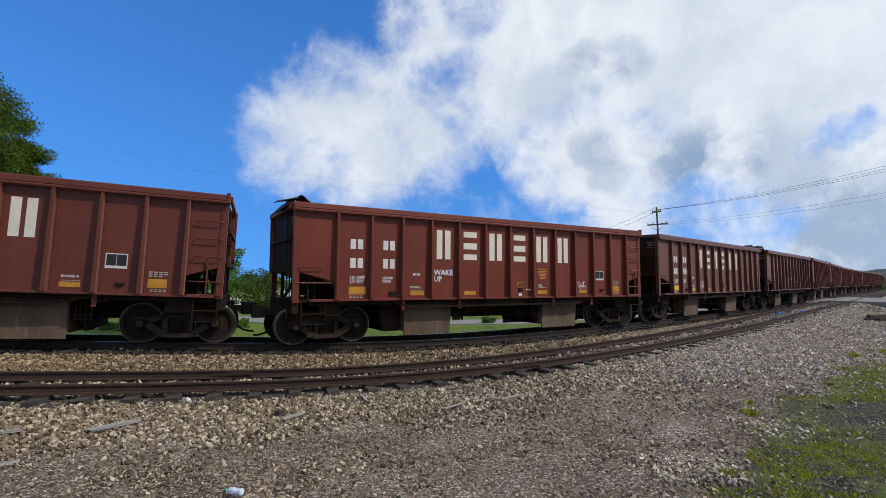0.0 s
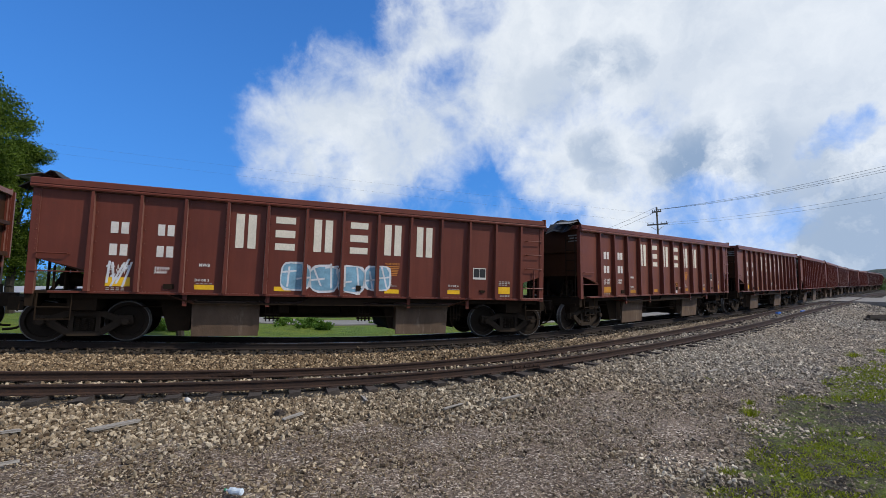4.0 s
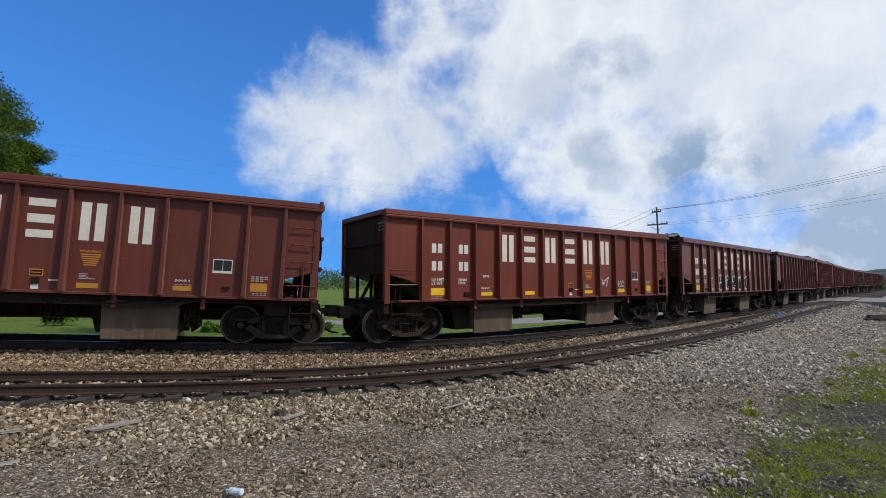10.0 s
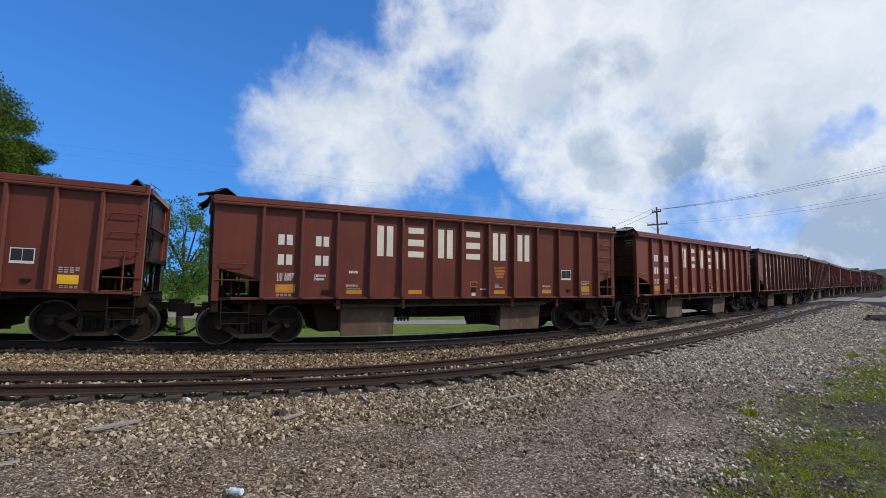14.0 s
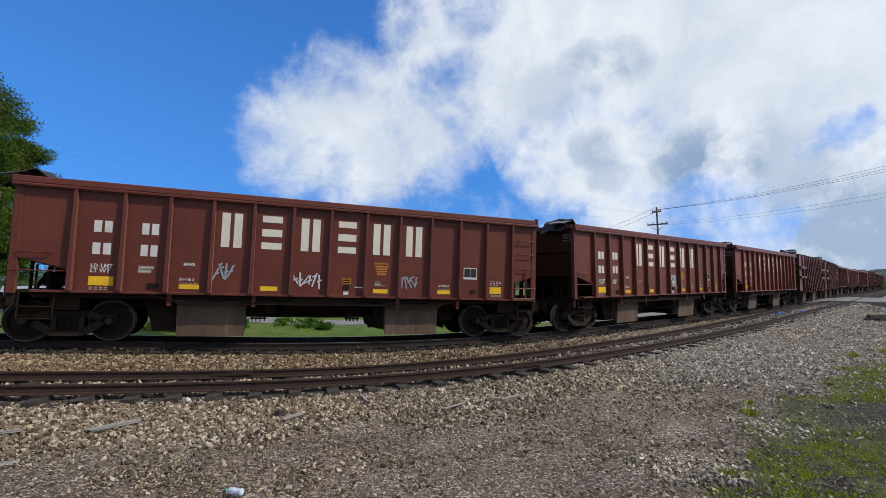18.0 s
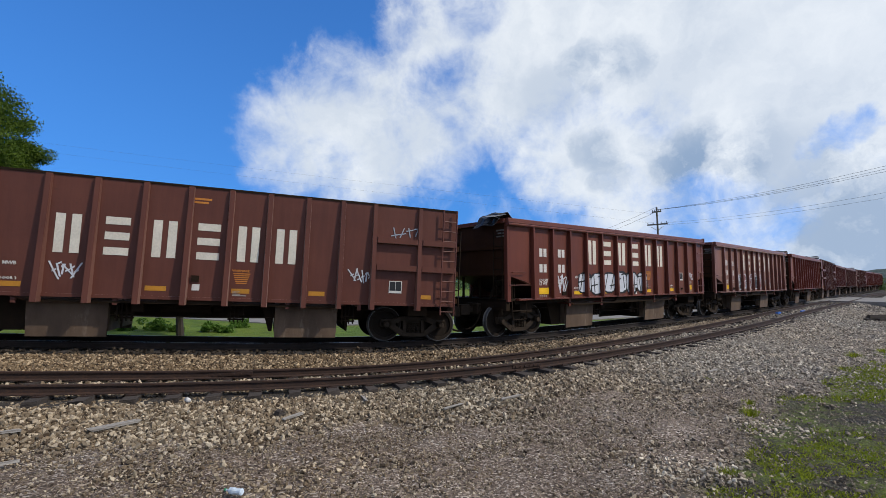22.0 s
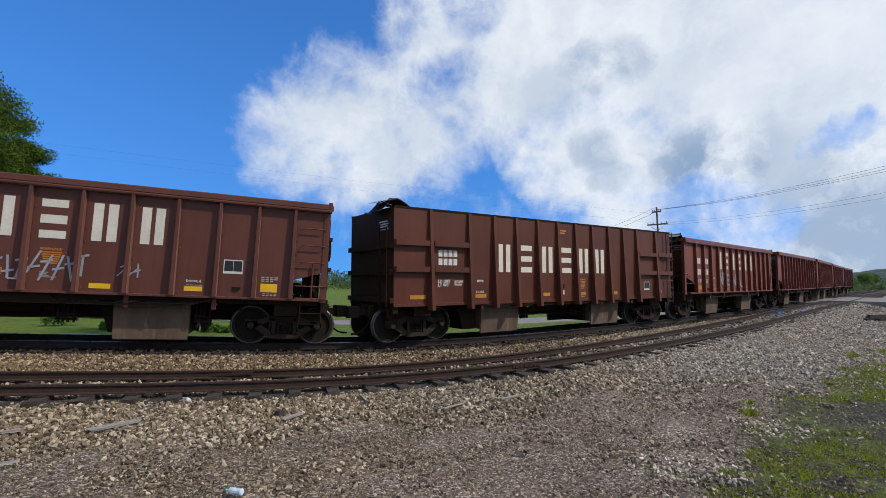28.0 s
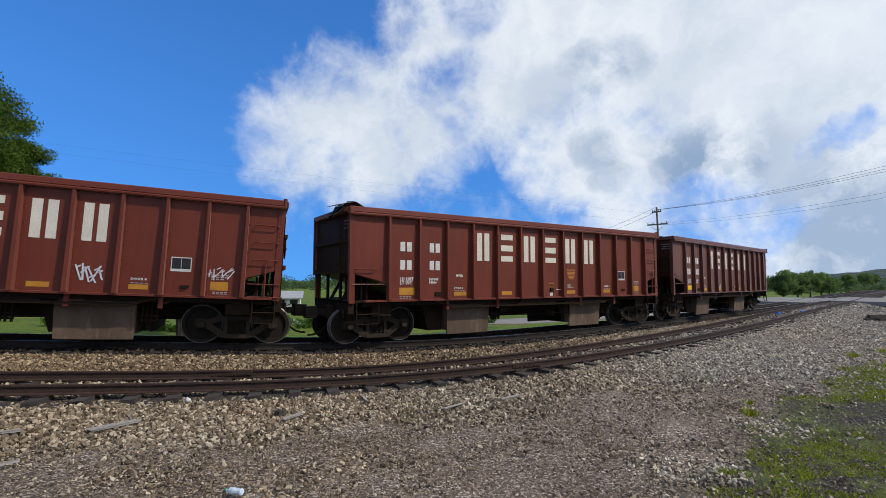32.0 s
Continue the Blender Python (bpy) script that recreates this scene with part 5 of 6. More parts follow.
W, G, B, K = SPRAY_WHITE, SPRAY_GREY, SPRAY_BLUE, SPRAY_BLACK
lettered(0, "WAKE\nUP", 3.80, 1.98)
lettered(25, "FUNKY\nTOWN", 2.92, 1.98)
lettered(14, "I'VE ONLY\nWROTE ONE\nLETTER", 5.66, 1.92)
lettered(14, "I WROTE\nTO YOU.", 9.40, 1.86)
for letter, u, z, lean in (("A", 3.82, 1.68, 0.0), ("R", 4.32, 1.66, 0.1), ("E", 4.92, 1.58, 0.15), ("N", 5.72, 1.58, 0.1), ("A", 6.55, 1.52, 0.1)):
    part("sprayed_letter", TXT[letter], SPRAY_GREY, CARS[31], at=Matrix.Translation((U(u), FACE - 0.012, z)) @ Matrix.Diagonal((0.95, 1, 0.92, 1)))


def tag(n, u0, u1, z0, z1, bars, colours, fill=None):
    """A sprayed tag on car n between two places along it and two heights."""
    spray(CARS[n], u0, u1, z0, z1, n * 31 + int(u0 * 10), colours, fill, bars)


tag(-1, 3.0, 3.4, 1.6, 1.9, 3, (W,))
tag(0, 9.35, 9.8, 1.5, 1.85, 4, (W,))
tag(1, 3.85, 4.45, 1.45, 1.85, 6, (W,))
tag(2, 4.1, 8.1, 1.35, 2.15, 12, (W,), K)
tag(2, 9.4, 9.9, 1.5, 1.9, 5, (W,))
tag(2, 11.2, 11.6, 1.6, 1.9, 4, (W,))
tag(3, 3.75, 4.6, 1.4, 1.8, 6, (W,))
tag(3, 5.0, 5.4, 1.6, 2.15, 4, (W,))
tag(4, 5.0, 7.8, 1.35, 2.2, 8, (W,), B)
tag(4, 1.25, 1.7, 1.4, 2.1, 5, (W,))
tag(6, 5.55, 6.4, 1.45, 1.8, 6, (W,))
tag(6, 3.75, 4.1, 1.45, 1.8, 4, (G,))
tag(6, 11.2, 11.5, 2.9, 3.2, 4, (G,))
tag(9, 8.3, 9.2, 1.5, 1.9, 5, (W,))
tag(9, 5.6, 6.2, 1.4, 1.7, 4, (W,))
tag(9, 6.7, 8.1, 1.55, 2.0, 5, (B, W))
tag(10, 4.1, 4.6, 1.45, 1.85, 5, (W,))
tag(10, 5.8, 6.2, 1.55, 1.85, 3, (W,))
tag(11, 9.3, 9.9, 1.65, 1.9, 6, (W,))
tag(11, 8.55, 8.95, 1.6, 2.0, 3, (W,))
tag(12, 4.1, 8.8, 1.3, 2.2, 11, (W,), K)
tag(12, 0.95, 1.1, 1.6, 2.0, 2, (W,))
tag(13, 4.0, 4.6, 1.35, 1.8, 6, (G,))
tag(13, 5.9, 6.4, 1.8, 2.1, 5, (W,), B)
tag(14, 3.85, 4.85, 1.35, 2.05, 5, (B, W), B)
tag(14, 4.75, 5.45, 1.85, 2.2, 7, (W,))
tag(14, 7.2, 9.3, 1.32, 2.25, 7, (W,), SPRAY_GREEN)
tag(17, 6.0, 8.0, 1.4, 2.0, 7, (FADED,))
tag(17, 9.4, 10.0, 1.7, 2.0, 5, (G,))
tag(18, 3.75, 4.4, 1.5, 1.8, 5, (W,))
tag(18, 5.0, 5.55, 1.5, 1.8, 5, (W,))
tag(18, 5.8, 6.5, 1.5, 1.85, 5, (W,))
tag(18, 7.9, 8.4, 1.5, 1.85, 5, (W,))
tag(18, 8.7, 9.2, 1.5, 1.85, 5, (W,))
tag(18, 9.6, 10.1, 1.5, 1.85, 5, (W,))
tag(19, 3.8, 4.2, 1.6, 2.15, 4, (G,))
tag(19, 5.6, 6.3, 1.45, 1.9, 6, (W,))
tag(19, 8.4, 8.9, 1.5, 1.95, 5, (G,))
tag(20, 6.5, 7.2, 1.55, 2.1, 7, (W,), K)
tag(20, 3.8, 4.3, 1.75, 1.95, 4, (G,))
tag(20, 8.4, 8.9, 1.35, 1.8, 5, (G,))
tag(23, 3.5, 4.0, 1.5, 1.95, 6, (W,))
tag(23, 9.9, 10.5, 1.7, 2.1, 6, (W,))
tag(23, 11.0, 11.9, 3.05, 3.4, 4, (G,))
tag(22, 9.8, 10.2, 1.7, 2.0, 4, (G,))
tag(24, 3.3, 7.75, 1.30, 2.25, 12, (K,), SPRAY_PALE)
tag(24, 2.2, 2.7, 1.4, 2.1, 5, (W,))
tag(24, 11.2, 11.8, 1.85, 2.25, 7, (W,))
tag(25, 3.2, 7.25, 1.30, 2.32, 12, (W,), (K, SPRAY_RED))
tag(25, 7.4, 8.2, 1.5, 1.95, 6, (G,))
tag(25, 8.4, 9.2, 1.35, 1.8, 6, (W,))
tag(25, 9.3, 10.0, 1.6, 2.0, 6, (G,))
tag(29, 1.2, 2.0, 1.4, 1.8, 6, (G,))
tag(29, 4.8, 5.4, 1.5, 1.9, 5, (G,))
tag(29, 5.9, 7.6, 1.5, 2.2, 8, (G,))
tag(29, 8.2, 8.6, 1.6, 2.0, 4, (G,))
tag(30, 9.8, 10.3, 1.8, 2.1, 5, (SPRAY_RED,))
tag(32, 8.4, 8.9, 1.45, 1.95, 6, (G,))
tag(33, 8.5, 9.0, 1.5, 1.95, 6, (W,))
tag(33, 11.2, 11.8, 1.7, 2.0, 6, (W,))
tag(33, 6.6, 7.0, 2.6, 3.2, 1, (K,))
tag(28, 3.2, 4.6, 1.4, 2.0, 6, (W,))
tag(35, 4.8, 5.3, 1.4, 1.7, 4, (W,))


def motions():
    """The cars roll along the main line; their wheels turn while they pass the yard."""
    step = 1 / FPS
    for n, ob in CARS.items():
        walk(ob, [(t, car_pose(n, t)) for t in np.arange(0, 32.01, 0.5)])
        sets = [o for o in ob.children_recursive if o.name.startswith("wheelset")]
        near = [t for t in np.arange(0, 32.001, step) if -19 < leading(n, t) + GAP + HALF < 28]
        if not near:
            continue
        times = ([0.0] if near[0] > 0.01 else []) + near + ([32.0] if near[-1] < 31.99 else [])
        for w in sets:
            x, y, z = w.location
            rows = []
            for t in times:
                roll = (leading(n, min(max(t, near[0]), near[-1])) - leading(n, near[0])) / R_WHEEL
                rows.append((t, Matrix.Translation((x, y, z)) @ Matrix.Rotation(roll, 4, "Y")))
            walk(w, rows)


# ---- beyond the line: roads, trees, hills, poles ----
def ground_at(x, y):
    s, o = where(x, y)
    return float(ground_height(s, o)[0])


def ribbon(name, label, points, width, lift, material):
    """A road along points in plan, draped on the ground."""
    pts = [Vector(p) for p in points]
    fine = [a.lerp(b, k / 10) for a, b in zip(pts, pts[1:]) for k in range(10)] + [pts[-1]]
    rows = []
    for i, p in enumerate(fine):
        d = (fine[min(i + 1, len(fine) - 1)] - fine[max(i - 1, 0)]).normalized()
        n = Vector((-d.y, d.x))
        z = max(ground_at(*(p + n * w)) for w in (-width / 2, 0, width / 2))
        rows += [(*(p + n * w), z + lift + e) for w, e in ((-width / 2 - 0.05, -0.25), (-width / 2, 0.0), (width / 2, 0.0), (width / 2 + 0.05, -0.25))]
    b = Build()
    b.add(rows, [(4 * i + j, 4 * i + j + 1, 4 * i + j + 5, 4 * i + j + 4) for i in range(len(fine) - 1) for j in range(3)])
    return tagged(new(name, b.mesh(name, material)), label, "road", kind="structure")


ribbon("road", "pale worn asphalt road along the far side of the line", ((-150, 80), (-60, 46), (-32, 36.2), (-11, 32.4), (4.5, 33.0), (14, 39.0), (30, 53), (40, 61.5)), 3.4, 0.06, PALE_ROAD)

# level crossing: asphalt brought up to the rail heads
xs, xo = np.meshgrid(np.concatenate([[41.94], np.linspace(42, 59, 11)]), np.concatenate([np.linspace(-16, 7, 47), np.linspace(8, 46, 20)]))
dz = np.interp(xs, ST, SZ)
so = np.interp(xs, ST, SO)
lie = np.where(xo < -3, -1.0 + 0.96 * smooth(-14, -3, xo), np.where(xo < 1.2, -0.03, np.where(xo < so + 1.2, -0.03 + (dz - 0.01) * smooth(1.2, so - 1.0, xo), (dz - 0.04) * (1 - smooth(so + 8, so + 30, xo)) + (-0.60 + (dz + 0.25) * 0.75) * smooth(so + 8, so + 30, xo))))
lie = lie - 0.35 * (xs < 41.97)                             # the broken near edge
crossing = on_track(xs.ravel(), xo.ravel(), lie.ravel())
ci, cj = np.meshgrid(np.arange(xs.shape[0] - 1), np.arange(11), indexing="ij")
cq = np.stack([ci * 12 + cj, ci * 12 + cj + 1, (ci + 1) * 12 + cj + 1, (ci + 1) * 12 + cj], -1).reshape(-1, 4)
tagged(new("level_crossing", big_mesh("level_crossing", crossing, cq, PALE_ROAD)), "worn grey asphalt level crossing flush with the rails", "road", kind="structure")

# the road that leaves the crossing beside the line
xs, xo = np.meshgrid(np.linspace(58.5, 150, 40), np.linspace(5.6, 15, 8))
lane = on_track(xs.ravel(), xo.ravel(), (np.interp(xs, ST, SZ) * np.interp(xs, (58, 75), (0.9, 0.3)) - 0.08).ravel())
ci, cj = np.meshgrid(np.arange(7), np.arange(39), indexing="ij")
tagged(new("road", big_mesh("road", lane, np.stack([ci * 40 + cj, ci * 40 + cj + 1, (ci + 1) * 40 + cj + 1, (ci + 1) * 40 + cj], -1).reshape(-1, 4), PALE_ROAD)), "pale dusty road leaving the level crossing", "road", kind="structure")


def leaves(rng, centres, spread, count, size, flat=0.7):
    """Quads for leaves or twigs of leaves, scattered round the centres of clumps."""
    n = len(centres) * count
    c = np.repeat(centres, count, 0) + np.clip(rng.normal(0, 1, (n, 3)), -1.35, 1.35) * np.repeat(spread, count, 0)[:, None] * np.array([1, 1, flat])
    a = rng.normal(0, 1, (n, 3))
    a /= np.linalg.norm(a, axis=1, keepdims=True)
    b = np.cross(a, rng.normal(0, 1, (n, 3)))
    b /= np.linalg.norm(b, axis=1, keepdims=True)
    s = size * rng.uniform(0.6, 1.4, (n, 1))
    v = np.stack([c - a * s, c - b * s * 0.45, c + a * s, c + b * s * 0.45], 1).reshape(-1, 3)
    return v, np.arange(4 * n).reshape(-1, 4)


def tree(x, y, height, radius, seed, label, material, clumps=70, per=45, size=0.16, bare=0.25, squash=1.0, loose=0.135):
    """A tapered trunk with limbs and a crown of many leaf clumps."""
    rng = np.random.default_rng(seed)
    z = ground_at(x, y) - 0.1
    top = tagged(new("tree"), label, "tree")
    top.location = (x, y, z)
    b = Build()
    r = height * 0.022 + 0.04
    pts = [Vector((0, 0, 0))]
    for i in range(1, 6):
        pts.append(Vector((rng.normal(0, 0.03) * height * 0.3, rng.normal(0, 0.03) * height * 0.3, height * 0.8 * i / 5)))
    for i in range(5):
        b.rod(pts[i], pts[i + 1], r * (1 - i * 0.17), 8, r * (1 - (i + 1) * 0.17))
    crown_mid, crown_h = height * (1 + bare) / 2, height * (1 - bare) / 2
    centres = []
    while len(centres) < clumps:
        d = rng.normal(0, 1, 3)
        d /= np.linalg.norm(d)
        k = rng.uniform(0.35, 1.0) ** 0.6
        lump = 1 + 0.22 * math.sin(3 * math.atan2(d[1], d[0]) + seed) + 0.15 * math.sin(5 * d[2] + seed * 2)
        centres.append((d[0] * radius * k * lump, d[1] * radius * k * lump, crown_mid + d[2] * crown_h * k * squash))
    centres = np.array(centres)
    for c in centres[::max(1, clumps // 16)]:
        start = pts[2] if c[2] < crown_mid else pts[3]
        b.rod(start, start.lerp(Vector(c), 0.9), r * 0.32, 5, r * 0.08)
    part("trunk", b, BARK, top)
    v, f = leaves(rng, centres, np.full(clumps, radius * loose), per, size)
    part("crown", big_mesh("crown", v, f, material), material, top, "leafy green crown")
    return top


tree(-29.8, 28.6, 16.4, 4.0, 3, "tall leafy oak tree behind the line", LEAF_DARK, 400, 230, 0.082, 0.2, 1.0, 0.105)
tree(-29.6, 33.0, 12.2, 2.7, 13, "leafy tree beside a taller oak", LEAF_DARK, 260, 230, 0.080, 0.15, 1.0, 0.115)
tree(-12.0, 22.2, 6.4, 1.9, 5, "slender young tree with light airy foliage", LEAF_LIGHT, 150, 90, 0.055, 0.2, 1.0, 0.10)
tree(-19.5, 41.0, 6.5, 2.4, 6, "small leafy tree in the grass", LEAF_LIGHT, 60, 50, 0.13, 0.15)
tree(-15.7, 41.0, 3.9, 1.8, 15, "bushy thicket of small trees in the grass", LEAF_DARK, 90, 70, 0.09, 0.02, 1.0, 0.14)
tree(-31.0, 45.0, 6.0, 2.6, 7, "leafy tree in the grass", LEAF_DARK, 60, 50, 0.16, 0.15)
for i, (x, y, h, r) in enumerate(((50.9, 72.0, 5.0, 2.1), (54.5, 74.0, 4.6, 1.9), (64.8, 85.0, 5.4, 2.1), (69.0, 88.0, 5.0, 2.0), (89.7, 112.0, 4.6, 2.3), (99.0, 122.0, 4.4, 2.2), (113.7, 135.0, 5.6, 2.5), (140.0, 160.0, 6.4, 2.8), (165.0, 185.0, 6.0, 2.8), (44.0, 75.0, 4.8, 2.2), (34.0, 80.0, 5.0, 2.3))):
    tree(x, y, h * 0.9, r * 0.82, 20 + i, "round-crowned tree in the grass beyond the crossing", LEAF_MID, 130, 90, 0.12, 0.2, 1.0, 0.14)

# far woods: clumps of foliage along the horizon
rng = np.random.default_rng(8)
cl, sp = [], []
for a in np.arange(-75, 72, 0.35):
    for row in range(3):
        d = rng.uniform(150, 190) + row * 35
        h = (2.6 + 1.6 * math.sin(a * 0.45) + 1.2 * math.sin(a * 1.3 + 1) + rng.uniform(0, 2.0)) * d / 170 * (0.55 if a > 28 else 1.0)
        x, y = d * math.sin(math.radians(a)), d * math.cos(math.radians(a))
        for lev in range(3):
            cl.append((x + rng.normal(0, 1), y + rng.normal(0, 1), -1.2 + max(h, 1.2) * (lev + 0.4) / 2.6))
            sp.append(0.75 + 0.12 * h)
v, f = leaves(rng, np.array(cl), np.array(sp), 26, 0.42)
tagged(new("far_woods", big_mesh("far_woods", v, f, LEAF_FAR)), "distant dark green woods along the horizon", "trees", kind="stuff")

# wooded hills past the woods, higher towards the right-hand bearing
az = np.radians(np.arange(30, 118, 1.0))
dist = np.linspace(620, 1250, 22)
AZ, DI = np.meshgrid(az, dist)
prof = np.interp(np.degrees(AZ), (30, 31, 33, 35, 38, 41, 43, 52, 70, 95, 117), (4, 7, 9, 11, 14, 19, 22, 30, 26, 30, 0))
bulge = np.sin(np.clip((DI - 620) / 630, 0, 1) * math.pi) ** 0.8
hx, hy = DI * np.sin(AZ), DI * np.cos(AZ)
hz = prof * bulge * (1 + 0.10 * wobble(hx, hy, 45)) + 3.2 * wobble(hx, hy, 13, 4) * (bulge > 0.05) - 3
q = np.arange(hx.size).reshape(hx.shape)
hq = np.stack([q[:-1, :-1], q[:-1, 1:], q[1:, 1:], q[1:, :-1]], -1).reshape(-1, 4)
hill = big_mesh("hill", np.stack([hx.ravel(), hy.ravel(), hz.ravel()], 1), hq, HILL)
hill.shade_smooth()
tagged(new("hill", hill), "distant wooded hill with bluish haze in its green", "hill", kind="structure")


def shrub(x, y, r, seed):
    rng = np.random.default_rng(seed)
    c = rng.normal(0, 1, (14, 3)) * np.array([r * 0.5, r * 0.5, r * 0.25]) + np.array([0, 0, r * 0.45])
    v, f = leaves(rng, c, np.full(14, r * 0.22), 40, 0.09)
    ob = tagged(new("shrub", big_mesh("shrub", v, f, LEAF_LIGHT)), "low green shrub in the grass", "shrub", "shrubs in the grass")
    ob.location = (x, y, ground_at(x, y))


for i, (x, y, r) in enumerate(((-14.2, 24.2, 0.62), (-15.4, 23.4, 0.36), (-16.4, 23.6, 0.38), (-13.1, 23.9, 0.3), (-11.7, 24.4, 0.45), (-10.9, 24.6, 0.35), (-11.6, 27.6, 0.5), (-8.0, 29.0, 0.55), (-7.0, 28.0, 0.5), (-19.5, 24.5, 0.6), (-9.8, 30.0, 0.6), (-8.2, 30.4, 0.5), (-21.0, 30.0, 0.6), (-4.0, 31.6, 0.5), (3.0, 32.0, 0.45))):
    shrub(x, y, r, 40 + i)


def house(x, y, turn, wide, deep, wall, ridge, label):
    """A gabled house or shed: walls, roof, door and windows."""
    z = ground_at(x, y) - 0.1
    top = tagged(new("house"), label, "building")
    top.matrix_basis = pose(x, y, z, 0, 0, turn)
    b = Build().box(-wide / 2, wide / 2, -deep / 2, deep / 2, 0, wall)
    b.prism([(-wide / 2, -deep / 2, wall), (-wide / 2, deep / 2, wall), (-wide / 2, 0, ridge - 0.1)], (wide, 0, 0))
    part("wall", b, WALLPAINT, top)
    for s in (-1, 1):
        part("roof", Build().prism([(-wide / 2 - 0.3, s * (deep / 2 + 0.35), wall - 0.15), (-wide / 2 - 0.3, 0, ridge), (-wide / 2 - 0.3, 0, ridge + 0.1), (-wide / 2 - 0.3, s * (deep / 2 + 0.35), wall - 0.05)], (wide + 0.6, 0, 0)), ROOF, top, "grey metal roof")
    for i in range(max(2, int(wide / 3))):
        u = -wide / 2 + (i + 0.5) * wide / max(2, int(wide / 3))
        w = part("window", Build().box(u - 0.45, u + 0.45, -deep / 2 - 0.04, -deep / 2 + 0.02, wall * 0.4, wall * 0.82), WALLPAINT, top)
        part("pane", Build().box(u - 0.38, u + 0.38, -deep / 2 - 0.05, -deep / 2 - 0.042, wall * 0.43, wall * 0.79), BLACK, w)


house(-16.6, 51.8, 14, 2.6, 2.2, 1.2, 1.75, "small white shed in the grass")
house(-53.6, 65.0, 34, 8.0, 3.4, 1.2, 1.8, "low white shed with a grey metal roof")
fence = tagged(new("picket_fence"), "low fence of pale weathered boards", "fence")
fence.matrix_basis = pose(-22.2, 50.4, ground_at(-22.2, 50.4), 0, 0, 14)
for i in range(9):
    part("board", Build().box(i * 0.25 - 1.11, i * 0.25 - 0.91, -0.02, 0.02, 0.08, 0.86), WALLPAINT, fence)
for z in (0.25, 0.62):
    part("fence_rail", Build().box(-1.15, 1.15, 0.02, 0.06, z, z + 0.08), OLDWOOD, fence)
for x in (-1.05, 1.05):
    part("post", Build().box(x - 0.05, x + 0.05, 0.06, 0.15, -0.1, 0.9), OLDWOOD, fence)


# utility pole with two crossarms, and its wires
def utility_pole(x, y, height, label):
    top = tagged(new("utility_pole"), label, "utility pole")
    z = ground_at(x, y) - 0.2
    top.matrix_basis = pose(x, y, z, 0, -1.5, -35)
    part("pole", Build().rod((0, 0, 0), (0, 0, height), 0.16, 10, 0.10), POLEWOOD, top)
    for zz, half in ((height - 0.6, 0.55), (height - 2.2, 1.2)):
        arm = part("crossarm", Build().box(-half, half, -0.22, -0.08, zz - 0.08, zz + 0.08), POLEWOOD, top)
        for u in (-half + 0.1, -half * 0.4, half * 0.4, half - 0.1):
            part("insulator", Build().rod((u, -0.15, zz + 0.08), (u, -0.15, zz + 0.30), 0.05, 6), HOOD, arm)
    part("arm_brace", Build().rod((-0.7, -0.12, height - 2.5), (0, -0.12, height - 3.0), 0.03, 5).rod((0.7, -0.12, height - 2.5), (0, -0.12, height - 3.0), 0.03, 5), HOOD, top)
    part("transformer", Build().rod((0.32, 0.05, height - 4.6), (0.32, 0.05, height - 3.7), 0.22, 10), HOOD, top)
    return top


PX, PY = 27.3, 60.2
pole = utility_pole(PX, PY, 12.4, "dark wooden utility pole with two crossarms")


def wire(a, b, sag, label="thin black overhead wire", thick=0.018, material=WIRE):
    pts = [Vector(a).lerp(Vector(b), k / 14) - Vector((0, 0, 4 * sag * (k / 14) * (1 - k / 14))) for k in range(15)]
    tagged(new("overhead_wire", Build().path(pts, thick, 4).mesh("overhead_wire", material)), label, "wire", "overhead wires")


def aim(az_, el_, d):
    p = Vector(bearing(az_, el_)) * d
    return (p.x, p.y, p.z + EYE.z)


for u, e2 in ((-0.45, 10.3), (0.22, 10.0), (0.45, 9.75)):                                  # from the upper insulators
    wire(pole.matrix_basis @ Vector((u, -0.15, 12.4 - 0.34)), aim(47, e2 + 0.5, 58), 0.5, thick=0.014)
for e1, e2 in ((6.35, 7.9), (6.15, 7.4)):
    wire(aim(24.8, e1, 66), aim(47, e2 + 0.5, 58), 0.5, "thin grey overhead wire", 0.011, WIRE_PALE)
for e1, e2 in ((8.1, 4.6), (7.6, 4.2)):
    wire(aim(24.1, e1, 66), aim(14, e2, 105), 0.6)
for a1, e1, e2 in ((24.06, 7.33, 12.06), (23.86, 6.36, 11.42)):
    wire(aim(a1, e1, 66.1), aim(-49.72, e2, 95), 0.3, "faint far overhead wire", 0.006, WIRE_PALE)


# ---- things lying about ----
def lay(ob, s, o, up, turn, tilt=0.0, lean=0.0):
    p = on_track(np.array(float(s)), float(o), 0.0)
    z = float(ground_height(np.array([float(s)]), np.array([float(o)]))[0])
    ob.matrix_basis = pose(p[0], p[1], z + up, tilt, lean, turn)
    return ob


def plank(s, o, length, wide, turn, tilt, seed):
    rnd = random.Random(seed)
    b = Build().box(-length / 2, length / 2, -wide / 2, wide / 2, 0, 0.03)
    b.v = [(x + rnd.uniform(-0.05, 0.05), y + rnd.uniform(-0.012, 0.012), z) for x, y, z in b.v]
    lay(tagged(new("wood_scrap", b.mesh("wood_scrap", OLDWOOD)), "weathered grey splinter of wood on the ballast", "wood scrap", "wood scraps on the ballast"), s, o, 0.06, turn, tilt)


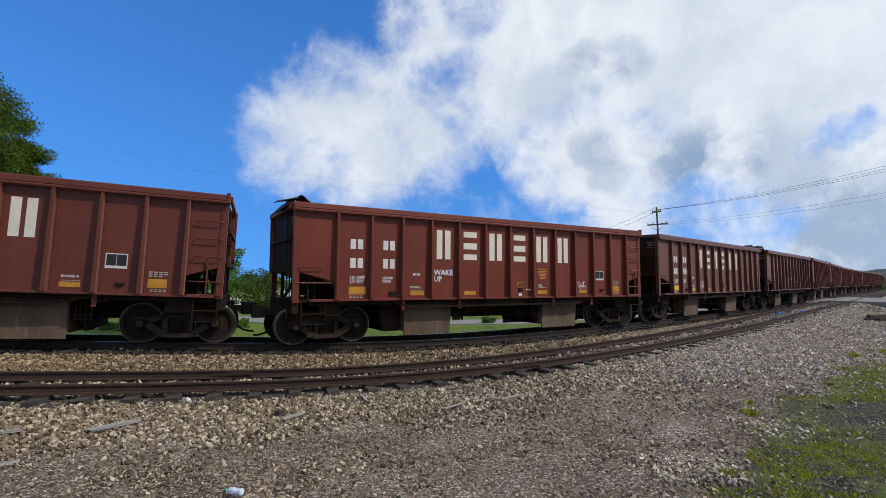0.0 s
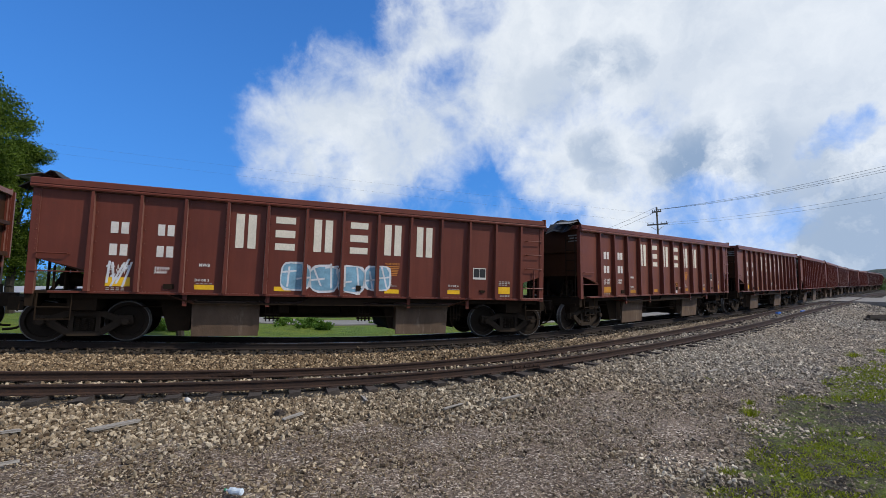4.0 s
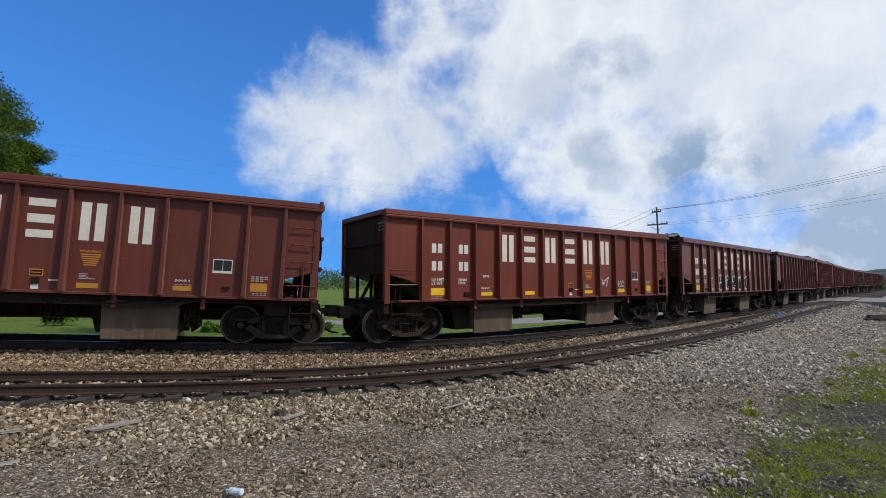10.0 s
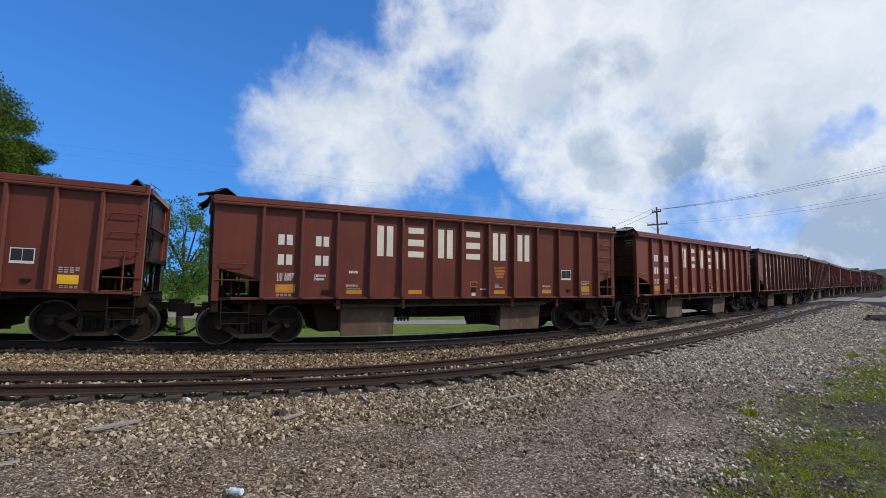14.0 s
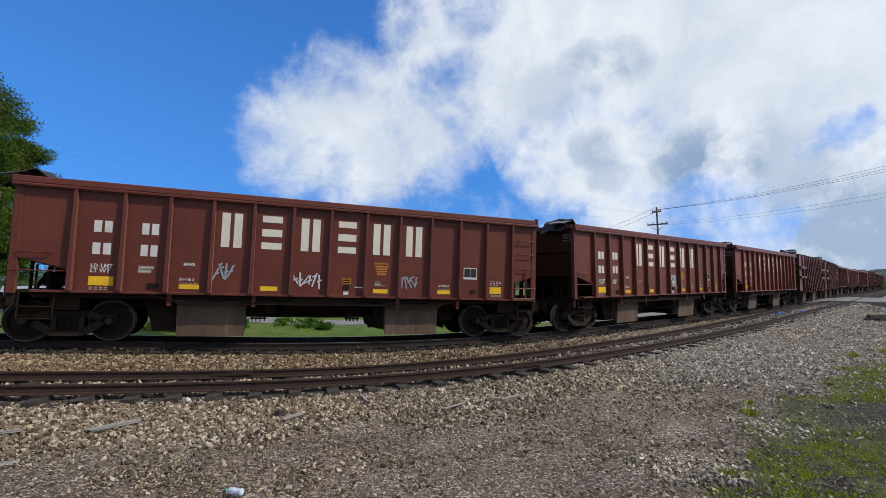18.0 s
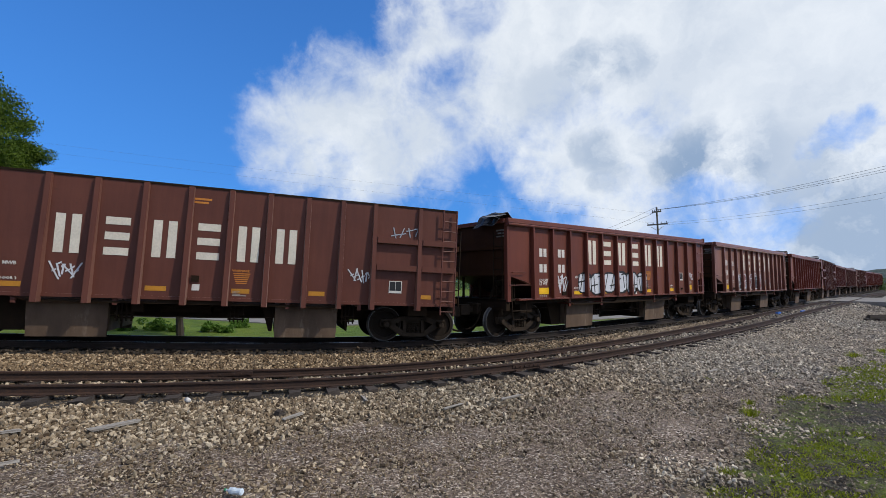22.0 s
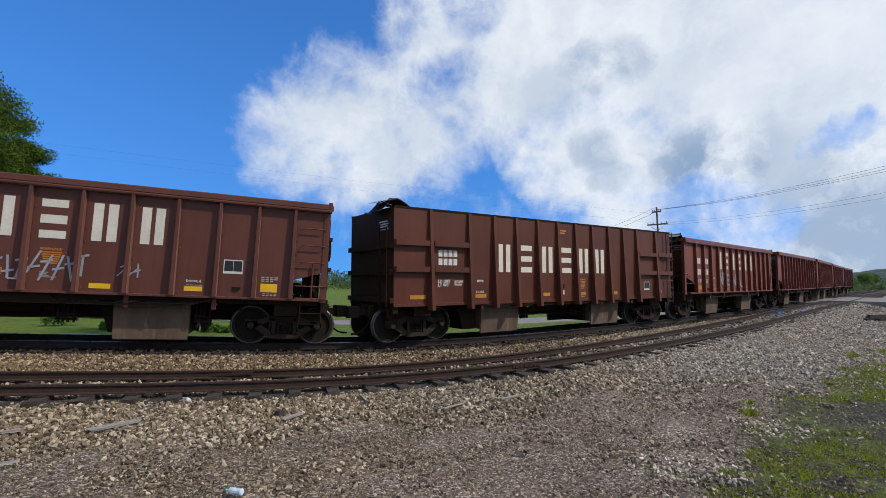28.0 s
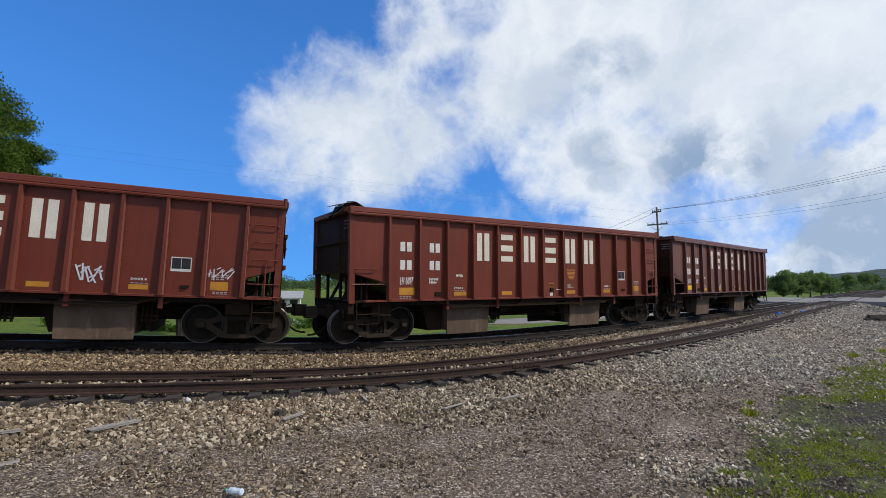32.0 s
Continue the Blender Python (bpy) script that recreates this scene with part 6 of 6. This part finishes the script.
for i, row in enumerate(((-7.55, 6.27, 0.66, 0.12, 52, 4), (-9.07, 6.5, 0.7, 0.06, 30, 2), (-3.71, 5.42, 0.42, 0.06, 110, 14), (-1.12, 5.92, 0.55, 0.08, 40, 3), (-4.96, 6.08, 0.4, 0.06, 60, 5), (-2.31, 6.1, 0.5, 0.06, 45, 4), (-8.46, 7.55, 0.45, 0.04, 35, 0), (4.55, 6.25, 0.6, 0.06, 40, 3))):
    plank(*row, i)


def cup(name, s, o, r, h, material, label, turn, tip):
    b = Build().turned([(0, r * 0.8), (h, r), (h, r * 0.9), (0.01, r * 0.7)], (0, 0, 0), 14)
    lay(tagged(new(name, b.mesh(name, material, True)), label, "litter"), s, o, r + 0.05, turn, 0, tip)


cup("paper_cup", -6.67, 5.31, 0.045, 0.11, STENCIL, "white paper cup beside the rail", 50, 80)
stub = Build().prism([(-0.09, -0.05, -0.05), (0.10, -0.05, -0.05), (0.08, -0.05, 0.05), (0.02, -0.05, 0.11), (-0.06, -0.05, 0.09)], (0, 0.12, 0))
lay(tagged(new("tie_stub", stub.mesh("tie_stub", TIE)), "dark broken stub of a wooden tie on the ballast", "wood scrap"), -5.17, 5.95, 0.03, 60)
bottle = tagged(new("plastic_bottle"), "crushed clear plastic bottle with a green cap", "bottle")
part("body", Build().turned([(-0.10, 0.03), (-0.09, 0.04), (-0.03, 0.033), (0.02, 0.042), (0.07, 0.036), (0.10, 0.014), (0.12, 0.014)], (0, 0, 0), 12), PLASTIC, bottle)
part("cap", Build().turned([(0.12, 0.017), (0.145, 0.017)], (0, 0, 0), 10), CAP_GREEN, bottle)
lay(bottle, -5.63, 8.82, 0.07, 75)
for s, o in ((22.33, 2.92), (24.5, 3.63)):
    lay(tagged(new("blue_flag", Build().box(-0.25, 0.25, -0.05, 0.05, 0.0, 0.09).rod((0, 0, -0.15), (0, 0, 0.05), 0.012, 5).mesh("blue_flag", BLUE)), "small blue marker flag beside the rail", "marker", "blue marker flags"), s, o, 0.12, 35)


def old_tie(s, o, up, turn, seed):
    rnd = random.Random(seed)
    b = Build().box(-1.25, 1.25, -0.12, 0.12, 0, 0.18)
    b.v = [(x + rnd.uniform(-0.04, 0.04), y + rnd.uniform(-0.012, 0.012), z + rnd.uniform(-0.01, 0.01)) for x, y, z in b.v]
    lay(tagged(new("old_tie", b.mesh("old_tie", TIE)), "discarded dark wooden railway tie in a pile", "railway tie", "pile of discarded ties"), s, o, up, turn)


for i, row in enumerate(((26.25, 7.07, 0.0, 8), (26.55, 7.47, 0.0, 12), (26.84, 7.87, 0.0, 6), (26.44, 7.27, 0.19, 2), (27.34, 7.77, 0.19, 14), (24.94, 8.36, 0.0, -4))):
    old_tie(*row, 60 + i)


# ---- weeds ----
rng = np.random.default_rng(4)
ws, wo = rng.uniform(-4, 26, 400000), rng.uniform(7.6, 17.0, 400000)
wp = on_track(ws, wo, 0.0)
zone = weed_zone(ws, wo, wp[:, 0], wp[:, 1])
patch = wobble(wp[:, 0], wp[:, 1], 0.22, 7) * 0.5 + wobble(wp[:, 0], wp[:, 1], 0.75, 9) * 0.7
spot = lambda x, y, rx, ry: ((wp[:, 0] - x) / rx) ** 2 + ((wp[:, 1] - y) / ry) ** 2
bare = np.minimum.reduce([spot(8.2, 9.4, 1.7, 1.15), spot(5.5, 6.45, 0.7, 0.3), spot(3.5, 6.95, 1.0, 0.6)]) + 0.6 * wobble(wp[:, 0], wp[:, 1], 0.3, 2)
thin = spot(5.6, 8.9, 0.8, 0.9) + 0.5 * wobble(wp[:, 0], wp[:, 1], 0.3, 5)
keep = (zone > 0.5) & (patch > -0.28 + 1.3 * (bare < 1.0) + 0.55 * (thin < 1.0) + 0.25 * wobble(wp[:, 0], wp[:, 1], 0.11, 4) + rng.normal(0, 0.16, 400000)) & (wp[:, 1] > 2.0)
ws, wo, wp = ws[keep], wo[keep], wp[keep]
tall = rng.uniform(0.016, 0.044, len(ws)) * (1 + 0.9 * (patch[keep] > 0.55))
wz = ground_height(ws, wo)
a = rng.uniform(0, 2 * math.pi, len(ws))
lean = rng.normal(0, 0.8, (len(ws), 2)) * tall[:, None]
w = 0.005 + tall * 0.13
basep = np.stack([wp[:, 0], wp[:, 1], wz - 0.005], 1)
side = np.stack([np.cos(a) * w, np.sin(a) * w, 0 * a], 1)
tip = basep + np.stack([lean[:, 0], lean[:, 1], tall], 1)
v = np.stack([basep - side, basep + side, tip + side * 0.5, tip - side * 0.5], 1).reshape(-1, 3)
tagged(new("weeds", big_mesh("weeds", v, np.arange(len(v)).reshape(-1, 4), WEED)), "patchy green weeds and moss over dark gravel", "weeds", kind="stuff")


def tuft(s, o, r, tall, n, seed):
    rng = np.random.default_rng(seed)
    a, d = rng.uniform(0, 6.28, n), rng.uniform(0, r, n)
    b0 = np.stack([d * np.cos(a), d * np.sin(a), 0 * a], 1)
    tall = tall * 0.62
    tip = b0 + np.stack([np.cos(a) * tall * 0.5 * rng.uniform(0, 1, n), np.sin(a) * tall * 0.5 * rng.uniform(0, 1, n), tall * rng.uniform(0.5, 1, n)], 1)
    sd = np.stack([-np.sin(a), np.cos(a), 0 * a], 1) * 0.006
    v = np.stack([b0 - sd, b0 + sd, tip + sd * 0.3, tip - sd * 0.3], 1).reshape(-1, 3)
    lay(tagged(new("grass_tuft", big_mesh("grass_tuft", v, np.arange(4 * n).reshape(-1, 4), WEED)), "tuft of green grass growing in the gravel", "grass tuft", "grass tufts in the gravel"), s, o, 0.0, 0)


for i, row in enumerate(((1.82, 8.73, 0.2, 0.26, 150), (2.43, 8.32, 0.15, 0.2, 110), (10.03, 8.09, 0.25, 0.36, 170), (3.65, 6.63, 0.12, 0.15, 70), (5.61, 7.37, 0.18, 0.1, 90), (12.09, 8.52, 0.25, 0.25, 140), (14.12, 9.13, 0.3, 0.28, 170), (-0.51, 10.2, 0.15, 0.12, 80), (7.46, 8.33, 0.2, 0.2, 110), (4.03, 9.24, 0.25, 0.15, 130))):
    tuft(*row, 80 + i)

# dead straw and splinters strewn over the yard
rng = np.random.default_rng(14)
ns = 50000
ss, so_ = rng.uniform(-14, 20, ns), rng.uniform(5.6, 14.0, ns)
sp_ = on_track(ss, so_, 0.0)
drift = 0.5 + 0.45 * wobble(sp_[:, 0], sp_[:, 1], 0.55, 3) + 0.4 * wobble(sp_[:, 0], sp_[:, 1], 1.6, 8)
keep = (np.abs(sp_[:, 0]) < sp_[:, 1] + 1) & (sp_[:, 1] > 4.3) & (drift > rng.uniform(0, 1, ns)) & (so_ > ballast_edge(ss, sp_[:, 0], sp_[:, 1]) - 0.3) & (weed_zone(ss, so_, sp_[:, 0], sp_[:, 1]) < 0.6)
sp_ = sp_[keep]
sp_[:, 2] = ground_height(ss[keep], so_[keep]) + rng.uniform(0.002, 0.030, len(sp_))
a = rng.uniform(0, math.pi, len(sp_))
ln, wd = rng.uniform(0.012, 0.060, len(sp_)), rng.uniform(0.002, 0.007, len(sp_))
along = np.stack([np.cos(a) * ln, np.sin(a) * ln, rng.normal(0, 0.12, len(sp_)) * ln], 1)
across = np.stack([-np.sin(a) * wd, np.cos(a) * wd, rng.normal(0, 0.5, len(sp_)) * wd], 1)
v = np.stack([sp_ - along - across, sp_ + along - across, sp_ + along + across, sp_ - along + across], 1).reshape(-1, 3)
tagged(new("dead_straw", big_mesh("dead_straw", v, np.arange(len(v)).reshape(-1, 4), STRAW)), "dead brown straw and splinters strewn over gravel", "straw", kind="stuff")

# ---- ballast stones ----
def stone_shape(seed):
    rnd = random.Random(seed)
    bm = bmesh.new()
    for i in range(8):                                     # one point near each corner of a block, knocked about
        sx, sy, sz = i & 1 or -1, (i >> 1 & 1) or -1, (i >> 2 & 1) or -1
        bm.verts.new((sx * rnd.uniform(0.12, 0.56), sy * rnd.uniform(0.08, 0.44), sz * rnd.uniform(0.06, 0.34)))
    bmesh.ops.convex_hull(bm, input=bm.verts)
    for v in [v for v in bm.verts if not v.link_faces]:
        bm.verts.remove(v)
    bmesh.ops.triangulate(bm, faces=bm.faces)
    bm.verts.index_update()
    v = np.array([tuple(x.co) for x in bm.verts])
    f = np.array([[l.index for l in face.verts] for face in bm.faces])
    bm.free()
    return v, f


SHAPES = [stone_shape(i) for i in range(10)]


def turns(rng, n):
    """Random rotation matrices."""
    q = rng.normal(0, 1, (n, 4))
    q[:, 1:3] *= 0.55
    q /= np.linalg.norm(q, axis=1, keepdims=True)
    w, x, y, z = q.T
    return np.stack([np.stack([1 - 2 * (y * y + z * z), 2 * (x * y - z * w), 2 * (x * z + y * w)], 1), np.stack([2 * (x * y + z * w), 1 - 2 * (x * x + z * z), 2 * (y * z - x * w)], 1),
                     np.stack([2 * (x * z - y * w), 2 * (y * z + x * w), 1 - 2 * (x * x + y * y)], 1)], 1)


def scatter(rng, s0, s1, o0, o1, per, small, large, rule):
    """Stones of the given sizes on a stretch; rule keeps or drops them by stretch, distance and place."""
    n = int((s1 - s0) * (o1 - o0) * per)
    s, o = rng.uniform(s0, s1, n), rng.uniform(o0, o1, n)
    p = on_track(s, o, 0.0)
    keep = rule(s, o, p[:, 0], p[:, 1], rng.uniform(0, 1, n))
    s, o, p = s[keep], o[keep], p[keep]
    size = small + (large - small) * rng.uniform(0, 1, len(s)) ** 1.6
    bed = np.abs(o - np.interp(s, ST, SO) - 1.07) < 0.28 * (s < 1.5)                 # the tie ends by the yard lie bare
    p[:, 2] = ground_height(s, o) + size * rng.uniform(-0.10, 0.45, len(s)) - 0.055 * bed
    return p, size


rng = np.random.default_rng(21)
inside = lambda s, o, x, y, k: (np.abs(x) < 1.0 * y + 1.0) & (y > 4.5)
side_of = lambda s: np.interp(s, ST, SO)


def shoulder(s, o, x, y, k):
    gap = ballast_edge(s, x, y) - o
    rails = np.minimum(np.abs(o - side_of(s) - 0.755), np.abs(o - side_of(s) + 0.755)) > 0.09
    between = (np.abs(o - side_of(s)) < 0.72) & (k > 0.22)                            # few stones lie between the siding's rails
    return inside(s, o, x, y, k) & (smooth(-0.9, 0.5, gap) > k) & rails & ~between


heap = lambda x, y: np.minimum(((x - 3.4) / 0.85) ** 2 + ((y - 6.95) / 0.6) ** 2, ((x - 5.9) / 0.75) ** 2 + ((y - 8.9) / 0.85) ** 2 + 0.3)
STONES = [scatter(rng, -17, -2, 1.56, 10.0, 1250, 0.042, 0.104, shoulder), scatter(rng, -2, 14, 1.56, 10.0, 820, 0.050, 0.118, shoulder), scatter(rng, 14, 34, 1.56, 10.0, 300, 0.08, 0.14, shoulder), scatter(rng, 34, 64, 1.45, 10.0, 50, 0.10, 0.18, shoulder),
          scatter(rng, -17, 40, -2.2, 1.56, 45, 0.07, 0.13, lambda s, o, x, y, k: inside(s, o, x, y, k) & (np.minimum(np.abs(o - 0.755), np.abs(o + 0.755)) > 0.09)),
          scatter(rng, -15, 18, 5.6, 14.0, 760, 0.014, 0.048, lambda s, o, x, y, k: inside(s, o, x, y, k) & (k < (0.60 + 0.5 * wobble(x, y, 0.6, 2)) * (1 - 0.6 * weed_zone(s, o, x, y)))),
          scatter(rng, -15, 20, 5.6, 14.0, 260, 0.030, 0.085, lambda s, o, x, y, k: inside(s, o, x, y, k) & (k < (0.22 + 0.7 * wobble(x, y, 0.9, 6)) * (1 - 0.5 * weed_zone(s, o, x, y)))),
          scatter(rng, 1.0, 24, 5.4, 9.6, 300, 0.045, 0.115, lambda s, o, x, y, k: inside(s, o, x, y, k) & (k < (0.30 + 0.75 * wobble(x, y, 1.1, 6)) * (1 - 0.85 * weed_zone(s, o, x, y)) * smooth(0.0, 5.0, s))),
          # a heap of pale stones at the edge of the weeds
          scatter(rng, -6, 8, 7.0, 14.0, 620, 0.030, 0.085, lambda s, o, x, y, k: inside(s, o, x, y, k) & (heap(x, y) + 0.5 * wobble(x, y, 0.25, 4) < 0.4 + k * 0.8))]
place, size = np.concatenate([p for p, _ in STONES]), np.concatenate([z for _, z in STONES])
pick = rng.integers(0, len(SHAPES), len(size))
# the three hundred largest of the strip of shoulder by the yard are pieces of their own
ps, po = where(place[:, 0], place[:, 1])
strip = np.where((ps > -9) & (ps < 2) & (po > 5.2) & (po < 6.8))[0]
single = strip[np.argsort(-size[strip])[:300]]
rest = np.ones(len(size), bool)
rest[single] = False
ballast = tagged(new("ballast"), "crushed limestone ballast round the tracks", "ballast", kind="structure")
by_main = po < np.interp(ps, ST, SO) - 0.75                # browner, darker stones lie on the main line's side
pale = np.arange(len(size)) >= len(size) - len(STONES[-1][1])
for name, zone, material in (("loose_stones", rest & ~by_main & ~pale, STONE), ("oily_stones", rest & (np.abs(po) < 1.56), STONE_BLACK), ("stained_stones", rest & by_main & (np.abs(po) >= 1.56), STONE_BROWN), ("pale_stones", rest & pale, STONE_PALE)):
    vs, fs, base = [], [], 0
    for i, (sv, sf) in enumerate(SHAPES):
        m = np.where(zone & (pick == i))[0]
        v = np.einsum("nij,vj->nvi", turns(rng, len(m)), sv) * size[m][:, None, None] + place[m][:, None, :]
        f = sf[None] + (np.arange(len(m)) * len(sv))[:, None, None] + base
        vs.append(v.reshape(-1, 3))
        fs.append(f.reshape(-1, 3))
        base += len(m) * len(sv)
    tagged(part(name, big_mesh(name, np.concatenate(vs), np.concatenate(fs), material), material, ballast), kind="stuff")
LONE = [big_mesh("stone", sv, sf, STONE_ONE) for sv, sf in SHAPES]
spin = turns(rng, len(single))
for j, i in enumerate(single):
    part("stone", LONE[pick[i]], STONE_ONE, ballast, at=Matrix.Translation(place[i]) @ Matrix(spin[j]).to_4x4() @ Matrix.Scale(float(size[i]), 4))

motions()
